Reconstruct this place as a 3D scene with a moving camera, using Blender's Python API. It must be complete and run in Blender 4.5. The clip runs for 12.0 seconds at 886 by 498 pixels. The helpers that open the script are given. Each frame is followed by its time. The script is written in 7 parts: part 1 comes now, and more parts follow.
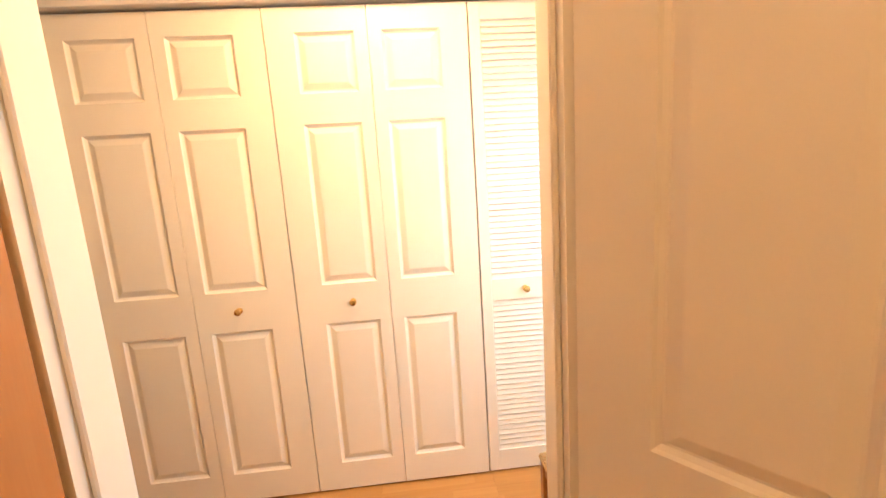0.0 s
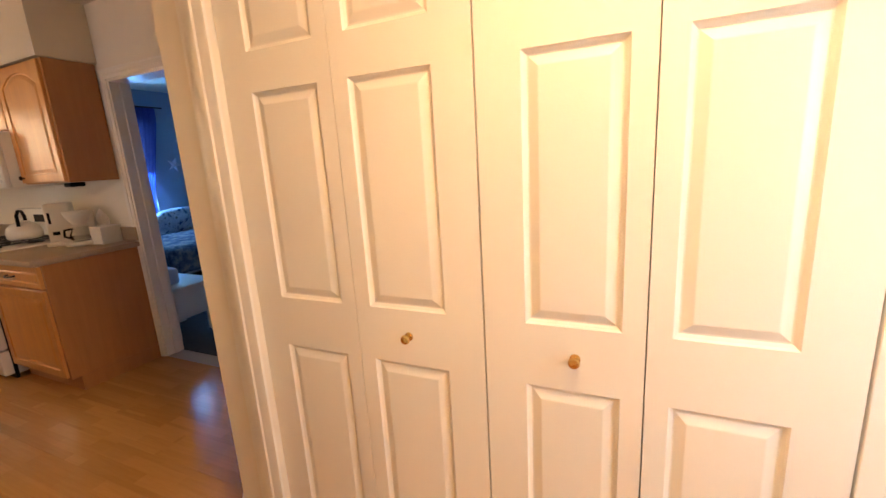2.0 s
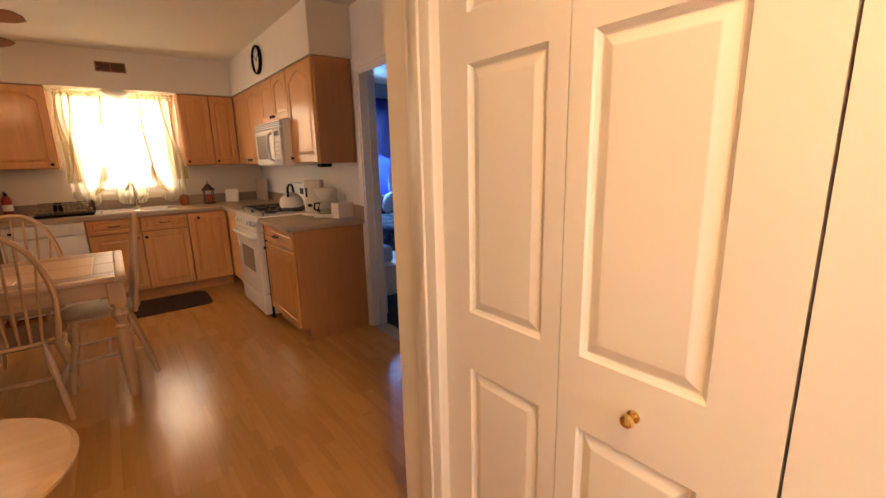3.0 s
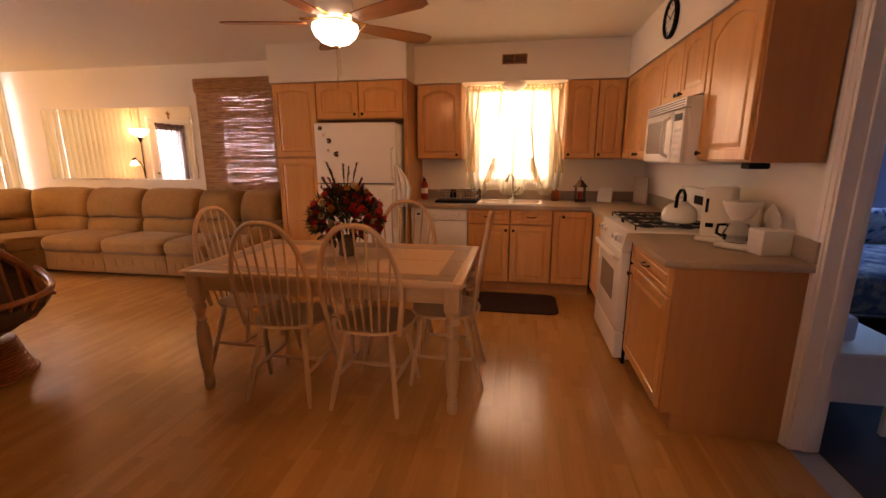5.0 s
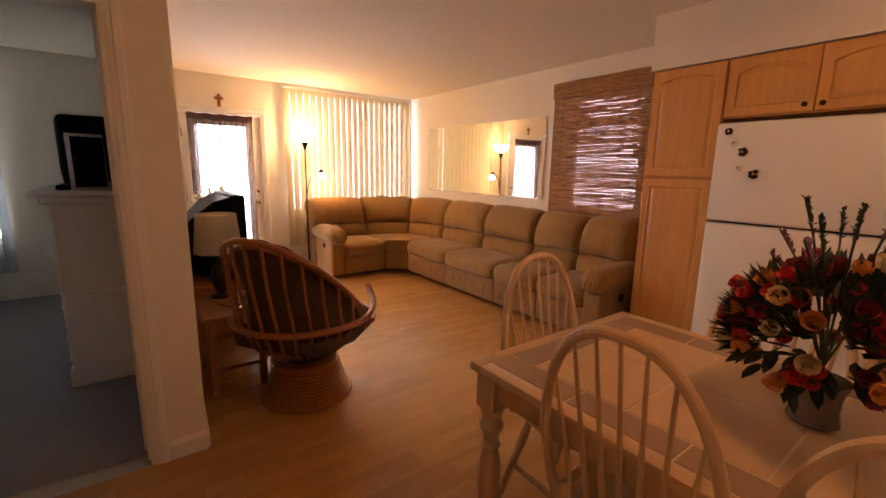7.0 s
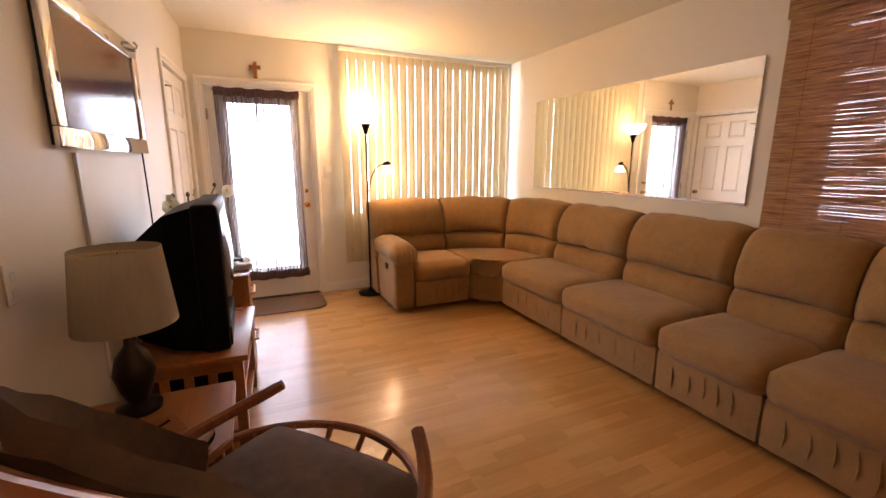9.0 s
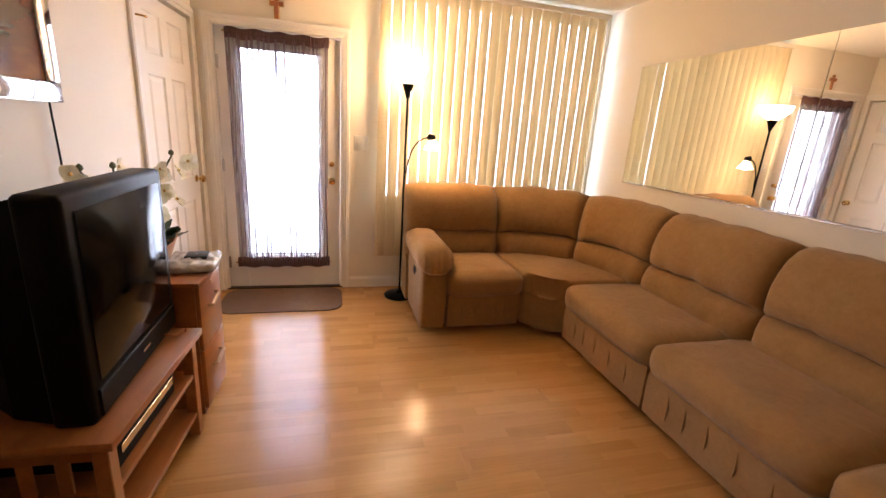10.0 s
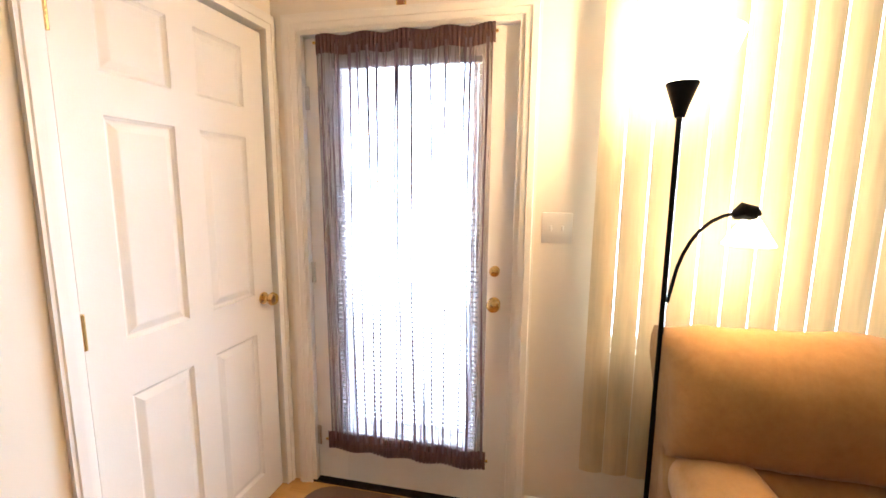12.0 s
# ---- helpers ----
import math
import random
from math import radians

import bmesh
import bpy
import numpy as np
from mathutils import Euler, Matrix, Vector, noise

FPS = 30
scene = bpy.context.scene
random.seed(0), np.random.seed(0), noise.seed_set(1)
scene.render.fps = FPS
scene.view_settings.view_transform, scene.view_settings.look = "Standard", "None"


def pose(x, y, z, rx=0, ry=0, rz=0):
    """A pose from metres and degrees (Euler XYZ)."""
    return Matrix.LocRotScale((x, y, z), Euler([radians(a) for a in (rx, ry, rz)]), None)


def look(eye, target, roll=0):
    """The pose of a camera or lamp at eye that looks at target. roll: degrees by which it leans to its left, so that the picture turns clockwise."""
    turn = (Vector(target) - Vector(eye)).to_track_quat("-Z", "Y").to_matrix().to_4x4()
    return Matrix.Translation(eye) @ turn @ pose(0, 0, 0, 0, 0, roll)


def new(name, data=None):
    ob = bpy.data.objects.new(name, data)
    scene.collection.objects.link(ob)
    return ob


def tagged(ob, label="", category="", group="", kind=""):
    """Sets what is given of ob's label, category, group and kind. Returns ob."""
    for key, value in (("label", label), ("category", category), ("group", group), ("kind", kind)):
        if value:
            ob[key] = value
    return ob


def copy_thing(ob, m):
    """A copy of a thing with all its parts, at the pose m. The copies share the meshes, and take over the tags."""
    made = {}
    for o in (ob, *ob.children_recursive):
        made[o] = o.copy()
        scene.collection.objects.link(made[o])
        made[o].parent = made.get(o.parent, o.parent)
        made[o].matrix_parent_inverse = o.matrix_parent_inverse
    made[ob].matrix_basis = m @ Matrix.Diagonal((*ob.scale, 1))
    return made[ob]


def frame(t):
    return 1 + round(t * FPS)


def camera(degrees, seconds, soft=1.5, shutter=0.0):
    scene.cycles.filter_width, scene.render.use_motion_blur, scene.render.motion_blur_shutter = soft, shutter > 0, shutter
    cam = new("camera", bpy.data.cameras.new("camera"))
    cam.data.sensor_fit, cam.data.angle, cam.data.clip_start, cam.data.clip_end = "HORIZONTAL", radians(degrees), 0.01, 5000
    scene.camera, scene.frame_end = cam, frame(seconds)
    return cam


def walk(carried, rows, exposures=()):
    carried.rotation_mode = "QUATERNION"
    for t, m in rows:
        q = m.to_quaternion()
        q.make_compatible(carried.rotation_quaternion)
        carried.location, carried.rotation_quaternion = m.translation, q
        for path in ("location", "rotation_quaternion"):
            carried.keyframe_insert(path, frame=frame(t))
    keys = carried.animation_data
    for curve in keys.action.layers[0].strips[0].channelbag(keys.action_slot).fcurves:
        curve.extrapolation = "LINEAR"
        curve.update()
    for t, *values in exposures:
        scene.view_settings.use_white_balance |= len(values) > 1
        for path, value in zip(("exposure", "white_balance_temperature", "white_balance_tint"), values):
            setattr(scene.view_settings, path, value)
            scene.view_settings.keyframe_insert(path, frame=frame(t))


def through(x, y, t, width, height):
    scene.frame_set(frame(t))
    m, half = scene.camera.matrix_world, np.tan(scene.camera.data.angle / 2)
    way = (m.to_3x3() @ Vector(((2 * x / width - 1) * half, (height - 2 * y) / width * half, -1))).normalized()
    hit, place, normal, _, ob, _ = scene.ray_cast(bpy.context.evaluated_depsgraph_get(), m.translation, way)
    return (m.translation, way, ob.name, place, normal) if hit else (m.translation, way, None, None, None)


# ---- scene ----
cam = camera(92.8, 12.0)
PATH = [
    (0, (0.47, 0.028, 1.366), (0.624, 1.995, 1.035), -3.7),
    (0.5, (0.448, 0.196, 1.371), (0.434, 2.166, 1.023), -3.3),
    (1, (0.415, 0.408, 1.375), (0.261, 2.363, 0.985), -3.5),
    (1.5, (0.373, 0.605, 1.368), (-0.002, 2.524, 0.947), -3.0),
    (2, (0.336, 0.781, 1.384), (-0.486, 2.553, 0.957), -3.5),
    (2.5, (0.253, 0.912, 1.393), (-0.997, 2.419, 0.985), -2.5),
    (3, (0.107, 1.037, 1.38), (-1.438, 2.236, 0.959), -1.4),
    (3.2, (0.043, 1.086, 1.386), (-1.586, 2.164, 0.953), -1.7),
    (4.8, (-0.733, 1.299, 1.394), (-2.683, 1.123, 0.984), -0.5),
    (5, (-0.869, 1.289, 1.395), (-2.793, 0.951, 0.966), -0.1),
    (5.5, (-1.208, 1.203, 1.391), (-2.965, 0.372, 0.918), 0.3),
    (6, (-1.537, 1.031, 1.394), (-3.082, -0.15, 0.931), -0.4),
    (6.5, (-1.778, 0.772, 1.402), (-3.108, -0.666, 0.995), 0.8),
    (7, (-1.991, 0.446, 1.411), (-3.161, -1.134, 1.042), 1.1),
    (7.5, (-2.179, 0.094, 1.419), (-3.126, -1.633, 1.071), -0.2),
    (9.3, (-3.036, -1.317, 1.361), (-3.791, -3.119, 0.935), 1.0),
    (9.5, (-3.158, -1.475, 1.366), (-3.858, -3.293, 0.913), 1.9),
    (10, (-3.381, -1.91, 1.403), (-3.883, -3.772, 0.871), 4.1),
    (10.5, (-3.595, -2.396, 1.426), (-3.795, -4.308, 0.875), 2.8),
    (11, (-3.62, -2.892, 1.411), (-3.602, -4.845, 0.981), 2.4),
    (11.5, (-3.601, -3.397, 1.426), (-3.423, -5.361, 1.092), 2.0),
    (12, (-3.512, -3.882, 1.428), (-3.098, -5.817, 1.133), 0.5),
]
EXPOSURES = [(0, 0.2, 7100, 15), (0.5, 0.15, 7000, 14), (1, 0.12, 6800, 12), (2, 0.0, 7100, 16), (2.5, -0.08, 7500, 20), (3, -0.03, 7500, 22), (5, -0.4, 8950, 42), (7.5, -0.32, 7800, 31), (9.3, -0.38, 6850, 22), (10.5, -0.36, 6550, 18), (12, -0.08, 6000, 11)]
walk(cam, [(t, look(eye, target, roll)) for t, eye, target, roll in PATH], EXPOSURES)

# ---------------------------------------------------------------- light
world = bpy.data.worlds.new("world")
scene.world = world
world.use_nodes = True
wn = world.node_tree.nodes
sky = wn.new("ShaderNodeTexSky")
sky.sky_type, sky.sun_disc = "NISHITA", False
sky.sun_elevation, sky.sun_rotation = radians(50), radians(20)
wn["Background"].inputs[1].default_value = 0.12
world.node_tree.links.new(sky.outputs[0], wn["Background"].inputs[0])


def lamp(name, kind, m, power, color, size=0.1, size_y=None):
    data = bpy.data.lights.new(name, kind)
    data.energy, data.color = power, color
    if kind == "AREA":
        data.shape, data.size, data.size_y = "RECTANGLE", size, size_y or size
    elif kind == "SUN":
        data.angle = size
    else:
        data.shadow_soft_size = size
    ob = new(name, data)
    ob.matrix_world = m
    return ob


WARM, DAY = (1.0, 0.47, 0.16), (0.66, 0.81, 1.0)
lamp("sun", "SUN", look((0, 8, 12), (0, 0, 0)), 2.0, (1, 0.95, 0.88), 0.009)
lamp("sky_light_kitchen_window", "AREA", look((-5.86, 1.23, 1.6), (-4, 1.23, 1.4)), 46, (1.0, 0.84, 0.58), 0.84, 1.0)
lamp("sky_light_shade_window", "AREA", look((-5.86, -2.05, 1.6), (-4, -2.05, 1.6)), 10, (0.62, 0.62, 1.0), 0.78, 1.15)
lamp("sky_light_big_window", "AREA", look((-4.735, -5.69, 1.61), (-4.735, -4, 1.61)), 115, DAY, 1.95, 1.64)
lamp("sky_light_entry_door", "AREA", look((-2.985, -5.69, 1.11), (-2.985, -4, 1.1)), 205, DAY, 0.58, 1.63)
lamp("sky_light_hall_window", "AREA", look((1.72, 1.2, 1.4), (0.9, 1.6, 0.5)), 26, DAY, 0.7, 0.9)
lamp("sky_light_bedroom_window", "AREA", look((-5.70, 4.1, 1.5), (-4, 3.9, 1.0)), 62, (0.10, 0.42, 1.0), 0.9, 1.2)
lamp("sky_light_bunk_window", "AREA", look((-0.25, -5.69, 1.45), (-0.25, -4, 1.2)), 135, (0.72, 0.90, 1.0), 1.36, 1.6)
lamp("room_bulb", "POINT", pose(0.30, -0.35, 2.33), 15, (1.0, 0.60, 0.28), 0.09)
lamp("hall_bulb", "AREA", look((0.42, 1.22, 2.39), (0.42, 1.2201, 0)), 25, (1.0, 0.61, 0.29), 0.24)
lamp("fan_bulb", "POINT", pose(-3.35, 0.23, 2.10), 23, WARM, 0.09)
lamp("torchiere_bulb", "POINT", pose(-3.935, -5.33, 1.83), 44, (1.0, 0.64, 0.33), 0.05)
lamp("reading_bulb", "POINT", pose(-4.15, -5.312, 1.28), 12, (1.0, 0.64, 0.33), 0.03)

# ---------------------------------------------------------------- materials


class Nodes:
    """Short names for building a node material."""

    def __init__(self, name, rough=0.5, metal=0.0, spec=0.5):
        self.mat = bpy.data.materials.new(name)
        self.mat.use_nodes = True
        self.tree = self.mat.node_tree
        self.bsdf = self.tree.nodes["Principled BSDF"]
        self.bsdf.inputs["Roughness"].default_value = rough
        self.bsdf.inputs["Metallic"].default_value = metal
        self.bsdf.inputs["Specular IOR Level"].default_value = spec
        self.coord = self.add("ShaderNodeTexCoord")

    def add(self, kind, **values):
        node = self.tree.nodes.new(kind)
        for key, value in values.items():
            node.inputs[key.replace("_", " ")].default_value = value
        return node

    def link(self, a, b):
        self.tree.links.new(a, b)

    def space(self, scale=(1, 1, 1), shift=True):
        m = self.add("ShaderNodeMapping", Scale=scale)
        self.link(self.coord.outputs["Object"], m.inputs["Vector"])
        if shift:
            info = self.add("ShaderNodeObjectInfo")
            mul = self.add("ShaderNodeMath")
            mul.operation = "MULTIPLY"
            mul.inputs[1].default_value = 37.0
            self.link(info.outputs["Random"], mul.inputs[0])
            self.link(mul.outputs[0], m.inputs["Location"])
        return m.outputs[0]

    def noise(self, vector, scale, detail=3.0, rough=0.55):
        n = self.add("ShaderNodeTexNoise", Scale=scale, Detail=detail, Roughness=rough)
        self.link(vector, n.inputs["Vector"])
        return n.outputs["Fac"]

    def ramp(self, fac, *stops):
        r = self.add("ShaderNodeValToRGB")
        el = r.color_ramp.elements
        while len(el) < len(stops):
            el.new(0.5)
        for e, (p, c) in zip(el, stops):
            e.position, e.color = p, (*c, 1)
        self.link(fac, r.inputs[0])
        return r.outputs[0]

    def mix(self, a, b, fac, blend="MIX"):
        m = self.add("ShaderNodeMix")
        m.data_type, m.blend_type = "RGBA", blend
        for sock, v in ((m.inputs[0], fac), (m.inputs[6], a), (m.inputs[7], b)):
            if isinstance(v, (int, float)):
                sock.default_value = v
            elif isinstance(v, tuple):
                sock.default_value = (*v, 1)
            else:
                self.link(v, sock)
        return m.outputs[2]

    def color(self, c):
        if isinstance(c, tuple):
            self.bsdf.inputs["Base Color"].default_value = (*c, 1)
        else:
            self.link(c, self.bsdf.inputs["Base Color"])

    def bump(self, height, strength=0.2, distance=0.01):
        b = self.add("ShaderNodeBump", Strength=strength, Distance=distance)
        self.link(height, b.inputs["Height"])
        self.link(b.outputs[0], self.bsdf.inputs["Normal"])

    def roughness(self, fac, lo, hi):
        m = self.add("ShaderNodeMapRange")
        m.inputs["To Min"].default_value, m.inputs["To Max"].default_value = lo, hi
        self.link(fac, m.inputs["Value"])
        self.link(m.outputs[0], self.bsdf.inputs["Roughness"])


def plain(name, c, rough=0.5, metal=0.0, vary=0.08, scale=3.0, grain=120.0, bump=0.08, spec=0.5):
    """A painted, plastic or metal surface with faint patches and fine grain."""
    n = Nodes(name, rough, metal, spec)
    v = n.space()
    big = n.noise(v, scale, 4)
    fine = n.noise(v, grain, 2)
    dark = tuple(x * (1 - vary) for x in c)
    n.color(n.mix(dark, c, big))
    n.roughness(big, max(0.02, rough - 0.08), min(1, rough + 0.08))
    if bump:
        n.bump(fine, bump, 0.002)
    return n.mat


def wood(name, light, dark, axis=2, rough=0.4, ring=9.0, vary=0.5, coat=0.0):
    """Long grain along one axis, streaks across, each piece shifted."""
    n = Nodes(name, rough)
    s = [ring * 1.0] * 3
    s[axis] = ring * 0.09
    v = n.space(tuple(s))
    streak = n.noise(v, 3.0, 6, 0.65)
    f = [60.0] * 3
    f[axis] = 3.0
    pores = n.noise(n.space(tuple(f)), 3.0, 2)
    patch = n.noise(n.space((1, 1, 1)), 2.5, 2)
    c = n.ramp(streak, (0.3, dark), (0.72, light))
    c = n.mix(c, n.mix(dark, light, pores), 0.22)
    c = n.mix(c, n.mix(tuple(x * 0.75 for x in dark), light, patch), vary * 0.4)
    n.color(c)
    n.roughness(streak, rough - 0.07, rough + 0.1)
    n.bump(pores, 0.12, 0.002)
    n.bsdf.inputs["Coat Weight"].default_value = coat
    n.bsdf.inputs["Coat Roughness"].default_value = 0.15
    return n.mat


def cloth(name, c, dark, weave=900.0, rough=0.95, patch=5.0, bump=0.35, sheen=0.3):
    n = Nodes(name, rough, 0.0, 0.2)
    v = n.space()
    nap = n.noise(v, patch, 5, 0.6)
    thread = n.noise(v, weave, 2)
    n.color(n.mix(n.mix(dark, c, nap), n.mix(dark, c, thread), 0.35))
    n.bump(n.mix(nap, thread, 0.5), bump, 0.004)
    n.bsdf.inputs["Sheen Weight"].default_value = sheen
    return n.mat


def sheer(name, c, through, thin=0.3, streak=60.0, uneven=0.9):
    """Thin cloth or vane that lets light through."""
    n = Nodes(name, 0.8, 0.0, 0.2)
    v = n.space((1, 1, 0.08))
    lines = n.noise(v, streak, 3)
    col = n.mix(tuple(x * 0.82 for x in c), c, lines)
    n.color(col)
    t = n.add("ShaderNodeBsdfTranslucent")
    dense = n.ramp(lines, (0.40, tuple(x * uneven for x in through)), (0.58, through))
    n.link(dense, t.inputs["Color"])
    m = n.add("ShaderNodeMixShader", Fac=0.5)
    out = n.tree.nodes["Material Output"]
    n.link(n.bsdf.outputs[0], m.inputs[1])
    n.link(t.outputs[0], m.inputs[2])
    last = m
    if thin:
        clear = n.add("ShaderNodeBsdfTransparent")
        last = n.add("ShaderNodeMixShader", Fac=thin)
        n.link(m.outputs[0], last.inputs[1])
        n.link(clear.outputs[0], last.inputs[2])
    n.link(last.outputs[0], out.inputs["Surface"])
    return n.mat


def glowing(name, c, power):
    n = Nodes(name, 0.4)
    n.color(c)
    n.bsdf.inputs["Emission Color"].default_value = (*c, 1)
    n.bsdf.inputs["Emission Strength"].default_value = power
    return n.mat


def glass(name, c=(0.95, 0.97, 0.97), rough=0.0):
    n = Nodes(name, rough)
    n.color(c)
    n.bsdf.inputs["Transmission Weight"].default_value = 1.0
    n.bsdf.inputs["IOR"].default_value = 1.45
    return n.mat


def silvered(name, c):
    """A clean mirror."""
    n = Nodes(name, 0.0, 1.0)
    n.color(c)
    return n.mat


def voile(name, c, through):
    """Sheer cloth: threads bunch into denser streaks, and between them one sees through."""
    n = Nodes(name, 0.8, 0.0, 0.2)
    lines = n.noise(n.space((1, 1, 0.04)), 42.0, 4, 0.6)
    fine = n.noise(n.space((1, 1, 0.03)), 240.0, 2)
    n.color(n.mix(tuple(x * 0.8 for x in c), c, fine))
    t = n.add("ShaderNodeBsdfTranslucent")
    t.inputs["Color"].default_value = (*through, 1)
    m = n.add("ShaderNodeMixShader", Fac=0.55)
    n.link(n.bsdf.outputs[0], m.inputs[1])
    n.link(t.outputs[0], m.inputs[2])
    clear = n.add("ShaderNodeBsdfTransparent")
    last = n.add("ShaderNodeMixShader")
    n.link(n.ramp(n.mix(lines, fine, 0.25), (0.38, (0.02,) * 3), (0.50, (0.45,) * 3)), last.inputs[0])
    n.link(m.outputs[0], last.inputs[1])
    n.link(clear.outputs[0], last.inputs[2])
    n.link(last.outputs[0], n.tree.nodes["Material Output"].inputs["Surface"])
    return n.mat


def upholstery(name, c, dark):
    """Brushed microfibre: soft nap patches, broad creases and a fine weave."""
    n = Nodes(name, 0.92, 0.0, 0.15)
    v = n.space()
    nap = n.noise(v, 7.0, 5, 0.65)
    brushed = n.noise(v, 30.0, 4, 0.7)
    thread = n.noise(v, 700.0, 2)
    crease = n.add("ShaderNodeTexNoise", Scale=6.5, Detail=2.0, Roughness=0.45, Distortion=0.9)
    n.link(v, crease.inputs["Vector"])
    fac = n.mix(n.mix(nap, brushed, 0.5), thread, 0.2)
    n.color(n.ramp(fac, (0.22, dark), (0.74, c)))
    wide = n.add("ShaderNodeBump", Strength=0.22, Distance=0.022)
    n.link(crease.outputs["Fac"], wide.inputs["Height"])
    small = n.add("ShaderNodeBump", Strength=0.25, Distance=0.003)
    n.link(n.mix(brushed, thread, 0.5), small.inputs["Height"])
    n.link(wide.outputs[0], small.inputs["Normal"])
    n.link(small.outputs[0], n.bsdf.inputs["Normal"])
    n.bsdf.inputs["Sheen Weight"].default_value = 0.2
    return n.mat


WALL = plain("wall_paint", (0.80, 0.735, 0.62), 0.6, vary=0.05, scale=1.3, grain=260, bump=0.12, spec=0.3)
CEILING = plain("ceiling_paint", (0.80, 0.745, 0.62), 0.85, vary=0.05, scale=1.2, grain=160, bump=0.2, spec=0.2)
BEDROOM_WALL = plain("bedroom_wall_paint", (0.34, 0.42, 0.56), 0.7, vary=0.06, scale=1.3, grain=200, bump=0.1, spec=0.2)
DOOR_PAINT = plain("door_paint", (0.82, 0.78, 0.70), 0.42, vary=0.04, scale=2.2, grain=170, bump=0.10)
TRIM_PAINT = plain("trim_paint", (0.82, 0.78, 0.70), 0.35, vary=0.05, scale=4, grain=90, bump=0.05)
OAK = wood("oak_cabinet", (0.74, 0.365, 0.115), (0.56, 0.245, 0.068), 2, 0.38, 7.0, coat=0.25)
# same oak as the fronts, darkened: shade on the sides is in the colour
OAK_SHADED = wood("oak_shaded", (0.52, 0.24, 0.078), (0.38, 0.16, 0.048), 2, 0.45, 5.0)
BEECH = wood("whitewashed_wood", (0.60, 0.39, 0.21), (0.45, 0.265, 0.125), 2, 0.42, 10.0, coat=0.2)
BEECH_X = wood("whitewashed_rail", (0.60, 0.39, 0.21), (0.45, 0.265, 0.125), 1, 0.42, 10.0, coat=0.2)
PINE = wood("honey_pine", (0.42, 0.165, 0.045), (0.24, 0.080, 0.020), 1, 0.38, 8.0, coat=0.3)
RATTAN = wood("rattan_cane", (0.40, 0.125, 0.030), (0.17, 0.045, 0.011), 2, 0.35, 14.0, coat=0.4)
BLADE = wood("fan_blade_wood", (0.42, 0.20, 0.08), (0.26, 0.11, 0.04), 0, 0.4, 8.0)
SOFA = upholstery("sofa_microfibre", (0.375, 0.214, 0.079), (0.225, 0.118, 0.040))
CUSHION = cloth("chair_cushion", (0.15, 0.085, 0.05), (0.03, 0.02, 0.016), 300, 0.95, 20.0, 0.35, 0.0)
MAT = cloth("door_mat", (0.165, 0.098, 0.060), (0.105, 0.060, 0.036), 500, 1.0, 12.0, 0.8, 0.0)
KITCHEN_MAT = cloth("kitchen_mat", (0.055, 0.028, 0.016), (0.03, 0.015, 0.01), 400, 1.0, 10.0, 0.8, 0.0)
DARK_CARPET = cloth("dark_carpet", (0.07, 0.075, 0.085), (0.045, 0.048, 0.055), 260, 1.0, 14.0, 0.9, 0.0)
CARPET = cloth("grey_carpet", (0.26, 0.26, 0.26), (0.19, 0.19, 0.19), 260, 1.0, 14.0, 0.9, 0.0)
WHITE_ENAMEL = plain("white_enamel", (0.80, 0.78, 0.73), 0.25, vary=0.03, bump=0.0)
FRIDGE_SKIN = plain("fridge_skin", (0.80, 0.77, 0.70), 0.42, vary=0.03, grain=240, bump=0.25)
WHITE_PLASTIC = plain("white_plastic", (0.76, 0.73, 0.66), 0.35, vary=0.03, bump=0.0)
BLACK_PLASTIC = plain("black_plastic", (0.004, 0.004, 0.004), 0.45, vary=0.2, bump=0.05, spec=0.07)
BLACK_IRON = plain("black_iron", (0.012, 0.012, 0.012), 0.5, vary=0.2)
SCREEN = plain("tube_glass", (0.003, 0.003, 0.003), 0.10, vary=0.1, bump=0.0, spec=0.10)
BRASS = plain("brass", (0.80, 0.55, 0.22), 0.22, 1.0, vary=0.15, bump=0.0)
CHROME = plain("brushed_steel", (0.62, 0.58, 0.52), 0.25, 1.0, vary=0.1, bump=0.0)
BRONZE = plain("dark_bronze", (0.035, 0.024, 0.016), 0.35, 0.7, vary=0.2)
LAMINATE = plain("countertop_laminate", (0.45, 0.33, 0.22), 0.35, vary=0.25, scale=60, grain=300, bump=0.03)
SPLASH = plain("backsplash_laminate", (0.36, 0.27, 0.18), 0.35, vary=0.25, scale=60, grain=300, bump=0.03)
TILE = plain("cream_tile", (0.56, 0.36, 0.20), 0.36, vary=0.12, scale=7, grain=60, bump=0.04)
TILE_DARK = plain("taupe_tile", (0.31, 0.20, 0.125), 0.34, vary=0.16, scale=8, grain=60, bump=0.04)
GROUT = plain("grout", (0.64, 0.50, 0.33), 0.9, vary=0.15, scale=40)
GLASS = glass("clear_glass")
MIRROR = silvered("mirror_silver", (0.92, 0.92, 0.90))
BLIND = sheer("blind_vane", (0.80, 0.66, 0.44), (0.64, 0.52, 0.34), 0.0)
COOL_BLIND = sheer("cool_blind_vane", (0.70, 0.71, 0.71), (0.50, 0.55, 0.58), 0.0)
GAUZE = sheer("curtain_gauze", (0.80, 0.74, 0.60), (0.86, 0.80, 0.66), 0.14, 40, 0.75)
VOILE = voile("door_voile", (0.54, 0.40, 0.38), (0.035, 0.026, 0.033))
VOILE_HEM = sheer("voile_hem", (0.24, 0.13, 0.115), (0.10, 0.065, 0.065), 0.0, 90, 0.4)
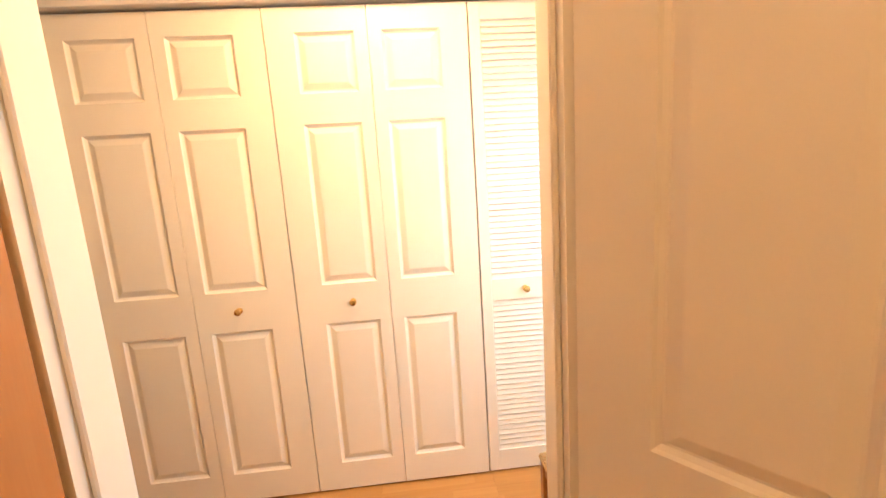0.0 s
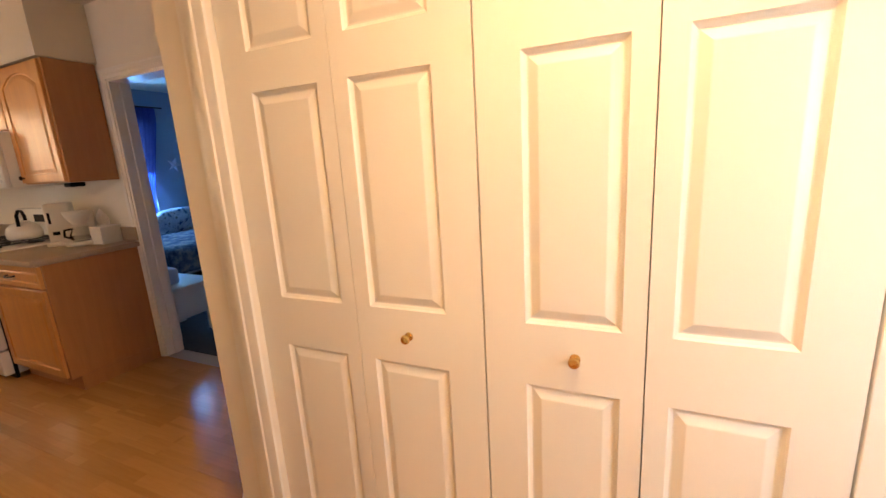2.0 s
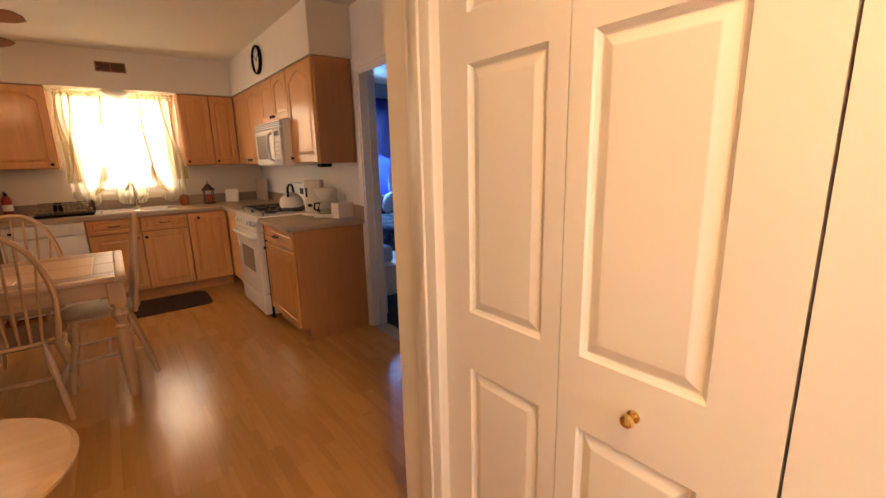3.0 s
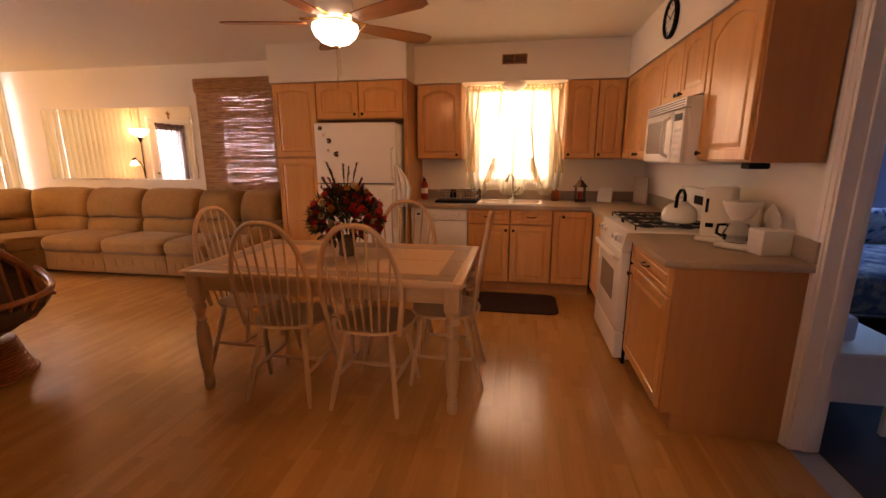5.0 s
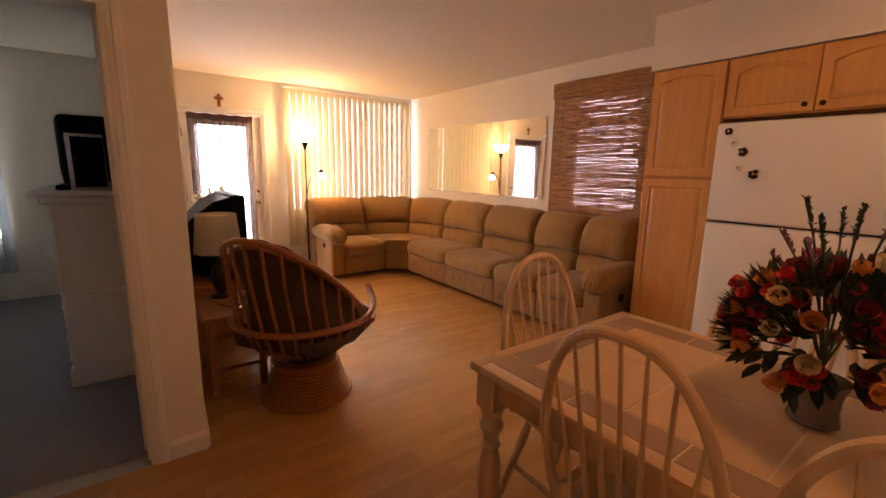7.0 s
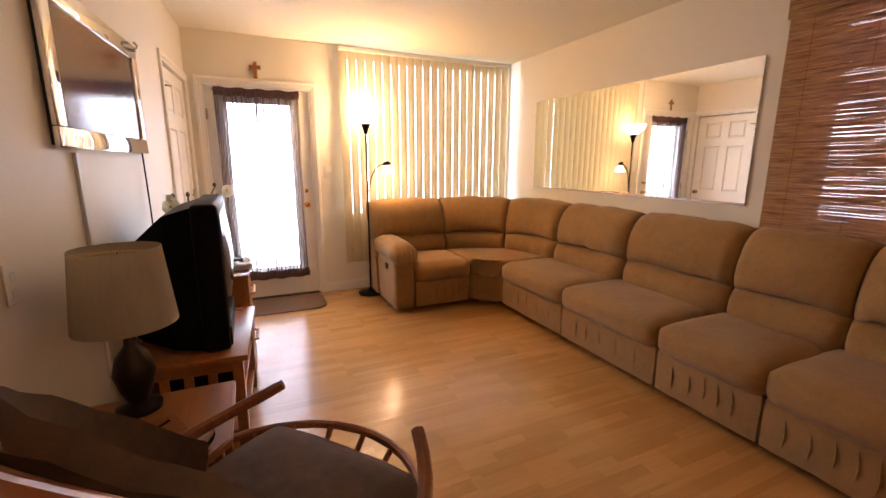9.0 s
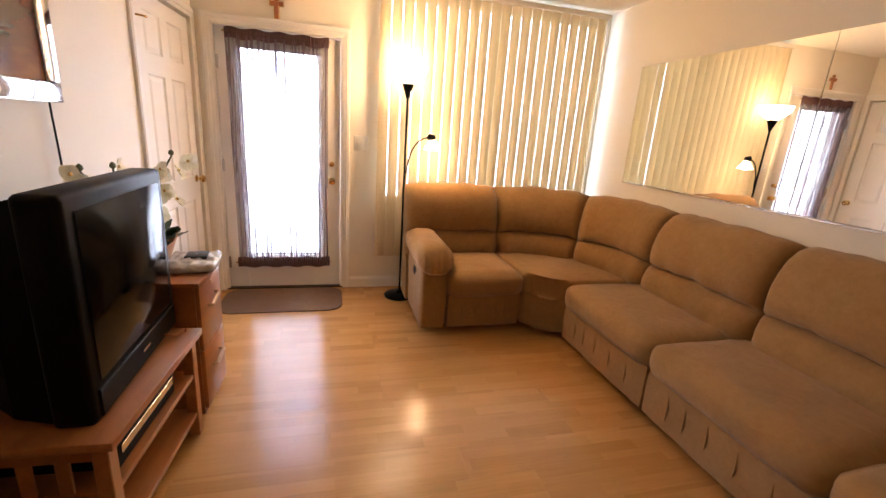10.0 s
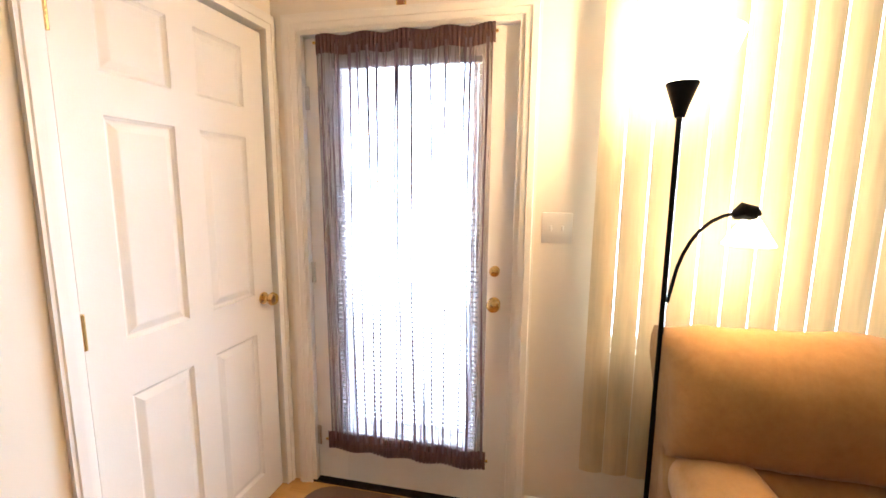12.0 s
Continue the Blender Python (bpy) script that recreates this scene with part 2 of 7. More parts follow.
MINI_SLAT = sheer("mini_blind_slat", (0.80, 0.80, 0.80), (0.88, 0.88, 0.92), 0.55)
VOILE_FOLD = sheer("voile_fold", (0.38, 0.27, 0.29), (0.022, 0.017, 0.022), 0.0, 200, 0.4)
GATHER = sheer("curtain_gather", (0.70, 0.56, 0.33), (0.66, 0.49, 0.24), 0.12, 60, 0.6)
BLUE_CURTAIN = sheer("blue_curtain", (0.06, 0.12, 0.42), (0.06, 0.14, 0.6), 0.0)
LAMPSHADE = sheer("lamp_shade", (0.72, 0.64, 0.50), (0.5, 0.42, 0.3), 0.0)
FROSTED = glowing("frosted_lamp_glass", (1.0, 0.90, 0.72), 7.0)
LIT_SHADE = glowing("lit_lamp_glass", (1.0, 0.85, 0.58), 14.0)
GROUND = plain("concrete_ground", (0.42, 0.41, 0.38), 0.9, vary=0.2, scale=0.8, grain=40, bump=0.3)


def shade_material():
    """Bamboo reeds: brown bands of uneven tone, with light through the gaps."""
    n = Nodes("bamboo_reed", 0.6, 0, 0.3)
    v = n.space((6.0, 1.2, 85))
    tone = n.noise(v, 1.0, 3, 0.7)
    n.color(n.ramp(tone, (0.34, (0.17, 0.06, 0.022)), (0.47, (0.52, 0.27, 0.11)), (0.72, (0.80, 0.48, 0.22))))
    n.bump(tone, 0.3, 0.003)
    t = n.add("ShaderNodeBsdfTranslucent")
    t.inputs["Color"].default_value = (0.50, 0.33, 0.36, 1)
    m = n.add("ShaderNodeMixShader", Fac=0.26)
    n.link(n.bsdf.outputs[0], m.inputs[1])
    n.link(t.outputs[0], m.inputs[2])
    n.link(m.outputs[0], n.tree.nodes["Material Output"].inputs["Surface"])
    return n.mat


REED = shade_material()


def floor_material():
    """Three-strip beech laminate: short staves of uneven tone along x."""
    n = Nodes("beech_laminate", 0.22, 0, 0.5)
    v = n.space((1, 1, 1))
    staves = n.add("ShaderNodeTexBrick", Scale=1.0)
    staves.inputs["Brick Width"].default_value = 0.42
    staves.inputs["Row Height"].default_value = 0.064
    staves.inputs["Mortar Size"].default_value = 0.0006
    staves.inputs["Color1"].default_value = (0.0, 0.0, 0.0, 1)
    staves.inputs["Color2"].default_value = (1.0, 1.0, 1.0, 1)
    staves.inputs["Mortar"].default_value = (0.25, 0.25, 0.25, 1)
    n.link(v, staves.inputs["Vector"])
    grain = n.noise(n.space((2.2, 40, 1)), 2.0, 5, 0.6)
    wide = n.noise(n.space((0.8, 7, 1)), 1.4, 3)
    fac = n.mix(staves.outputs["Color"], grain, 0.55)
    fac = n.mix(fac, wide, 0.3)
    n.color(n.ramp(fac, (0.15, (0.36, 0.170, 0.050)), (0.85, (0.56, 0.296, 0.100))))
    n.roughness(wide, 0.17, 0.23)
    n.bump(grain, 0.04, 0.001)
    return n.mat


FLOOR = floor_material()

# ---------------------------------------------------------------- mesh helpers


def bm_new():
    return bmesh.new()


def box(bm, x0, y0, z0, x1, y1, z1, bevel=0.0, seg=1):
    """Adds a box between two corners, with rounded edges where asked."""
    made = bmesh.ops.create_cube(bm, size=1.0)["verts"]
    bmesh.ops.scale(bm, vec=(abs(x1 - x0), abs(y1 - y0), abs(z1 - z0)), verts=made)
    bmesh.ops.translate(bm, vec=((x0 + x1) / 2, (y0 + y1) / 2, (z0 + z1) / 2), verts=made)
    if bevel:
        edges = list({e for v in made for e in v.link_edges})
        bmesh.ops.bevel(bm, geom=edges, offset=bevel, segments=seg, profile=0.5, affect="EDGES")
    return bm


def lathe(bm, profile, seg=24, center=(0, 0, 0), axis="z"):
    """Turns (radius, height) pairs round an axis through center."""
    rings = []
    for r, h in profile:
        ring = []
        for i in range(seg):
            a = 2 * math.pi * i / seg
            p = (r * math.cos(a), r * math.sin(a), h)
            if axis == "y":
                p = (p[0], h, p[1])
            elif axis == "x":
                p = (h, p[0], p[1])
            ring.append(bm.verts.new((p[0] + center[0], p[1] + center[1], p[2] + center[2])))
        rings.append(ring)
    for a, b in zip(rings, rings[1:]):
        for i in range(seg):
            bm.faces.new((a[i], a[(i + 1) % seg], b[(i + 1) % seg], b[i]))
    for ring in (rings[0], rings[-1]):
        bm.faces.new(ring)
    return bm


def tube(bm, points, radius, seg=8, closed=False):
    """A round bar along points; radius is a number or a list, one a point."""
    pts = [Vector(p) for p in points]
    n = len(pts)
    rad = radius if isinstance(radius, (list, tuple)) else [radius] * n
    up = None
    rings = []
    for i, p in enumerate(pts):
        a = pts[(i - 1) % n] if closed or i else p
        b = pts[(i + 1) % n] if closed or i < n - 1 else p
        d = (b - a).normalized()
        if up is None:
            up = d.orthogonal().normalized()
        up = (up - d * up.dot(d)).normalized()
        side = d.cross(up)
        rings.append([bm.verts.new(p + (up * math.cos(2 * math.pi * k / seg) + side * math.sin(2 * math.pi * k / seg)) * rad[i]) for k in range(seg)])
    pairs = list(zip(rings, rings[1:])) + ([(rings[-1], rings[0])] if closed else [])
    for a, b in pairs:
        for k in range(seg):
            bm.faces.new((a[k], a[(k + 1) % seg], b[(k + 1) % seg], b[k]))
    if not closed:
        bm.faces.new(rings[0])
        bm.faces.new(rings[-1])
    return bm


def loop(x0, x1, z0, z1, arch=0.0, n=1):
    """Outline in the xz plane: bottom left, bottom right, then over the top, which may be an arch."""
    pts = [(x0, z0), (x1, z0)]
    for i in range(n + 1):
        u = i / n
        pts.append((x1 + (x0 - x1) * u, z1 - arch * (2 * u - 1) ** 2))
    return pts


def stack(bm, levels, cap=True):
    """Joins outlines (points in xz, depth y) one after another into a moulded face."""
    rings = [[bm.verts.new((x, y, z)) for x, z in pts] for pts, y in levels]
    for a, b in zip(rings, rings[1:]):
        for i in range(len(a)):
            j = (i + 1) % len(a)
            bm.faces.new((a[i], a[j], b[j], b[i]))
    if cap:
        bm.faces.new(rings[-1])
    return rings


def moulded(bm, width, height, thick, panels, arch_n=1, arches=None):
    """A leaf in the xz plane, front at y = 0 towards -y, with sunk and raised panels (x0, x1, z0, z1)."""
    xs = sorted({0.0, width, *[p[0] for p in panels], *[p[1] for p in panels]})
    zs = sorted({0.0, height, *[p[2] for p in panels], *[p[3] for p in panels]})
    for xa, xb in zip(xs, xs[1:]):
        for za, zb in zip(zs, zs[1:]):
            mid = ((xa + xb) / 2, (za + zb) / 2)
            if any(p[0] < mid[0] < p[1] and p[2] < mid[1] < p[3] for p in panels):
                continue
            bm.faces.new([bm.verts.new((x, 0, z)) for x, z in ((xa, za), (xb, za), (xb, zb), (xa, zb))])
    for x0, x1, z0, z1 in panels:
        levels = []
        for inset, depth in ((0, 0), (0.004, 0.006), (0.011, 0.0115), (0.015, 0.0115), (0.036, 0.0025), (0.039, 0.0018)):
            levels.append((loop(x0 + inset, x1 - inset, z0 + inset, z1 - inset), depth))
        stack(bm, levels)
    corners = ((0, 0), (width, 0), (width, height), (0, height))
    front = [bm.verts.new((x, 0, z)) for x, z in corners]
    back = [bm.verts.new((x, thick, z)) for x, z in corners]
    for i in range(4):
        j = (i + 1) % 4
        bm.faces.new((front[i], front[j], back[j], back[i]))
    bm.faces.new(back)
    bmesh.ops.remove_doubles(bm, verts=bm.verts, dist=0.0002)
    return bm


def finish(name, bm, material, smooth=None):
    bmesh.ops.recalc_face_normals(bm, faces=bm.faces)
    mesh = bpy.data.meshes.new(name)
    bm.to_mesh(mesh)
    bm.free()
    mesh.materials.append(material)
    if smooth:
        mesh.shade_smooth()
        mesh.set_sharp_from_angle(angle=radians(smooth))
    return mesh


def part(name, bm, material, parent=None, label="", smooth=35):
    """One bmesh as one mesh object, under a thing or a part."""
    ob = new(name, finish(name, bm, material, smooth))
    if parent is not None:
        ob.parent = parent
    return tagged(ob, label)


def piece(name, mesh, m, parent):
    """A repeat that shares its mesh, placed in its parent's space."""
    ob = new(name, mesh)
    ob.parent = parent
    ob.matrix_basis = m
    return ob


def thing(name, label, category, m=None, group="", kind=""):
    ob = new(name)
    ob.empty_display_size = 0.1
    if m is not None:
        ob.matrix_world = m
    return tagged(ob, label, category, group, kind)


def solo(name, bm, material, label, category, m=None, group="", kind="", smooth=35):
    """A thing that is one mesh."""
    ob = part(name, bm, material, None, "", smooth)
    if m is not None:
        ob.matrix_world = m
    return tagged(ob, label, category, group, kind)


def structure(name, bm, material, label, category="wall", smooth=None):
    return solo(name, bm, material, label, category, None, "", "structure", smooth)


# ---------------------------------------------------------------- structure
CEIL = 2.50


def pierced(bm, a0, a1, z0, z1, c0, c1, holes, along):
    """A wall from a0 to a1 along x or y, between c0 and c1 across, with openings (a0, a1, z0, z1)."""
    cuts = sorted({a0, a1, *[h[0] for h in holes], *[h[1] for h in holes]})
    for p, q in zip(cuts, cuts[1:]):
        inside = sorted([h for h in holes if h[0] <= p and h[1] >= q], key=lambda h: h[2])
        z = z0
        for h in inside:
            if h[2] > z:
                box(bm, *((p, c0, z, q, c1, h[2]) if along == "x" else (c0, p, z, c1, q, h[2])))
            z = h[3]
        if z < z1:
            box(bm, *((p, c0, z, q, c1, z1) if along == "x" else (c0, p, z, c1, q, z1)))
    return bm


# outer walls of the main room
structure("wall_west", pierced(bm_new(), -5.74, 2.77, 0, CEIL, -5.92, -5.76, [(0.80, 1.66, 1.10, 2.12), (-2.46, -1.66, 1.0, 2.2)], "y"), WALL, "cream painted wall with two windows in it")
structure("wall_south", pierced(bm_new(), -5.76, 1.9, 0, CEIL, -5.74, -5.58, [(-3.455, -2.515, 0, 2.06), (-5.73, -3.745, 0.78, 2.44), (-0.95, 0.45, 0.6, 2.3)], "x"), WALL, "cream painted wall with entry door and large window")
structure("wall_north", pierced(bm_new(), -5.76, -1.07, 0, CEIL, 2.63, 2.76, [(-2.945, -2.18, 0, 2.03)], "x"), WALL, "cream painted kitchen wall with a doorway to a bedroom")
structure("wall_bedroom_end", pierced(bm_new(), -2.19, -0.75, 0, CEIL, -1.915, -1.80, [(-1.97, -1.21, 0, 2.04)], "x"), WALL, "cream painted wall end beside a bedroom doorway")
structure("wall_east", box(bm_new(), -0.75, -1.80, 0, -0.63, 0.66, CEIL), WALL, "plain cream painted wall")
structure("wall_hall", pierced(bm_new(), -0.75, 1.75, 0, CEIL, 0.66, 0.78, [(-0.09, 0.73, 0, 2.04)], "x"), WALL, "cream painted hall wall with an open doorway")
structure("wall_hall_end", pierced(bm_new(), -1.1, 2.50, 0, CEIL, 1.75, 1.90, [(0.95, 1.45, 0.75, 2.0)], "y"), WALL, "cream painted wall with a small curtained window")
structure("wall_closet", pierced(bm_new(), -1.07, 1.75, 0, CEIL, 1.75, 1.86, [(-0.835, 1.56, 0, 2.045)], "x"), WALL, "cream painted wall round the closet opening")
structure("wall_hall_return", box(bm_new(), -1.07, 1.86, 0, -0.96, 2.63, CEIL), WALL, "cream painted wall end at the hall corner")
structure("wall_closet_back", box(bm_new(), -0.96, 2.40, 0, 1.75, 2.50, CEIL), WALL, "plain wall at the back of the closet")
structure("wall_start_room", box(bm_new(), -0.63, -1.10, 0, 1.75, -1.0, CEIL), WALL, "plain wall of the first room")

# the slightly turned wall behind the television
TV_TURN = math.degrees(math.atan2(0.21, 3.78))
TVW = pose(-2.19, -1.80, 0, 0, 0, -TV_TURN)
tv_wall = structure("wall_television", pierced(bm_new(), -3.80, 0, 0, CEIL, 0, 0.11, [(-3.74, -2.93, 0, 2.06)], "y"), WALL, "cream painted wall behind the television")
tv_wall.matrix_world = TVW

# ceiling, soffits and base floors
structure("ceiling", box(bm_new(), -5.92, -5.74, CEIL, 1.9, 2.77, CEIL + 0.12), CEILING, "cream painted ceiling with a light texture", "ceiling")
for name, c in (("soffit_window", (-5.76, 0.19, 2.135, -5.43, 2.63, CEIL)), ("soffit_range", (-5.43, 2.30, 2.135, -3.02, 2.63, CEIL)), ("soffit_refrigerator", (-5.76, -1.27, 2.135, -5.10, 0.19, CEIL))):
    structure(name, box(bm_new(), *c), WALL, "cream painted soffit above the kitchen cabinets", "soffit")
structure("floor_base", box(bm_new(), -5.92, -5.74, -0.12, 1.9, 2.77, -0.012), GROUND, "concrete slab under the floor", "floor")
structure("ground", box(bm_new(), -400, -400, -0.4, 400, 400, -0.13), GROUND, "pale concrete ground outside", "ground")

# rooms seen through the doorways
bm = bm_new()
box(bm, -5.78, 2.77, -0.012, 0.2, 6.2, 0.0)
structure("floor_bedroom", bm, DARK_CARPET, "dark grey bedroom carpet", "floor")
bm = bm_new()
pierced(bm, 2.76, 6.2, 0, CEIL, -5.90, -5.78, [(3.65, 4.55, 0.85, 2.1)], "y")
box(bm, -5.78, 6.2, 0, 0.2, 6.3, CEIL)
box(bm, 0.2, 2.76, 0, 0.3, 6.3, CEIL)
structure("wall_bedroom", bm, BEDROOM_WALL, "pale blue bedroom walls", "wall")
structure("ceiling_bedroom", box(bm_new(), -5.9, 2.77, CEIL, 0.3, 6.3, CEIL + 0.1), CEILING, "white bedroom ceiling", "ceiling")
structure("floor_bunk_room", box(bm_new(), -2.08, -5.58, -0.012, 1.75, -1.915, 0.0), CARPET, "grey bedroom carpet", "floor")
bm = bm_new()
box(bm, -0.63, -1.915, 0, 1.65, -1.80, CEIL)
box(bm, 1.65, -5.58, 0, 1.75, -1.80, CEIL)
structure("wall_bunk_room", bm, BEDROOM_WALL, "pale grey bedroom walls", "wall")


def casing(name, width, height, m, face=0.062, proud=0.018, label="white painted moulded door casing"):
    """Three moulded boards round an opening, in the xz plane, front towards -y."""
    ob = thing(name, label, "door casing", m, kind="structure")

    def board(length, mitre):
        b = bm_new()
        prof = [(0, 0), (0, -proud * 0.5), (0.006, -proud * 0.62), (face * 0.38, -proud * 0.7), (face * 0.42, -proud * 0.95), (face * 0.8, -proud), (face * 0.86, -proud * 0.82), (face, -proud * 0.82), (face, 0)]
        ends = []
        for k in (0, 1):
            ends.append([b.verts.new((u, v, (length + (u if mitre else 0)) * k + (-u if mitre == 2 and not k else 0))) for u, v in prof])
        for i in range(len(prof)):
            j = (i + 1) % len(prof)
            b.faces.new((ends[0][i], ends[0][j], ends[1][j], ends[1][i]))
        b.faces.new(ends[0])
        b.faces.new(ends[1])
        return b

    right = board(height, 1)
    bmesh.ops.translate(right, vec=(width, 0, 0), verts=right.verts)
    part("casing_board", right, TRIM_PAINT, ob)
    left = board(height, 1)
    bmesh.ops.scale(left, vec=(-1, 1, 1), verts=left.verts)
    part("casing_board", left, TRIM_PAINT, ob)
    head = board(width, 2)
    bmesh.ops.rotate(head, matrix=Matrix.Rotation(radians(90), 3, "Y"), verts=head.verts)
    bmesh.ops.scale(head, vec=(1, 1, -1), verts=head.verts)
    bmesh.ops.translate(head, vec=(0, 0, height), verts=head.verts)
    part("casing_board", head, TRIM_PAINT, ob)
    return ob


def jamb(name, width, height, depth, m, stop=True):
    """The lining of a doorway, from the front face y = 0 back to y = depth."""
    ob = thing(name, "white painted door jamb", "door jamb", m, kind="structure")
    for x0, x1 in ((0, 0.018), (width - 0.018, width)):
        part("jamb_side", box(bm_new(), x0, -0.002, 0, x1, depth + 0.002, height - 0.018), TRIM_PAINT, ob)
    part("jamb_head", box(bm_new(), 0, -0.002, height - 0.018, width, depth + 0.002, height), TRIM_PAINT, ob)
    if stop:
        for x0, x1 in ((0.018, 0.030), (width - 0.030, width - 0.018)):
            part("door_stop", box(bm_new(), x0, depth * 0.45, 0, x1, depth * 0.8, height - 0.018, 0.003), TRIM_PAINT, ob)
    return ob


def baseboard(name, x0, y0, x1, y1, side):
    """A moulded skirting from one floor point to another; side turns it to the room."""
    d = Vector((x1 - x0, y1 - y0))
    m = pose(x0, y0, 0, 0, 0, math.degrees(math.atan2(d.y, d.x)))
    b = bm_new()
    prof = [(0, 0), (-0.013 * side, 0), (-0.013 * side, 0.075), (-0.008 * side, 0.088), (-0.005 * side, 0.1), (0, 0.1)]
    ends = [[b.verts.new((d.length * k, u, v)) for u, v in prof] for k in (0, 1)]
    for i in range(len(prof)):
        j = (i + 1) % len(prof)
        b.faces.new((ends[0][i], ends[0][j], ends[1][j], ends[1][i]))
    b.faces.new(ends[0])
    b.faces.new(ends[1])
    return solo(name, b, TRIM_PAINT, "white painted baseboard", "baseboard", m, "", "structure", None)


baseboard("baseboard_south", -3.45 - 0.07, -5.58, -5.76, -5.58, 1).location.z = 0
baseboard("baseboard_west", -5.76, -5.56, -5.76, -1.28, 1)
baseboard("baseboard_television", -2.35, -4.66, -2.19, -1.80, -1)
baseboard("baseboard_pillar", -2.19, -1.80, -2.035, -1.80, -1)
baseboard("baseboard_hall", -0.75, 0.78, -0.155, 0.78, -1)
baseboard("baseboard_east", -0.75, -1.80, -0.75, 0.66, -1)
baseboard("baseboard_return", -1.07, 2.63, -1.07, 1.75, 1)
baseboard("baseboard_north", -2.11, 2.63, -1.07, 2.63, 1)

casing("closet_casing", 2.395, 2.045, pose(-0.835, 1.75, 0), 0.105, 0.02)
casing("bedroom_casing", 0.765, 2.03, pose(-2.945, 2.63, 0))
jamb("bedroom_jamb", 0.765, 2.03, 0.13, pose(-2.945, 2.63, 0))
casing("bunk_room_casing", 0.76, 2.04, pose(-1.21, -1.80, 0, 0, 0, 180))
jamb("bunk_room_jamb", 0.76, 2.04, 0.115, pose(-1.21, -1.80, 0, 0, 0, 180))
casing("hall_casing", 0.82, 2.04, pose(0.73, 0.78, 0, 0, 0, 180))
jamb("hall_jamb", 0.82, 2.04, 0.12, pose(0.73, 0.78, 0, 0, 0, 180))
casing("entry_casing", 0.94, 2.06, pose(-2.515, -5.58, 0, 0, 0, 180))
jamb("entry_jamb", 0.94, 2.06, 0.14, pose(-2.515, -5.58, 0, 0, 0, 180), stop=False)
casing("side_door_casing", 0.81, 2.06, TVW @ pose(0, -2.93, 0, 0, 0, -90))


# ---------------------------------------------------------------- doors
def knob(parent, x, z, y=0.0, material=BRASS, size=1.0, name="knob"):
    s = size
    return part(name, lathe(bm_new(), [(0.004 * s, 0), (0.013 * s, 0), (0.013 * s, -0.003 * s), (0.006 * s, -0.006 * s), (0.006 * s, -0.014 * s), (0.012 * s, -0.018 * s), (0.0145 * s, -0.024 * s), (0.012 * s, -0.030 * s), (0.004 * s, -0.033 * s)], 20, (x, y, z), "y"), material, parent, "polished brass knob")


def six_panel(width, height, cols, flip=False):
    """Three rows of raised panels in one or two columns."""
    rows = ((0.13, 0.785), (0.955, 1.605), (1.72, 1.945))
    xs = [(0.108, width - 0.05)] if cols == 1 else [(0.115, width / 2 - 0.05), (width / 2 + 0.05, width - 0.115)]
    if flip:
        xs = [(width - b, width - a) for a, b in xs]
    k = height / 2.035
    return [(a, b, c * k, d * k) for a, b in xs for c, d in rows]


def bifold(x, leaf_w, knob_leaf, knob_x):
    ob = thing("bifold_closet_door", "cream painted six-panel bifold closet door, closed", "closet door", pose(x, 1.772, 0.012), "bifold closet doors")
    for i in (0, 1):
        leaf = part("door_leaf", moulded(bm_new(), leaf_w - 0.003, 2.02, 0.03, six_panel(leaf_w - 0.003, 2.02, 1, i == 1)), DOOR_PAINT, ob, smooth=None)
        leaf.location.x = i * leaf_w
        if i == knob_leaf:
            knob(leaf, knob_x, 0.868)
    return ob


bifold(-0.833, 0.408, 1, 0.176)
bifold(-0.015, 0.387, 0, 0.230)


def louvre(x):
    ob = thing("louvred_closet_door", "white louvred wooden bifold closet door, closed", "closet door", pose(x, 1.772, 0.012), "bifold closet doors")
    b = box(bm_new(), 0, 0, 0, 0.29, 0.033, 0.0055, 0.0015)
    bmesh.ops.translate(b, vec=(-0.145, -0.0165, -0.00275), verts=b.verts)
    slat = finish("slat", b, DOOR_PAINT)
    w = 0.386
    for i in (0, 1):
        leaf = part("door_leaf", box(bm_new(), 0, 0, 0, 0.045, 0.03, 2.02, 0.002), DOOR_PAINT, ob)
        leaf.location.x = i * w
        part("stile", box(bm_new(), w - 0.048, 0, 0, w - 0.003, 0.03, 2.02, 0.002), DOOR_PAINT, leaf)
        for z0, z1 in ((0, 0.10), (0.815, 0.91), (1.955, 2.02)):
            part("rail", box(bm_new(), 0.045, 0.002, z0, w - 0.048, 0.028, z1), DOOR_PAINT, leaf)
        for z0, z1, n in ((0.10, 0.815, 29), (0.91, 1.955, 42)):
            for k in range(n):
                piece("slat", slat, pose(w / 2 - 0.0015, 0.015, z0 + (k + 0.5) * (z1 - z0) / n, 65), leaf)
        if i == 0:
            knob(leaf, w / 2, 0.862)
    return ob


louvre(0.762)

# ---------------------------------------------------------------- cabinets


def cabinet_front(w, h, arch=0.0, thick=0.019, frame=0.052):
    """A frame and raised-panel front, origin bottom left, front at y = 0."""
    b = bm_new()
    n = 12
    top = 0.0 if h < 0.2 else arch
    f = frame if h > 0.2 else 0.03
    out = lambda i: loop(i, w - i, i, h - i, 0.0, n)
    inn = lambda i: loop(f + i, w - f - i, f + i, h - f - i, top, n)
    levels = [(out(0), thick), (out(0), 0.004), (out(0.004), 0), (inn(0), 0), (inn(0.004), 0.006), (inn(0.010), 0.007), (inn(0.030 if h > 0.2 else 0.018), 0.002), (inn(0.034 if h > 0.2 else 0.022), 0.0015)]
    rings = stack(b, levels)
    b.faces.new(rings[0])
    return b


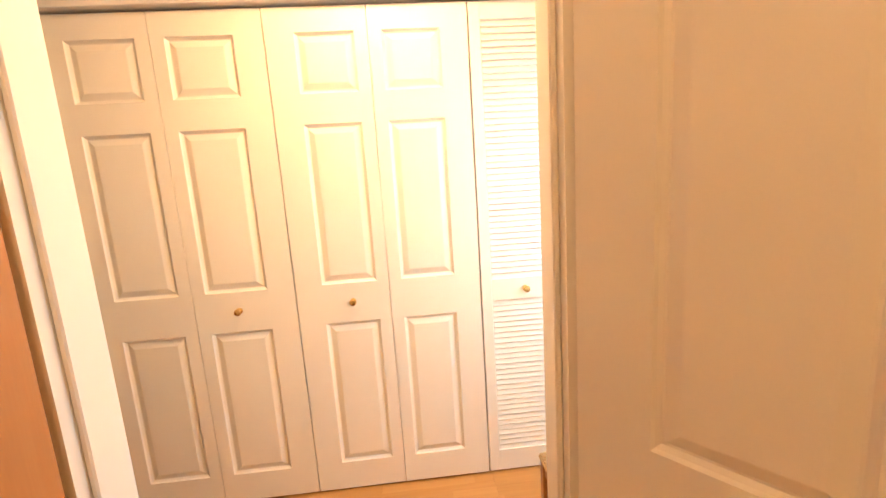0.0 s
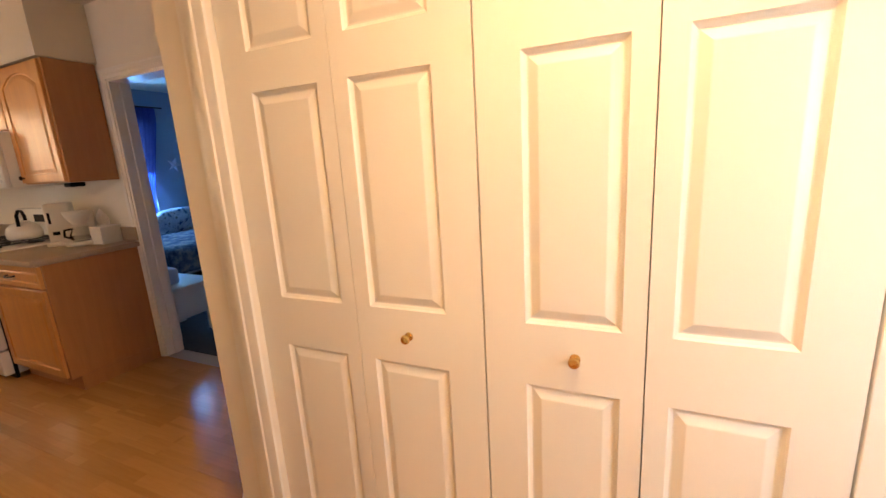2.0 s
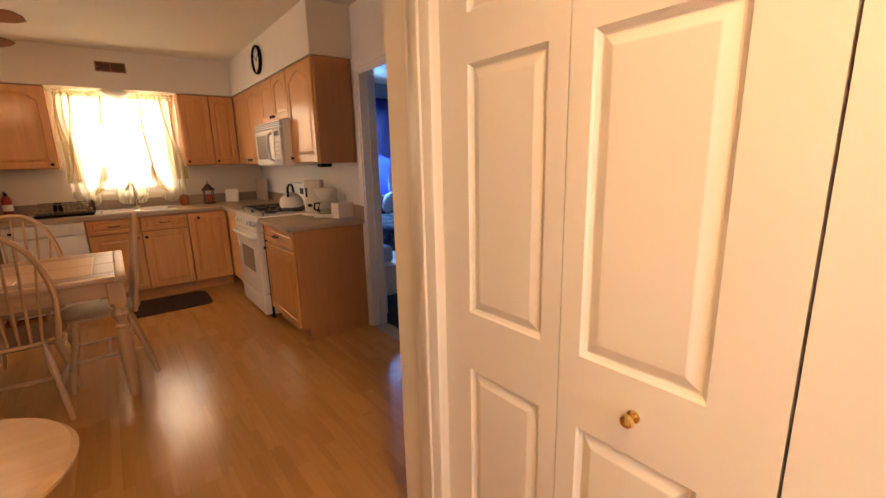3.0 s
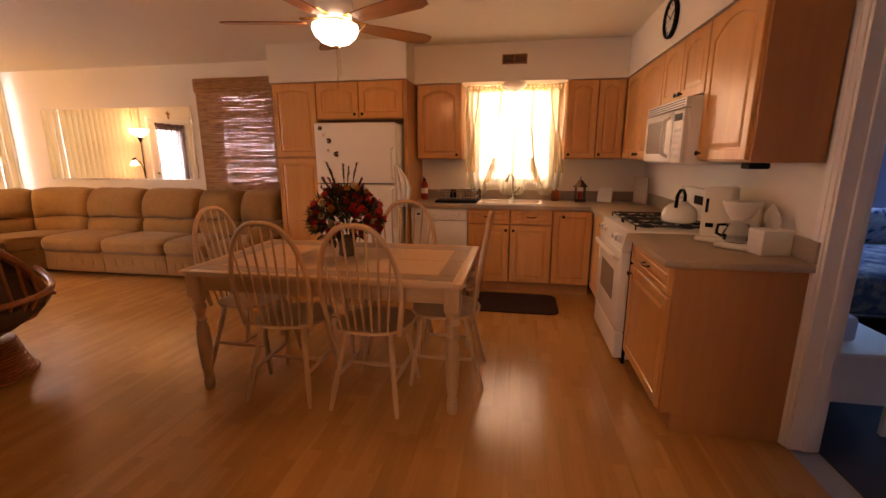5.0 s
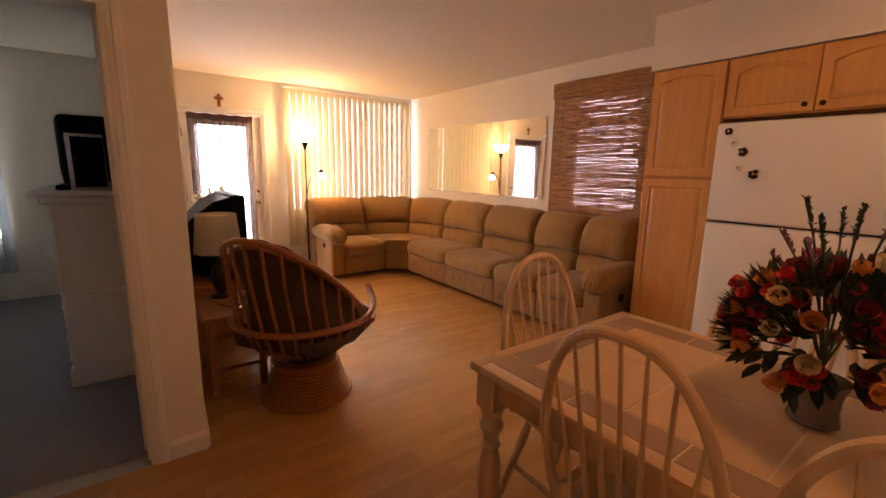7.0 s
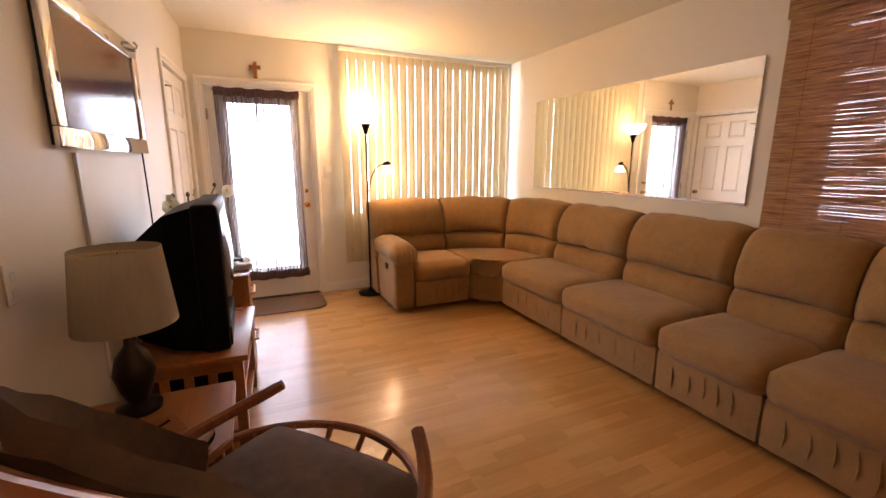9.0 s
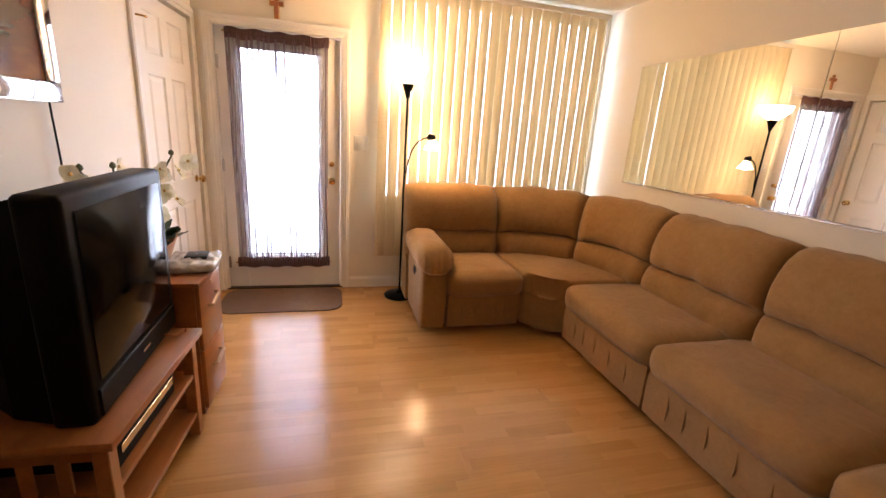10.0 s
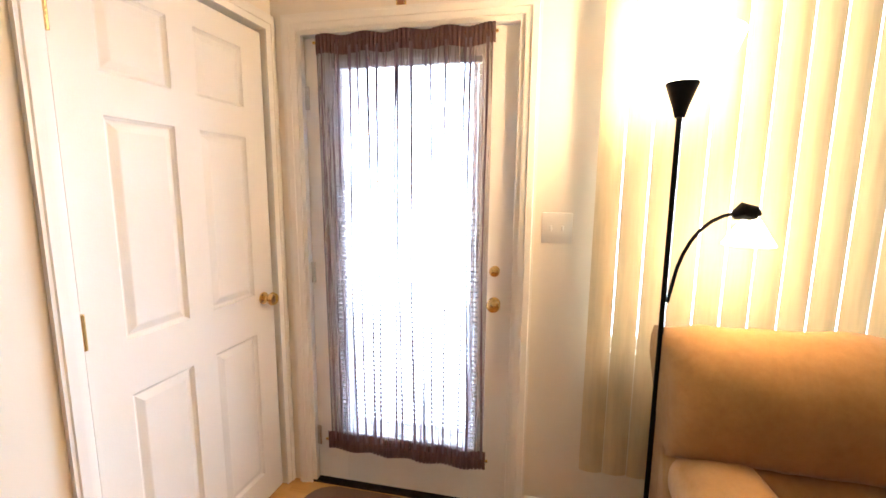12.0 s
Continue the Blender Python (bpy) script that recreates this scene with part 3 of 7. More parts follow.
def pull(parent, x, z, name="knob"):
    if name == "knob":
        return part("knob", lathe(bm_new(), [(0.006, 0), (0.006, -0.012), (0.014, -0.018), (0.015, -0.024), (0.008, -0.029)], 14, (x, 0, z), "y"), BRONZE, parent, "dark bronze round knob")
    pts = [(x - 0.045, 0, z), (x - 0.043, -0.02, z), (x - 0.02, -0.027, z - 0.004), (x + 0.02, -0.027, z - 0.004), (x + 0.043, -0.02, z), (x + 0.045, 0, z)]
    return part("handle", tube(bm_new(), pts, [0.006, 0.005, 0.005, 0.005, 0.005, 0.006], 8), BRONZE, parent, "dark bronze bow handle")


def cabinet(label, w, d, z0, z1, m, fronts, toe=False, group="kitchen cabinets", side=OAK_SHADED):
    """A cabinet unit with its doors and drawers: fronts are (kind, x0, x1, z0, z1, arch, knob x, knob z)."""
    ob = thing("kitchen_cabinet", label, "cabinet", m, group)
    b = bm_new()
    if toe:
        box(b, 0.001, 0.02, 0.10, w - 0.001, d, z1, 0.002)
        box(b, 0.001, 0.075, 0, w - 0.001, d, 0.10)
    else:
        box(b, 0.001, 0.02, z0, w - 0.001, d, z1, 0.002)
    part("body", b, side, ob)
    for kind, x0, x1, a, c, arch, kx, kz in fronts:
        front = part(kind, cabinet_front(x1 - x0, c - a, arch), OAK, ob, smooth=None)
        front.location = (x0, 0, a)
        if kx is not None:
            pull(front, kx - x0, kz - a, "handle" if kind == "drawer_front" else "knob")
    return ob


BACK_WALL, BASE_D, UP_D = -5.76, 0.60, 0.315
west = lambda x, y: pose(x, y, 0, 0, 0, 90)

# tall pantry and the cabinet above the refrigerator
cabinet("tall oak pantry cabinet with two raised-panel doors", 0.485, 0.655, 0, 2.13, west(-5.095, -1.25), [("door", 0.008, 0.477, 0.11, 1.375, 0.0, None, 0), ("door", 0.008, 0.477, 1.395, 2.12, 0.03, None, 0)], True)
cabinet("oak cabinet with arched doors above the refrigerator", 0.915, 0.655, 1.765, 2.13, west(-5.095, -0.765), [("door", 0.006, 0.452, 1.775, 2.12, 0.04, 0.415, 1.81), ("door", 0.458, 0.908, 1.775, 2.12, 0.04, 0.495, 1.81)])
solo("tall_end_panel", box(bm_new(), -5.76, 0.152, 0, -5.10, 0.188, 2.133, 0.002), OAK_SHADED, "oak panel beside the refrigerator", "panel")
# base run under the window
cabinet("oak sink base cabinet with drawer front and door", 0.43, BASE_D, 0, 0.875, west(-5.15, 0.795), [("drawer_front", 0.006, 0.424, 0.725, 0.865, 0, 0.215, 0.80), ("door", 0.006, 0.424, 0.115, 0.71, 0, 0.39, 0.66)], True)
cabinet("oak sink base cabinet with drawer front and door", 0.42, BASE_D, 0, 0.875, west(-5.15, 1.225), [("drawer_front", 0.006, 0.414, 0.725, 0.865, 0, 0.21, 0.80), ("door", 0.006, 0.414, 0.115, 0.71, 0, 0.035, 0.66)], True)
cabinet("oak corner base cabinet with one tall door", 0.385, BASE_D, 0, 0.875, west(-5.15, 1.645), [("door", 0.006, 0.379, 0.115, 0.865, 0, 0.10, 0.81)], True)
cabinet("oak blind corner cabinet beside the gas range", 0.675, BASE_D, 0, 0.875, pose(-5.145, 2.03, 0), [("door", 0.03, 0.66, 0.115, 0.865, 0, None, 0)], True)
cabinet("oak end base cabinet with a drawer and a door", 0.72, BASE_D, 0, 0.875, pose(-3.70, 2.03, 0), [("drawer_front", 0.006, 0.70, 0.725, 0.865, 0, 0.35, 0.795), ("door", 0.006, 0.70, 0.115, 0.71, 0, 0.05, 0.66)], True)
# wall cabinets
cabinet("oak wall cabinet with an arched door", 0.48, UP_D, 1.365, 2.13, west(-5.43, 0.205), [("door", 0.01, 0.47, 1.375, 2.12, 0.075, 0.435, 1.41)])
cabinet("oak wall cabinet with an arched door", 0.30, UP_D, 1.365, 2.13, west(-5.43, 1.745), [("door", 0.008, 0.295, 1.375, 2.12, 0.035, 0.035, 1.41)])
cabinet("oak wall cabinet with an arched door in the corner", 0.265, UP_D, 1.365, 2.13, west(-5.43, 2.045), [("door", 0.004, 0.25, 1.375, 2.12, 0.035, 0.03, 1.41)])
cabinet("oak corner wall cabinet with two arched doors", 1.085, UP_D, 1.365, 2.13, pose(-5.43, 2.30, 0), [("door", 0.03, 0.54, 1.375, 2.12, 0.05, 0.5, 1.41), ("door", 0.55, 1.08, 1.375, 2.12, 0.05, 0.585, 1.41)])
cabinet("short oak wall cabinet above the microwave", 0.76, UP_D, 1.735, 2.13, pose(-4.345, 2.30, 0), [("door", 0.006, 0.376, 1.745, 2.12, 0.045, 0.345, 1.78), ("door", 0.384, 0.754, 1.745, 2.12, 0.045, 0.415, 1.78)])
cabinet("oak wall cabinet with an arched door at the run's end", 0.565, UP_D, 1.365, 2.13, pose(-3.585, 2.30, 0), [("door", 0.008, 0.545, 1.375, 2.12, 0.075, 0.05, 1.41)])
solo("cabinet_fitting", box(bm_new(), -3.13, 2.33, 1.335, -3.05, 2.42, 1.362, 0.006), BLACK_PLASTIC, "small dark fitting under the wall cabinet", "cabinet fitting")

# worktops
SINK = (-5.58, 0.90, -5.20, 1.55)
bm = bm_new()
for a in ((-5.76, 0.19, -5.12, 0.90), (-5.76, 1.55, -5.12, 2.63), (-5.76, 0.90, -5.58, 1.55), (-5.20, 0.90, -5.12, 1.55)):
    box(bm, a[0], a[1], 0.877, a[2], a[3], 0.915)
box(bm, -5.12, 1.995, 0.877, -4.472, 2.63, 0.915)
solo("worktop", bm, LAMINATE, "brown laminate kitchen worktop with a sink cut-out", "worktop", smooth=None)
bm = box(bm_new(), -3.70, 1.99, 0.877, -2.955, 2.63, 0.915, 0.008, 2)
solo("worktop", bm, LAMINATE, "brown laminate worktop beside the gas range", "worktop")
bm = bm_new()
box(bm, -5.758, 0.19, 0.917, -5.738, 2.61, 1.02, 0.004)
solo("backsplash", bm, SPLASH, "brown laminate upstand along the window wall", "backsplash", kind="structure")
bm = bm_new()
box(bm, -5.735, 2.608, 0.917, -4.472, 2.628, 1.02, 0.004)
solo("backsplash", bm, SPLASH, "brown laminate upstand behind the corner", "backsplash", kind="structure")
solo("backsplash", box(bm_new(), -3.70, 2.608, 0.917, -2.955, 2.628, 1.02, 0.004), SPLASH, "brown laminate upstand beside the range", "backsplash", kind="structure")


def sink():
    ob = thing("kitchen_sink", "cream enamel sink set into the worktop", "sink")
    x0, y0, x1, y1 = SINK
    b = bm_new()
    for a in ((x0 - 0.03, y0 - 0.02, x0 + 0.06, y1 + 0.02), (x1 - 0.03, y0 - 0.02, x1 + 0.02, y1 + 0.02), (x0 + 0.06, y0 - 0.02, x1 - 0.03, y0 + 0.03), (x0 + 0.06, y1 - 0.03, x1 - 0.03, y1 + 0.02), (x0 + 0.06, 1.20, x1 - 0.03, 1.25)):
        box(b, a[0], a[1], 0.9155, a[2], a[3], 0.932, 0.005, 2)
    part("rim", b, WHITE_ENAMEL, ob)
    for ya, yb in ((y0 + 0.03, 1.20), (1.25, y1 - 0.03)):
        b = bm_new()
        lv = []
        for inset, z in ((0, 0.93), (0.012, 0.90), (0.02, 0.76), (0.05, 0.745)):
            lv.append([b.verts.new(p) for p in ((x0 + 0.06 + inset, ya + inset, z), (x1 - 0.03 - inset, ya + inset, z), (x1 - 0.03 - inset, yb - inset, z), (x0 + 0.06 + inset, yb - inset, z))])
        for p, q in zip(lv, lv[1:]):
            for i in range(4):
                b.faces.new((p[i], p[(i + 1) % 4], q[(i + 1) % 4], q[i]))
        b.faces.new(lv[-1])
        part("basin", b, WHITE_ENAMEL, ob)
    tap = thing("kitchen_tap", "brushed steel gooseneck kitchen tap", "tap", pose(-5.555, 1.24, 0.932))
    part("base", lathe(bm_new(), [(0.03, 0), (0.03, 0.012), (0.02, 0.02), (0.018, 0.09), (0.015, 0.1)], 18), CHROME, tap)
    arc = [(0, 0, 0.09), (0, 0, 0.22)] + [(0.075 - 0.075 * math.cos(a), -0.02 * a, 0.22 + 0.06 * math.sin(a)) for a in [k * math.pi / 8 for k in range(1, 8)]] + [(0.155, -0.07, 0.20)]
    part("spout", tube(bm_new(), arc, [0.012] * (len(arc) - 2) + [0.015, 0.017], 12), CHROME, tap)
    part("lever", tube(bm_new(), [(0, 0.015, 0.07), (0.01, 0.05, 0.10), (0.02, 0.075, 0.135)], [0.008, 0.006, 0.005], 8), CHROME, tap)


sink()


def dishwasher():
    ob = thing("dishwasher", "white built-in dishwasher with a control strip", "dishwasher", west(-5.15, 0.195))
    part("body", box(bm_new(), 0.002, 0.02, 0.02, 0.596, 0.58, 0.87), WHITE_ENAMEL, ob)
    part("door", box(bm_new(), 0.004, -0.004, 0.13, 0.592, 0.019, 0.745, 0.006, 2), WHITE_ENAMEL, ob)
    panel = part("control_panel", box(bm_new(), 0.004, -0.012, 0.752, 0.592, 0.019, 0.868, 0.006, 2), WHITE_PLASTIC, ob)
    part("dial", lathe(bm_new(), [(0.022, -0.012), (0.022, -0.022), (0.016, -0.03)], 18, (0.50, 0, 0.81), "y"), WHITE_ENAMEL, panel)
    for i in range(5):
        part("button", box(bm_new(), 0.07 + i * 0.045, -0.017, 0.80, 0.10 + i * 0.045, -0.011, 0.82, 0.001), BLACK_PLASTIC if i == 0 else WHITE_ENAMEL, panel)
    part("latch", box(bm_new(), 0.26, -0.02, 0.765, 0.36, -0.011, 0.785, 0.002), WHITE_ENAMEL, panel)
    part("kick_plate", box(bm_new(), 0.004, 0.06, 0.0, 0.592, 0.075, 0.125), BLACK_PLASTIC, ob)


dishwasher()


def refrigerator():
    ob = thing("refrigerator", "cream top-freezer refrigerator with flower magnets", "refrigerator", west(-4.87, -0.695))
    part("body", box(bm_new(), 0.004, 0.075, 0.02, 0.816, 0.80, 1.705, 0.008, 2), FRIDGE_SKIN, ob)
    for n, z0, z1 in (("fridge_door", 0.11, 1.125), ("freezer_door", 1.137, 1.715)):
        d = part(n, box(bm_new(), 0, 0, z0, 0.82, 0.07, z1, 0.014, 3), FRIDGE_SKIN, ob)
        zz = (z1 - 0.42, z1 - 0.04) if n == "fridge_door" else (z0 + 0.04, z0 + 0.34)
        pts = [(0.795, 0.0, zz[0]), (0.79, -0.045, zz[0] + 0.02), (0.79, -0.05, (zz[0] + zz[1]) / 2), (0.79, -0.045, zz[1] - 0.02), (0.795, 0.0, zz[1])]
        part("handle", tube(bm_new(), pts, 0.011, 8), WHITE_PLASTIC, d, "cream bar handle")
    part("gasket", box(bm_new(), 0.01, 0.06, 0.10, 0.81, 0.08, 1.708), BLACK_PLASTIC, ob)
    part("grille", box(bm_new(), 0.01, 0.03, 0.01, 0.81, 0.09, 0.10, 0.004), BLACK_PLASTIC, ob)
    rnd = random.Random(4)
    for x, z, s, col in ((0.065, 1.665, 0.022, BRONZE), (0.10, 1.60, 0.024, WHITE_PLASTIC), (0.15, 1.545, 0.026, BRONZE), (0.14, 1.455, 0.022, WHITE_PLASTIC), (0.22, 1.42, 0.028, BRONZE)):
        mag = thing("flower_magnet", "small dried flower magnet on the refrigerator door", "magnet", west(-4.87, -0.695) @ pose(x, -0.001, z), "flower magnets")
        for k in range(6):
            a = k * math.pi / 3 + rnd.random()
            part("petal", lathe(bm_new(), [(0.001, 0), (s * 0.45, -0.003), (s * 0.4, -0.008), (0.001, -0.010)], 8, (s * 0.6 * math.cos(a), 0, s * 0.6 * math.sin(a)), "y"), col, mag)
        part("centre", lathe(bm_new(), [(0.001, 0), (s * 0.4, -0.004), (s * 0.3, -0.012), (0.001, -0.014)], 8, (0, 0, 0), "y"), BRASS, mag)


refrigerator()


def gas_range():
    ob = thing("gas_range", "white freestanding gas range with black grates", "gas range", pose(-4.463, 2.0, 0))
    w = 0.755
    part("body", box(bm_new(), 0, 0.035, 0.03, w, 0.60, 0.90, 0.004), WHITE_ENAMEL, ob)
    # black strip standing in for the shade in the gaps beside the range
    part("side_gap", box(bm_new(), -0.003, 0.03, 0.0, w + 0.003, 0.05, 0.88), BLACK_PLASTIC, ob)
    part("cooktop", box(bm_new(), -0.002, -0.005, 0.895, w + 0.002, 0.60, 0.925, 0.008, 2), WHITE_ENAMEL, ob)
    b = bm_new()
    lv = [[b.verts.new(p) for p in ((x, -0.03, 0.79), (x, -0.005, 0.915), (x, 0.05, 0.915), (x, 0.05, 0.79))] for x in (0, w)]
    for i in range(4):
        b.faces.new((lv[0][i], lv[0][(i + 1) % 4], lv[1][(i + 1) % 4], lv[1][i]))
    b.faces.new(lv[0])
    b.faces.new(lv[1])
    panel = part("control_panel", b, WHITE_ENAMEL, ob)
    for i, x in enumerate((0.08, 0.20, 0.55, 0.67)):
        k = part("burner_knob", lathe(bm_new(), [(0.024, 0), (0.024, -0.006), (0.019, -0.012), (0.017, -0.028), (0.008, -0.03)], 16, (0, 0, 0), "y"), WHITE_PLASTIC, panel)
        k.matrix_basis = pose(x, -0.02, 0.852, -11)
        part("pointer", box(bm_new(), -0.003, -0.032, -0.015, 0.003, -0.026, 0.015), BLACK_PLASTIC, k)
    door = part("oven_door", box(bm_new(), 0.006, -0.028, 0.225, w - 0.006, 0.034, 0.785, 0.012, 3), WHITE_ENAMEL, ob)
    part("oven_window", box(bm_new(), 0.17, -0.031, 0.40, w - 0.17, -0.027, 0.62, 0.001), plain("oven_glass", (0.35, 0.31, 0.26), 0.12, vary=0.3, scale=50, bump=0), door, "pale patterned oven window")
    part("handle", tube(bm_new(), [(0.04, -0.028, 0.735), (0.045, -0.06, 0.742), (0.12, -0.07, 0.745), (w - 0.12, -0.07, 0.745), (w - 0.045, -0.06, 0.742), (w - 0.04, -0.028, 0.735)], 0.014, 10), WHITE_PLASTIC, door)
    part("drawer", box(bm_new(), 0.006, -0.026, 0.035, w - 0.006, 0.034, 0.215, 0.01, 3), WHITE_ENAMEL, ob)
    back = part("backguard", box(bm_new(), 0, 0.55, 0.925, w, 0.605, 1.17, 0.012, 3), WHITE_ENAMEL, ob)
    part("clock_panel", box(bm_new(), 0.28, 0.545, 1.06, 0.48, 0.551, 1.12, 0.002), BLACK_PLASTIC, back)
    for x in (0.53, 0.59, 0.65):
        part("dial", lathe(bm_new(), [(0.016, 0.55), (0.014, 0.535)], 14, (x, 0, 1.09), "y"), BLACK_PLASTIC, back)
    for x0 in (0.03, 0.40):
        b = bm_new()
        x1 = x0 + 0.325
        for y in (0.05, 0.27, 0.30, 0.52):
            tube(b, [(x0, y, 0.955), (x1, y, 0.955)], 0.006, 6)
        for x in (x0, (x0 + x1) / 2, x1):
            tube(b, [(x, 0.05, 0.955), (x, 0.52, 0.955)], 0.006, 6)
        for cx, cy in ((x0 + 0.1625, 0.16), (x0 + 0.1625, 0.41)):
            for a in range(4):
                u, v = math.cos(a * math.pi / 2 + 0.785), math.sin(a * math.pi / 2 + 0.785)
                tube(b, [(cx + u * 0.03, cy + v * 0.03, 0.957), (cx + u * 0.125, cy + v * 0.1, 0.957)], 0.006, 6)
        for x in (x0, x1):
            for y in (0.05, 0.52):
                tube(b, [(x, y, 0.955), (x, y, 0.925)], 0.006, 6)
        part("grate", b, BLACK_IRON, ob)
        for cy in (0.16, 0.41):
            part("burner", lathe(bm_new(), [(0.05, 0.925), (0.05, 0.933), (0.035, 0.936), (0.035, 0.945), (0.01, 0.947)], 18, (x0 + 0.1625, cy, 0)), BLACK_IRON, ob)


gas_range()


def microwave():
    ob = thing("microwave_oven", "white over-the-range microwave oven", "microwave", pose(-4.34, 2.225, 0))
    w = 0.752
    part("body", box(bm_new(), 0, 0.02, 1.345, w, 0.395, 1.73, 0.006, 2), WHITE_PLASTIC, ob)
    door = part("door", box(bm_new(), 0.004, -0.012, 1.352, 0.57, 0.02, 1.665, 0.012, 3), WHITE_PLASTIC, ob)
    part("window", box(bm_new(), 0.07, -0.015, 1.41, 0.46, -0.011, 1.62, 0.002), plain("microwave_glass", (0.34, 0.30, 0.25), 0.15, vary=0.3, scale=60, bump=0), door, "dark meshed microwave window")
    part("handle", tube(bm_new(), [(0.525, -0.012, 1.39), (0.53, -0.045, 1.41), (0.535, -0.055, 1.51), (0.53, -0.045, 1.61), (0.525, -0.012, 1.63)], 0.012, 8), WHITE_PLASTIC, door)
    panel = part("control_panel", box(bm_new(), 0.576, -0.010, 1.352, w - 0.004, 0.02, 1.665, 0.008, 2), WHITE_PLASTIC, ob)
    part("display", box(bm_new(), 0.60, -0.013, 1.60, 0.72, -0.009, 1.64, 0.001), BLACK_PLASTIC, panel)
    key = finish("key", box(bm_new(), -0.014, -0.0125, -0.009, 0.014, -0.0095, 0.009, 0.002), WHITE_ENAMEL)
    for i in range(3):
        for j in range(5):
            piece("key", key, pose(0.622 + i * 0.04, 0, 1.40 + j * 0.036), panel)
    grille = part("vent_grille", box(bm_new(), 0.004, -0.006, 1.672, w - 0.004, 0.02, 1.726, 0.004), WHITE_PLASTIC, ob)
    for i in range(3):
        part("slot", box(bm_new(), 0.03, -0.008, 1.682 + i * 0.014, w - 0.03, -0.005, 1.688 + i * 0.014), BLACK_PLASTIC, grille)


microwave()


# ---------------------------------------------------------------- dining table and chairs
def turned(bm, x, y, profile):
    return lathe(bm, profile, 18, (x, y, 0))


def dining_table():
    x0, x1, y0, y1, top = -3.833, -2.884, -0.592, 1.035, 0.765
    ob = thing("dining_table", "whitewashed wooden dining table with a tiled top", "table", pose(x0, y0, 0))
    w, l = x1 - x0, y1 - y0
    e = 0.052
    frame = part("top_frame", box(bm_new(), 0, 0, top - 0.032, w, e, top, 0.006, 2), BEECH, ob)
    part("frame_rail", box(bm_new(), 0, l - e, top - 0.032, w, l, top, 0.006, 2), BEECH, ob)
    part("frame_rail", box(bm_new(), 0, e, top - 0.032, e, l - e, top, 0.006, 2), BEECH_X, ob)
    part("frame_rail", box(bm_new(), w - e, e, top - 0.032, w, l - e, top, 0.006, 2), BEECH_X, ob)
    bed = part("grout_bed", box(bm_new(), e, e, top - 0.03, w - e, l - e, top - 0.0022), GROUT, ob)
    g, band = 0.005, 0.105
    ix0, ix1, iy0, iy1 = e, w - e, e, l - e
    for i in range(2):
        for j in range(4):
            a, b2 = ix0 + band, ix1 - band
            c, d2 = iy0 + band, iy1 - band
            dx, dy = (b2 - a) / 2, (d2 - c) / 4
            part("tile", box(bm_new(), a + i * dx + g / 2, c + j * dy + g / 2, top - 0.012, a + (i + 1) * dx - g / 2, c + (j + 1) * dy - g / 2, top - 0.0005, 0.002), TILE, bed)
    for xa in (ix0, ix1 - band):
        n = 5
        dy = (iy1 - iy0) / n
        for j in range(n):
            part("border_tile", box(bm_new(), xa + g / 2, iy0 + j * dy + g / 2, top - 0.012, xa + band - g / 2, iy0 + (j + 1) * dy - g / 2, top - 0.0005, 0.002), TILE_DARK, bed)
    for ya in (iy0, iy1 - band):
        dx = (ix1 - ix0 - 2 * band) / 2
        for i in range(2):
            part("border_tile", box(bm_new(), ix0 + band + i * dx + g / 2, ya + g / 2, top - 0.012, ix0 + band + (i + 1) * dx - g / 2, ya + band - g / 2, top - 0.0005, 0.002), TILE_DARK, bed)
    for xa, xb, ya, yb in ((0.09, w - 0.09, 0.045, 0.065), (0.09, w - 0.09, l - 0.065, l - 0.045), (0.045, 0.065, 0.09, l - 0.09), (w - 0.065, w - 0.045, 0.09, l - 0.09)):
        part("apron", box(bm_new(), xa, ya, top - 0.125, xb, yb, top - 0.032, 0.003), BEECH if ya < 0.08 or ya > l - 0.08 else BEECH_X, ob)
    prof = [(0.022, 0), (0.028, 0.015), (0.032, 0.06), (0.024, 0.075), (0.030, 0.085), (0.024, 0.10), (0.033, 0.16), (0.040, 0.30), (0.036, 0.40), (0.026, 0.44), (0.036, 0.455), (0.026, 0.47), (0.030, 0.50), (0.044, 0.53), (0.030, 0.565), (0.040, 0.58), (0.040, 0.60)]
    for x in (0.06, w - 0.06):
        for y in (0.06, l - 0.06):
            b = turned(bm_new(), x, y, prof)
            box(b, x - 0.042, y - 0.042, 0.60, x + 0.042, y + 0.042, top - 0.033, 0.004)
            part("leg", b, BEECH, ob, "turned whitewashed table leg")
    return ob


dining_table()


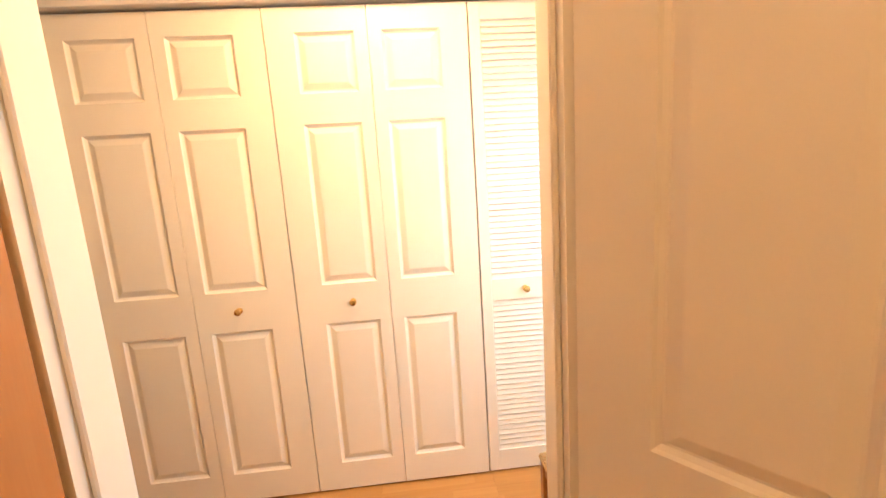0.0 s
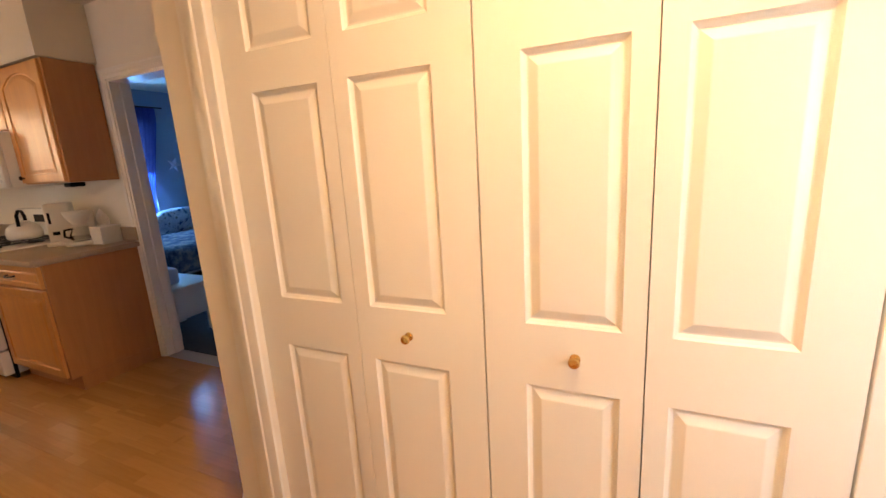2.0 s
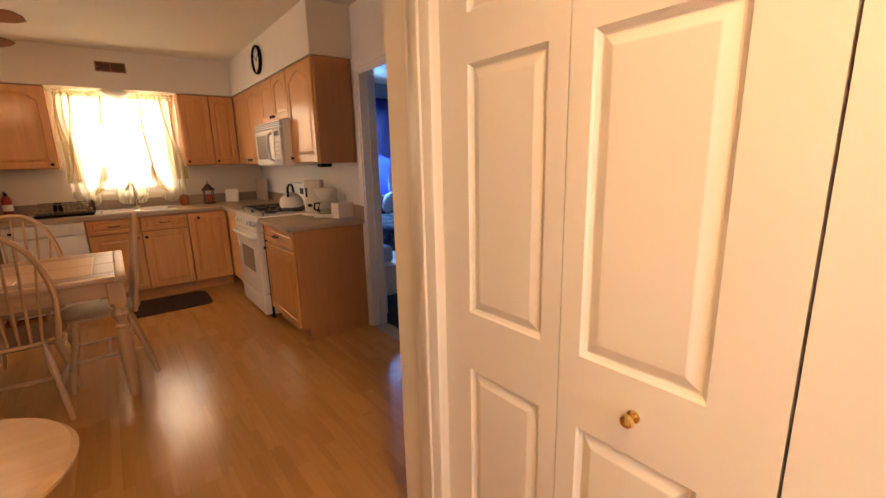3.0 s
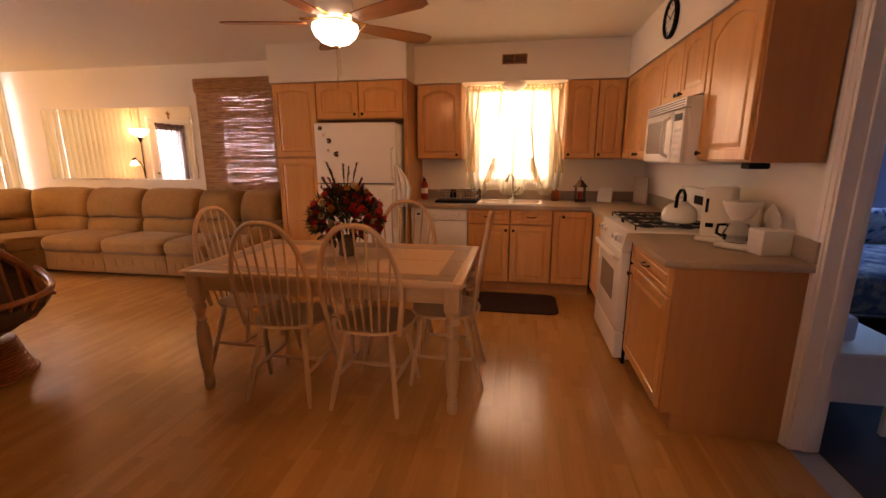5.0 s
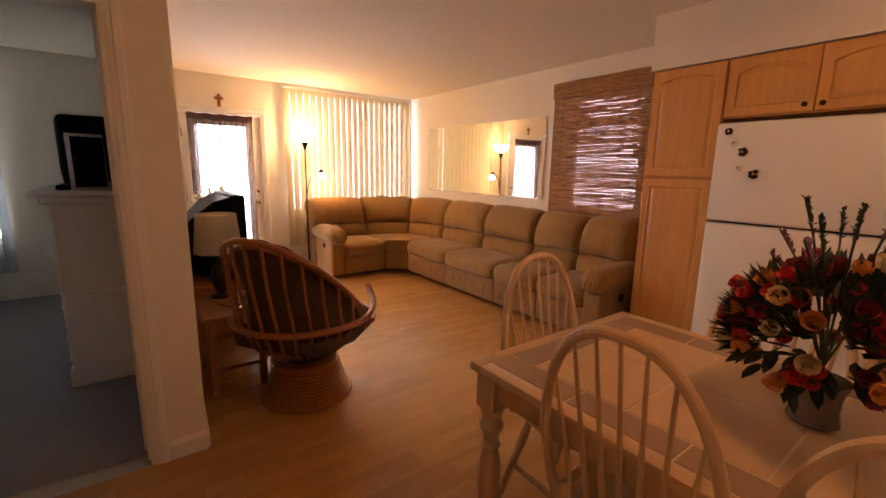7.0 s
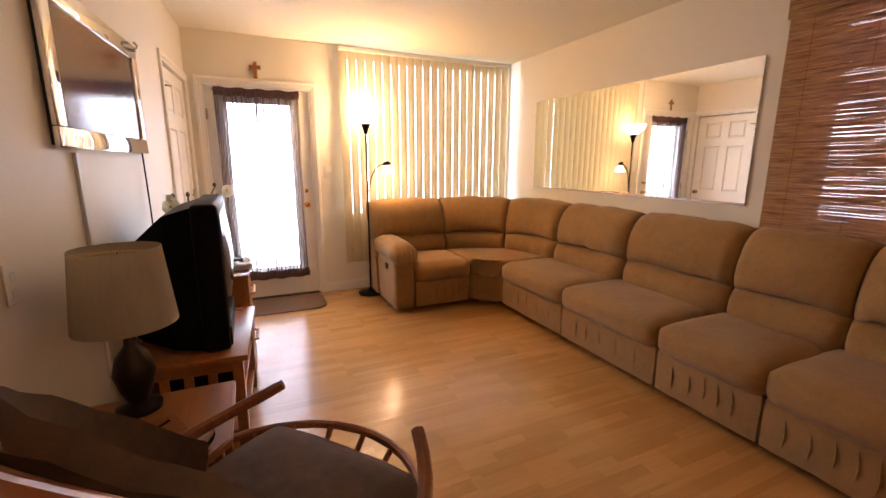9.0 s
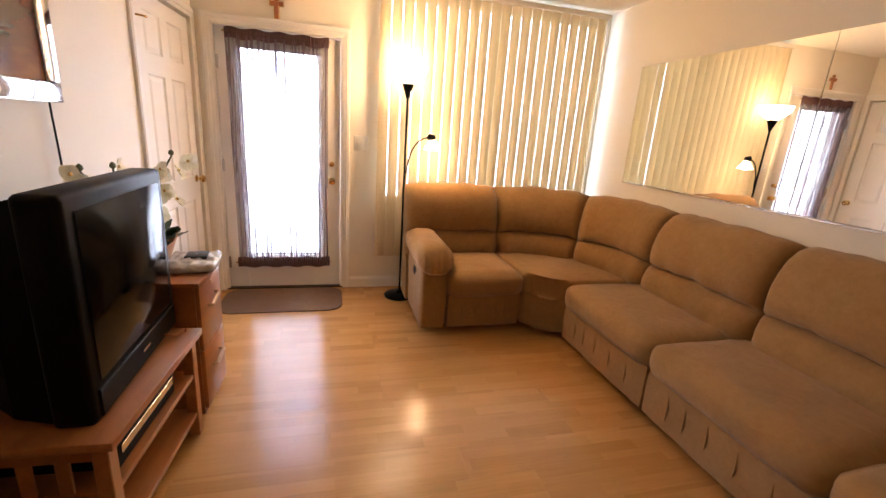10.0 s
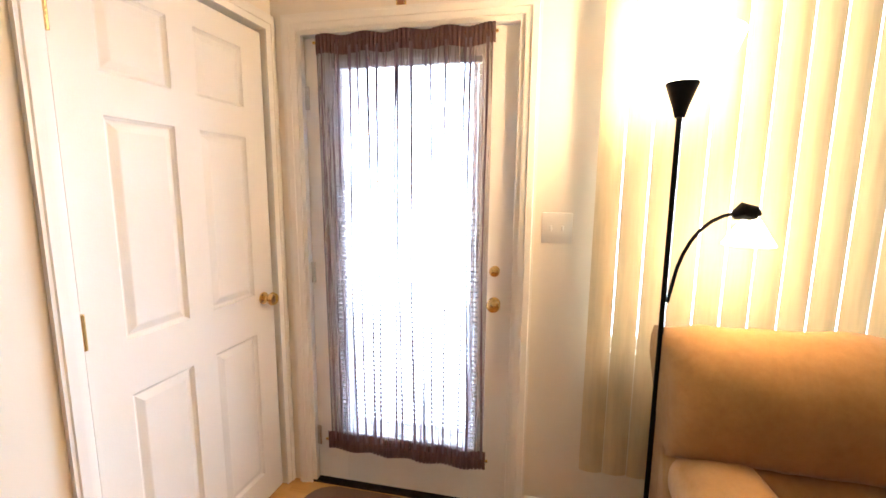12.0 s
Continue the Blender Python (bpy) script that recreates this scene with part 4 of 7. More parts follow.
def windsor():
    """A hoop-back chair that faces +y, on its feet."""
    ob = thing("dining_chair", "whitewashed hoop-back Windsor chair at the dining table", "chair", pose(0, 0, -50), "chairs round the table")
    b = bm_new()
    rows = [(0.0, 0.432, 0.90), (0.4, 0.436, 0.97), (0.8, 0.446, 1.0), (1.0, 0.455, 1.0), (0.97, 0.468, 0.97), (0.8, 0.466, 0.95), (0.4, 0.457, 0.9), (0.0, 0.452, 0.9)]
    n = 28
    rings = []
    for r, z, s in rows[1:-1]:
        ring = []
        for k in range(n):
            a = 2 * math.pi * k / n
            u, v = math.cos(a), math.sin(a)
            px = 0.225 * r * math.copysign(abs(u) ** 0.8, u) * (1.0 + 0.06 * v)
            py = 0.215 * r * math.copysign(abs(v) ** 0.8, v)
            ring.append(b.verts.new((px, py, z)))
        rings.append(ring)
    for p, q in zip(rings, rings[1:]):
        for k in range(n):
            b.faces.new((p[k], p[(k + 1) % n], q[(k + 1) % n], q[k]))
    b.faces.new(rings[0])
    b.faces.new(rings[-1])
    part("seat", b, BEECH_X, ob, smooth=50)
    legs = {}
    for sx in (-1, 1):
        for sy in (-1, 1):
            top, foot = Vector((0.13 * sx, 0.13 * sy, 0.44)), Vector((0.195 * sx, (0.20 if sy > 0 else -0.24), 0))
            radii = ((0, 0.011), (0.1, 0.013), (0.3, 0.017), (0.42, 0.013), (0.46, 0.018), (0.5, 0.013), (0.7, 0.019), (0.85, 0.016), (1, 0.013))
            part("leg", tube(bm_new(), [foot.lerp(top, t) for t, r in radii], [r for t, r in radii], 10), BEECH, ob)
            legs[sx, sy] = foot.lerp(top, 0.42)
    for sx in (-1, 1):
        a, c = legs[sx, -1], legs[sx, 1]
        part("stretcher", tube(bm_new(), [a, a.lerp(c, 0.5), c], [0.009, 0.014, 0.009], 8), BEECH_X, ob)
    m0, m1 = legs[-1, -1].lerp(legs[-1, 1], 0.5), legs[1, -1].lerp(legs[1, 1], 0.5)
    part("stretcher", tube(bm_new(), [m0, m0.lerp(m1, 0.5), m1], [0.009, 0.014, 0.009], 8), BEECH, ob)
    lean = lambda z: -0.175 - (z - 0.455) * 0.15
    hoop = []
    for k in range(33):
        a = math.pi * k / 32
        half = 0.238
        x = -half * math.copysign(abs(math.cos(a)) ** 0.8, math.cos(a))
        z = 0.455 + 0.605 * (math.sin(a) ** 0.72)
        x *= 0.83 + 0.17 * min(1, (z - 0.455) / 0.25)
        hoop.append((x, lean(z), z))
    part("hoop", tube(bm_new(), hoop, 0.0145, 10), BEECH, ob, "bent wooden hoop")
    for i in range(7):
        u = (i - 3) / 3
        xb, xt = 0.132 * u, 0.186 * u
        zt = 0.455 + 0.605 * (max(0.0, 1 - (abs(xt) / 0.238) ** 2.5)) ** 0.36
        z0 = 0.45
        pts, rad = [], []
        for t, r in ((0, 0.006), (0.3, 0.0085), (0.6, 0.007), (1, 0.005)):
            z = z0 + (zt - z0) * t
            pts.append((xb + (xt - xb) * t, lean(z), z))
            rad.append(r)
        part("spindle", tube(bm_new(), pts, rad, 7), BEECH, ob)
    return ob


CHAIRS = [(-3.09, -0.02, 90), (-3.09, 0.50, 88), (-3.39, 0.87, 181), (-3.36, -0.46, 0), (-3.74, 0.46, -90), (-3.74, -0.03, -91)]
chair = windsor()
chair.matrix_world = pose(CHAIRS[0][0], CHAIRS[0][1], 0, 0, 0, CHAIRS[0][2])
for cx, cy, turn in CHAIRS[1:]:
    copy_thing(chair, pose(cx, cy, 0, 0, 0, turn))


# ---------------------------------------------------------------- sofa
def puff(bm, x0, y0, z0, x1, y1, z1, r=0.06, bulge=0.02, cuts=9):
    """A soft cushion: a rounded box whose faces swell."""
    tmp = bmesh.new()
    bmesh.ops.create_cube(tmp, size=2.0)
    bmesh.ops.subdivide_edges(tmp, edges=tmp.edges[:], cuts=cuts, use_grid_fill=True)
    h = Vector(((x1 - x0) / 2, (y1 - y0) / 2, (z1 - z0) / 2))
    c = Vector(((x0 + x1) / 2, (y0 + y1) / 2, (z0 + z1) / 2))
    table = {}
    for v in tmp.verts:
        p = v.co.copy()
        s = Vector((p.x * h.x, p.y * h.y, p.z * h.z))
        q = Vector([max(-(h[i] - r), min(h[i] - r, s[i])) if h[i] > r else 0 for i in range(3)])
        d = s - q
        if d.length > 1e-6:
            s = q + d.normalized() * min(r, min(h))
        k = (1 - p.x ** 2 * 0.9) * (1 - p.y ** 2 * 0.9) if abs(p.z) > 0.99 else (1 - p.x ** 2 * 0.9) * (1 - p.z ** 2 * 0.9) if abs(p.y) > 0.99 else (1 - p.y ** 2 * 0.9) * (1 - p.z ** 2 * 0.9)
        n = Vector((p.x if abs(p.x) > 0.99 else 0, p.y if abs(p.y) > 0.99 else 0, p.z if abs(p.z) > 0.99 else 0))
        if n.length:
            s += n.normalized() * bulge * k
        w = noise.noise(Vector((c + s)) * 6.0) * 0.007 + noise.noise(Vector((c + s)) * 17.0) * 0.003
        s += s.normalized() * w
        table[v] = bm.verts.new(c + s)
    for f in tmp.faces:
        bm.faces.new([table[v] for v in f.verts])
    tmp.free()
    return bm


def seat_part(ob, w, m):
    """Base and seat cushion of one place: local x along the seat, front at y = 0, back towards +y."""
    base = part("base", puff(bm_new(), 0.002, 0.012, 0.04, w - 0.002, 0.70, 0.30, 0.02, 0.006, 6), SOFA, ob, smooth=60)
    base.matrix_basis = m
    for k in range(5):
        u = 0.2 * w + 0.6 * w * (k / 4 + 0.05 * math.sin(7.3 * k + 11 * w))
        fold = part("pleat", tube(bm_new(), [(u, 0.012, 0.10), (u + 0.008, 0.004, 0.17), (u - 0.004, 0.010, 0.25)], [0.002, 0.006, 0.002], 6), SOFA, base)
    cushion = part("seat_cushion", puff(bm_new(), -0.006, -0.02, 0.27, w + 0.006, 0.64, 0.455, 0.07, 0.02, 12), SOFA, ob, smooth=60)
    cushion.matrix_basis = m


def back_line(s):
    """Front line of the sofa's back: south run, rounded corner, west run. Gives place and direction to the wall."""
    straight, arc = 0.84, 1.108
    if s < straight:
        return Vector((-3.94 - s, -5.135, 0)), Vector((0, -1, 0))
    if s < straight + arc:
        a = (s - straight) / arc * math.pi / 2
        return Vector((-4.78 - 0.695 * math.sin(a), -4.43 - 0.705 * math.cos(a), 0)), Vector((-math.sin(a), -math.cos(a), 0))
    return Vector((-5.475, -4.43 + s - straight - arc, 0)), Vector((-1, 0, 0))


def swept_back(s0, s1, profile, puffed, fall):
    """One cushion of the back: a profile of (depth, height) carried along the back's line, drawn in at its ends."""
    b = bm_new()
    n = max(8, int((s1 - s0) / 0.022))
    grid = []
    for i in range(n + 1):
        t = i / n
        t = t - 0.06 * math.sin(2 * math.pi * t)
        s = s0 + (s1 - s0) * t
        at, out = back_line(s)
        e = min(s - s0, s1 - s)
        pinch = math.exp(-e / 0.028)
        swell = math.sin(math.pi * t) ** 0.6
        line = []
        for k, (d, z) in enumerate(profile):
            q = noise.noise(Vector((s * 7.0, z * 3.0, 2.0))) * 0.014 + noise.noise(Vector((s * 24.0, z * 7.0, 5.0))) * 0.008 * (0.4 + pinch)
            depth = d + 0.13 * (z - 0.45) + puffed * (0.060 * pinch - 0.018 * swell + q)
            line.append(b.verts.new(at + out * depth + Vector((0, 0, z - fall * 0.035 * math.exp(-e / 0.06) + fall * q))))
        grid.append(line)
    for p, q in zip(grid, grid[1:]):
        for k in range(len(profile) - 1):
            b.faces.new((p[k], p[k + 1], q[k + 1], q[k]))
    b.faces.new(grid[0])
    b.faces.new(grid[-1])
    return b


def back_part(ob, s0, s1):
    """Shell, lumbar roll and puffed upper back of one place."""
    part("back_shell", swept_back(s0 + 0.012, s1 - 0.012, [(0.03, 0.06), (0.03, 0.6), (0.035, 0.86), (0.08, 0.93), (0.16, 0.95), (0.215, 0.90), (0.235, 0.5), (0.24, 0.06)], 0, 0), SOFA, ob, smooth=60)
    low = [(0.05, 0.40), (-0.015, 0.43), (-0.042, 0.48), (-0.045, 0.54), (-0.030, 0.595), (-0.006, 0.622), (0.035, 0.634)]
    part("lumbar_cushion", swept_back(s0, s1, low, 1, 0), SOFA, ob, smooth=60)
    high = [(0.035, 0.632), (-0.008, 0.642), (-0.034, 0.67), (-0.048, 0.73), (-0.048, 0.80), (-0.034, 0.87), (-0.004, 0.935), (0.045, 0.985), (0.105, 1.005), (0.165, 0.99), (0.205, 0.945), (0.21, 0.88)]
    part("back_cushion", swept_back(s0, s1, high, 1, 1), SOFA, ob, smooth=60)


def sofa_arm(ob, m, w=0.20):
    b = puff(bm_new(), 0.008, 0.012, 0.04, w - 0.008, 0.80, 0.52, 0.02, 0.003, 9)
    arm = part("arm", b, SOFA, ob, smooth=60)
    arm.matrix_basis = m
    b = puff(bm_new(), -0.022, -0.04, 0.465, w + 0.026, 0.66, 0.65, 0.088, 0.012, 18)
    for v in b.verts:
        # the padded front rolls over and is gathered into pleats
        f = max(0.0, 1 - (v.co.y + 0.03) / 0.16)
        v.co.z -= 0.035 * f * f
        if v.co.z < 0.60:
            v.co.y -= 0.006 * f * math.sin(v.co.x * 150)
        v.co.z += 0.006 * noise.noise(Vector((v.co.x * 14, v.co.y * 9, 3.0)))
    top = part("arm_pad", b, SOFA, ob, smooth=60)
    top.matrix_basis = m
    return arm


def sectional():
    ob = thing("sectional_sofa", "tan microfibre reclining corner sofa with puffed backs", "sofa")
    # run along the south wall: faces +y, local x runs -x
    south = lambda x: pose(x, -4.58, 0, 0, 0, 180)
    arm = sofa_arm(ob, south(-3.965), 0.20)
    part("recliner_latch", lathe(bm_new(), [(0.001, 0.004), (0.03, 0.0), (0.034, -0.006), (0.022, -0.009), (0.001, -0.004)], 18, (-0.006, 0.22, 0.42), "x"), BLACK_PLASTIC, arm, "black oval recliner latch")
    seat_part(ob, 0.565, south(-4.165))
    # corner wedge between the two runs
    b = bm_new()
    foot = [(-4.732, -4.58), (-4.845, -4.535), (-4.93, -4.46), (-4.975, -4.385), (-5.72, -4.385), (-5.72, -5.42), (-4.732, -5.42)]
    for nm, z0, z1, grow in (("corner_base", 0.05, 0.31, 0.0), ("corner_seat", 0.30, 0.462, 0.012)):
        b = bm_new()
        ctr = Vector((-5.35, -5.0))
        lo, hi = [], []
        for x, y in foot:
            d = (Vector((x, y)) - ctr).normalized() * grow
            lo.append(b.verts.new((x + d.x, y + d.y, z0)))
            hi.append(b.verts.new((x + d.x, y + d.y, z1)))
        for i in range(7):
            b.faces.new((lo[i], lo[(i + 1) % 7], hi[(i + 1) % 7], hi[i]))
        b.faces.new(lo)
        b.faces.new(hi)
        bmesh.ops.bevel(b, geom=[e for e in b.edges], offset=0.035, segments=3, affect="EDGES", profile=0.5)
        part(nm, b, SOFA, ob, smooth=60)
    # run along the west wall: faces +x, local x runs +y
    edge = lambda y: pose(-4.955, y, 0, 0, 0, 90)
    for a, c in ((-4.38, -3.53), (-3.53, -2.68), (-2.68, -2.10), (-2.10, -1.56)):
        seat_part(ob, c - a, edge(a))
    seams = [0.0, 0.78, 1.44, 2.10, 2.93, 3.75, 4.33, 4.87]
    for a, c in zip(seams, seams[1:]):
        back_part(ob, a, c)
    far = sofa_arm(ob, pose(-4.90, -1.56, 0, 0, 0, 90), 0.19)
    part("recliner_latch", lathe(bm_new(), [(0.001, 0.216), (0.03, 0.218), (0.034, 0.224), (0.022, 0.228), (0.001, 0.22)], 18, (0, 0.22, 0.42), "x"), BLACK_PLASTIC, far, "black oval recliner latch")
    return ob


sectional()

# ---------------------------------------------------------------- windows, blinds and curtains


def window_unit(name, w, h, m, mullion=True, sill=True):
    """A sash window in an opening, front towards -y."""
    ob = thing(name, "white vinyl window in its opening", "window", m, kind="structure")
    f = part("window_frame", box(bm_new(), 0, 0.06, 0, 0.045, 0.10, h), WHITE_PLASTIC, ob)
    part("frame_side", box(bm_new(), w - 0.045, 0.06, 0, w, 0.10, h), WHITE_PLASTIC, ob)
    part("frame_side", box(bm_new(), 0.045, 0.06, 0, w - 0.045, 0.10, 0.045), WHITE_PLASTIC, ob)
    part("frame_side", box(bm_new(), 0.045, 0.06, h - 0.045, w - 0.045, 0.10, h), WHITE_PLASTIC, ob)
    if mullion:
        part("meeting_rail", box(bm_new(), w / 2 - 0.02, 0.065, 0.045, w / 2 + 0.02, 0.095, h - 0.045), WHITE_PLASTIC, ob)
    pane = part("pane", box(bm_new(), 0.045, 0.078, 0.045, w - 0.045, 0.082, h - 0.045), GLASS, ob)
    pane.visible_shadow = False
    if sill:
        part("window_sill", box(bm_new(), -0.03, -0.035, -0.025, w + 0.03, 0.06, 0.0, 0.004), TRIM_PAINT, ob)
    return ob


window_unit("window_kitchen", 0.86, 1.02, pose(-5.76, 0.80, 1.10, 0, 0, 90))
window_unit("window_shade", 0.80, 1.20, pose(-5.76, -2.46, 1.0, 0, 0, 90), False)
window_unit("window_big", 1.985, 1.66, pose(-3.745, -5.58, 0.78, 0, 0, 180), True, False)
window_unit("window_bunk_room", 1.40, 1.70, pose(0.45, -5.58, 0.6, 0, 0, 180))
window_unit("window_hall", 0.50, 1.25, pose(1.75, 1.45, 0.75, 0, 0, -90))
window_unit("window_bedroom", 0.90, 1.25, pose(-5.78, 3.65, 0.85, 0, 0, 90))


def vertical_blind(name, x0, x1, y, z0, z1, tilt, label, step=0.0868, mat=None):
    ob = thing(name, label, "vertical blind", pose(0, 0, 0))
    part("head_rail", box(bm_new(), x0, y - 0.03, z1, x1, y + 0.03, z1 + 0.035, 0.004), WHITE_PLASTIC, ob)
    b = bm_new()
    n = 5
    lo, hi = [], []
    for i in range(n):
        u = (i / (n - 1) - 0.5) * 0.0858
        v = 0.011 * (1 - (2 * i / (n - 1) - 1) ** 2)
        lo.append([b.verts.new((u, v + t, 0)) for t in (0, 0.0012)])
        hi.append([b.verts.new((u, v + t, z1 - z0)) for t in (0, 0.0012)])
    for i in range(n - 1):
        for t in (0, 1):
            b.faces.new((lo[i][t], lo[i + 1][t], hi[i + 1][t], hi[i][t]))
    mesh = finish("vane", b, mat or BLIND, 60)
    rnd = random.Random(3)
    k = int((x1 - x0) / step)
    for i in range(k):
        piece("vane", mesh, pose(x0 + (i + 0.5) * (x1 - x0) / k, y, z0, 0, 0, tilt + rnd.uniform(-3, 3)), ob)
    return ob


vertical_blind("vertical_blind", -5.67, -3.725, -5.495, 0.32, 2.43, 2, "closed cream vertical blind over a large window")
vertical_blind("vertical_blind", -1.0, 0.58, -5.495, 0.30, 2.35, 35, "pale vertical blind over the bunk room window", mat=COOL_BLIND)


def ripple(w, h, folds, depth, rows=14, gather=None, seed=1, thick=0.0):
    """A hanging cloth in the xz plane, with uneven folds; gather(x, z) moves points."""
    b = bm_new()
    rnd = random.Random(seed)
    cols = folds * 8
    ph = [rnd.uniform(-0.8, 0.8) for _ in range(folds + 2)]
    am = [rnd.uniform(0.5, 1.0) for _ in range(folds + 2)]
    grid = []
    for j in range(rows + 1):
        z = h * j / rows
        line = []
        for i in range(cols + 1):
            u = i / cols
            k = int(u * folds)
            y = depth * am[k] * math.sin(2 * math.pi * folds * u + ph[0] * math.sin(3 * z))
            p = Vector((w * u + 0.3 * depth * math.cos(2 * math.pi * folds * u * 1.0 + z), y, z))
            if gather:
                p = gather(p)
            line.append(b.verts.new(p))
        grid.append(line)
    for a, c in zip(grid, grid[1:]):
        for i in range(cols):
            b.faces.new((a[i], a[i + 1], c[i + 1], c[i]))
    return b


def kitchen_curtain():
    ob = thing("kitchen_curtain", "pale yellow sheer balloon curtain at the kitchen window", "curtain", pose(-5.655, 0.715, 1.02, 0, 0, 90))
    part("rod", tube(bm_new(), [(-0.01, 0.0, 1.09), (1.03, 0.0, 1.09)], 0.008, 8), WHITE_PLASTIC, ob)
    w = 1.02

    def swag(p):
        x = p.x / w
        t = 1 - p.z / 1.07
        lift = 0.0
        if t > 0.0:
            for c in (0.30, 0.70):
                lift += 0.26 * math.exp(-((x - c) / 0.055) ** 2) * t ** 2
            lift += 0.10 * math.exp(-(x / 0.07) ** 2) * t ** 2 + 0.10 * math.exp(-((1 - x) / 0.07) ** 2) * t ** 2
        return Vector((p.x + 0.02 * math.sin(9 * p.z) * (x - 0.5), p.y * (0.6 + 0.8 * t) + 0.05 * t * t * math.sin(math.pi * x * 3) ** 2, p.z + lift))

    part("panel", ripple(w, 1.07, 15, 0.026, 26, swag, 5), GAUZE, ob, smooth=70)
    for x, lean, wide in ((0.015, -0.03, 0.05), (0.11, -0.06, 0.035), (0.36, -0.02, 0.014), (0.69, 0.03, 0.016), (0.89, 0.06, 0.035), (0.965, 0.03, 0.05)):
        part("fold", ripple(wide, 0.86, 2, 0.012, 14, lambda p, x=x, lean=lean: Vector((x + p.x * (0.75 + 0.45 * math.sin(5 * p.z + x * 9)) + lean * (1 - p.z / 0.86) + 0.014 * math.sin(7 * p.z + x * 20), p.y - 0.018, p.z + 0.20)), 43), GATHER, ob, "denser tan curtain fold", smooth=70)
    part("hem_ruffle", ripple(w, 0.075, 34, 0.013, 3, lambda p: swag(Vector((p.x, p.y, 0))) + Vector((0, -0.014, p.z - 0.05)), 9), GAUZE, ob, "white hem ruffle", smooth=70)
    for c, side in ((0.30, 1), (0.70, -1)):
        def bunch(p, c=c, side=side):
            t = p.z / 0.26
            return Vector((c * w + (p.x - 0.06) * (1.15 - 0.85 * t) - side * 0.055 * (1 - t), p.y - 0.03, 0.10 + p.z + 0.04 * side * (p.x - 0.06) / 0.06 * (1 - t)))
        part("gather", ripple(0.12, 0.26, 4, 0.012, 10, bunch, 21), GATHER, ob, "bunched tan gather", smooth=70)
    part("heading_frill", ripple(w, 0.075, 26, 0.014, 3, lambda p: p + Vector((0, 0.0, 1.05)), 7), GATHER, ob, "gathered tan heading", smooth=70)


kitchen_curtain()


def bamboo_shade():
    ob = thing("bamboo_shade", "woven brown bamboo roll shade over a window", "window shade", pose(-5.72, -2.64, 0.985, 0, 0, 90))
    w, h = 1.06, 1.33
    b = bm_new()
    rnd = random.Random(12)
    n = 199
    for i in range(n):
        z = h * i / n
        r = rnd.uniform(0.0031, 0.0042)
        j = 0.0022 if rnd.random() < 0.20 else 0.0008
        pts = [(w * k / 6, rnd.uniform(-0.002, 0.002), z + rnd.uniform(-j, j)) for k in range(7)]
        tube(b, pts, r, 6)
    tagged(part("reeds", b, REED, ob), kind="stuff")
    val = part("valance", box(bm_new(), -0.004, -0.018, h - 0.155, w + 0.004, -0.012, h + 0.004, 0.002), REED, ob, "short bamboo valance")
    strip = finish("reed", tube(bm_new(), [(-0.005, 0, 0), (w + 0.005, 0, 0)], 0.0046, 5), REED)
    for i in range(16):
        piece("reed", strip, pose(0, -0.022, h - 0.15 + i * 0.0096), val)
    for x in (0.12, 0.4, 0.66, 0.94):
        part("cord", tube(bm_new(), [(x, -0.006, 0), (x, -0.006, h)], 0.0013, 5), RATTAN, ob)


bamboo_shade()


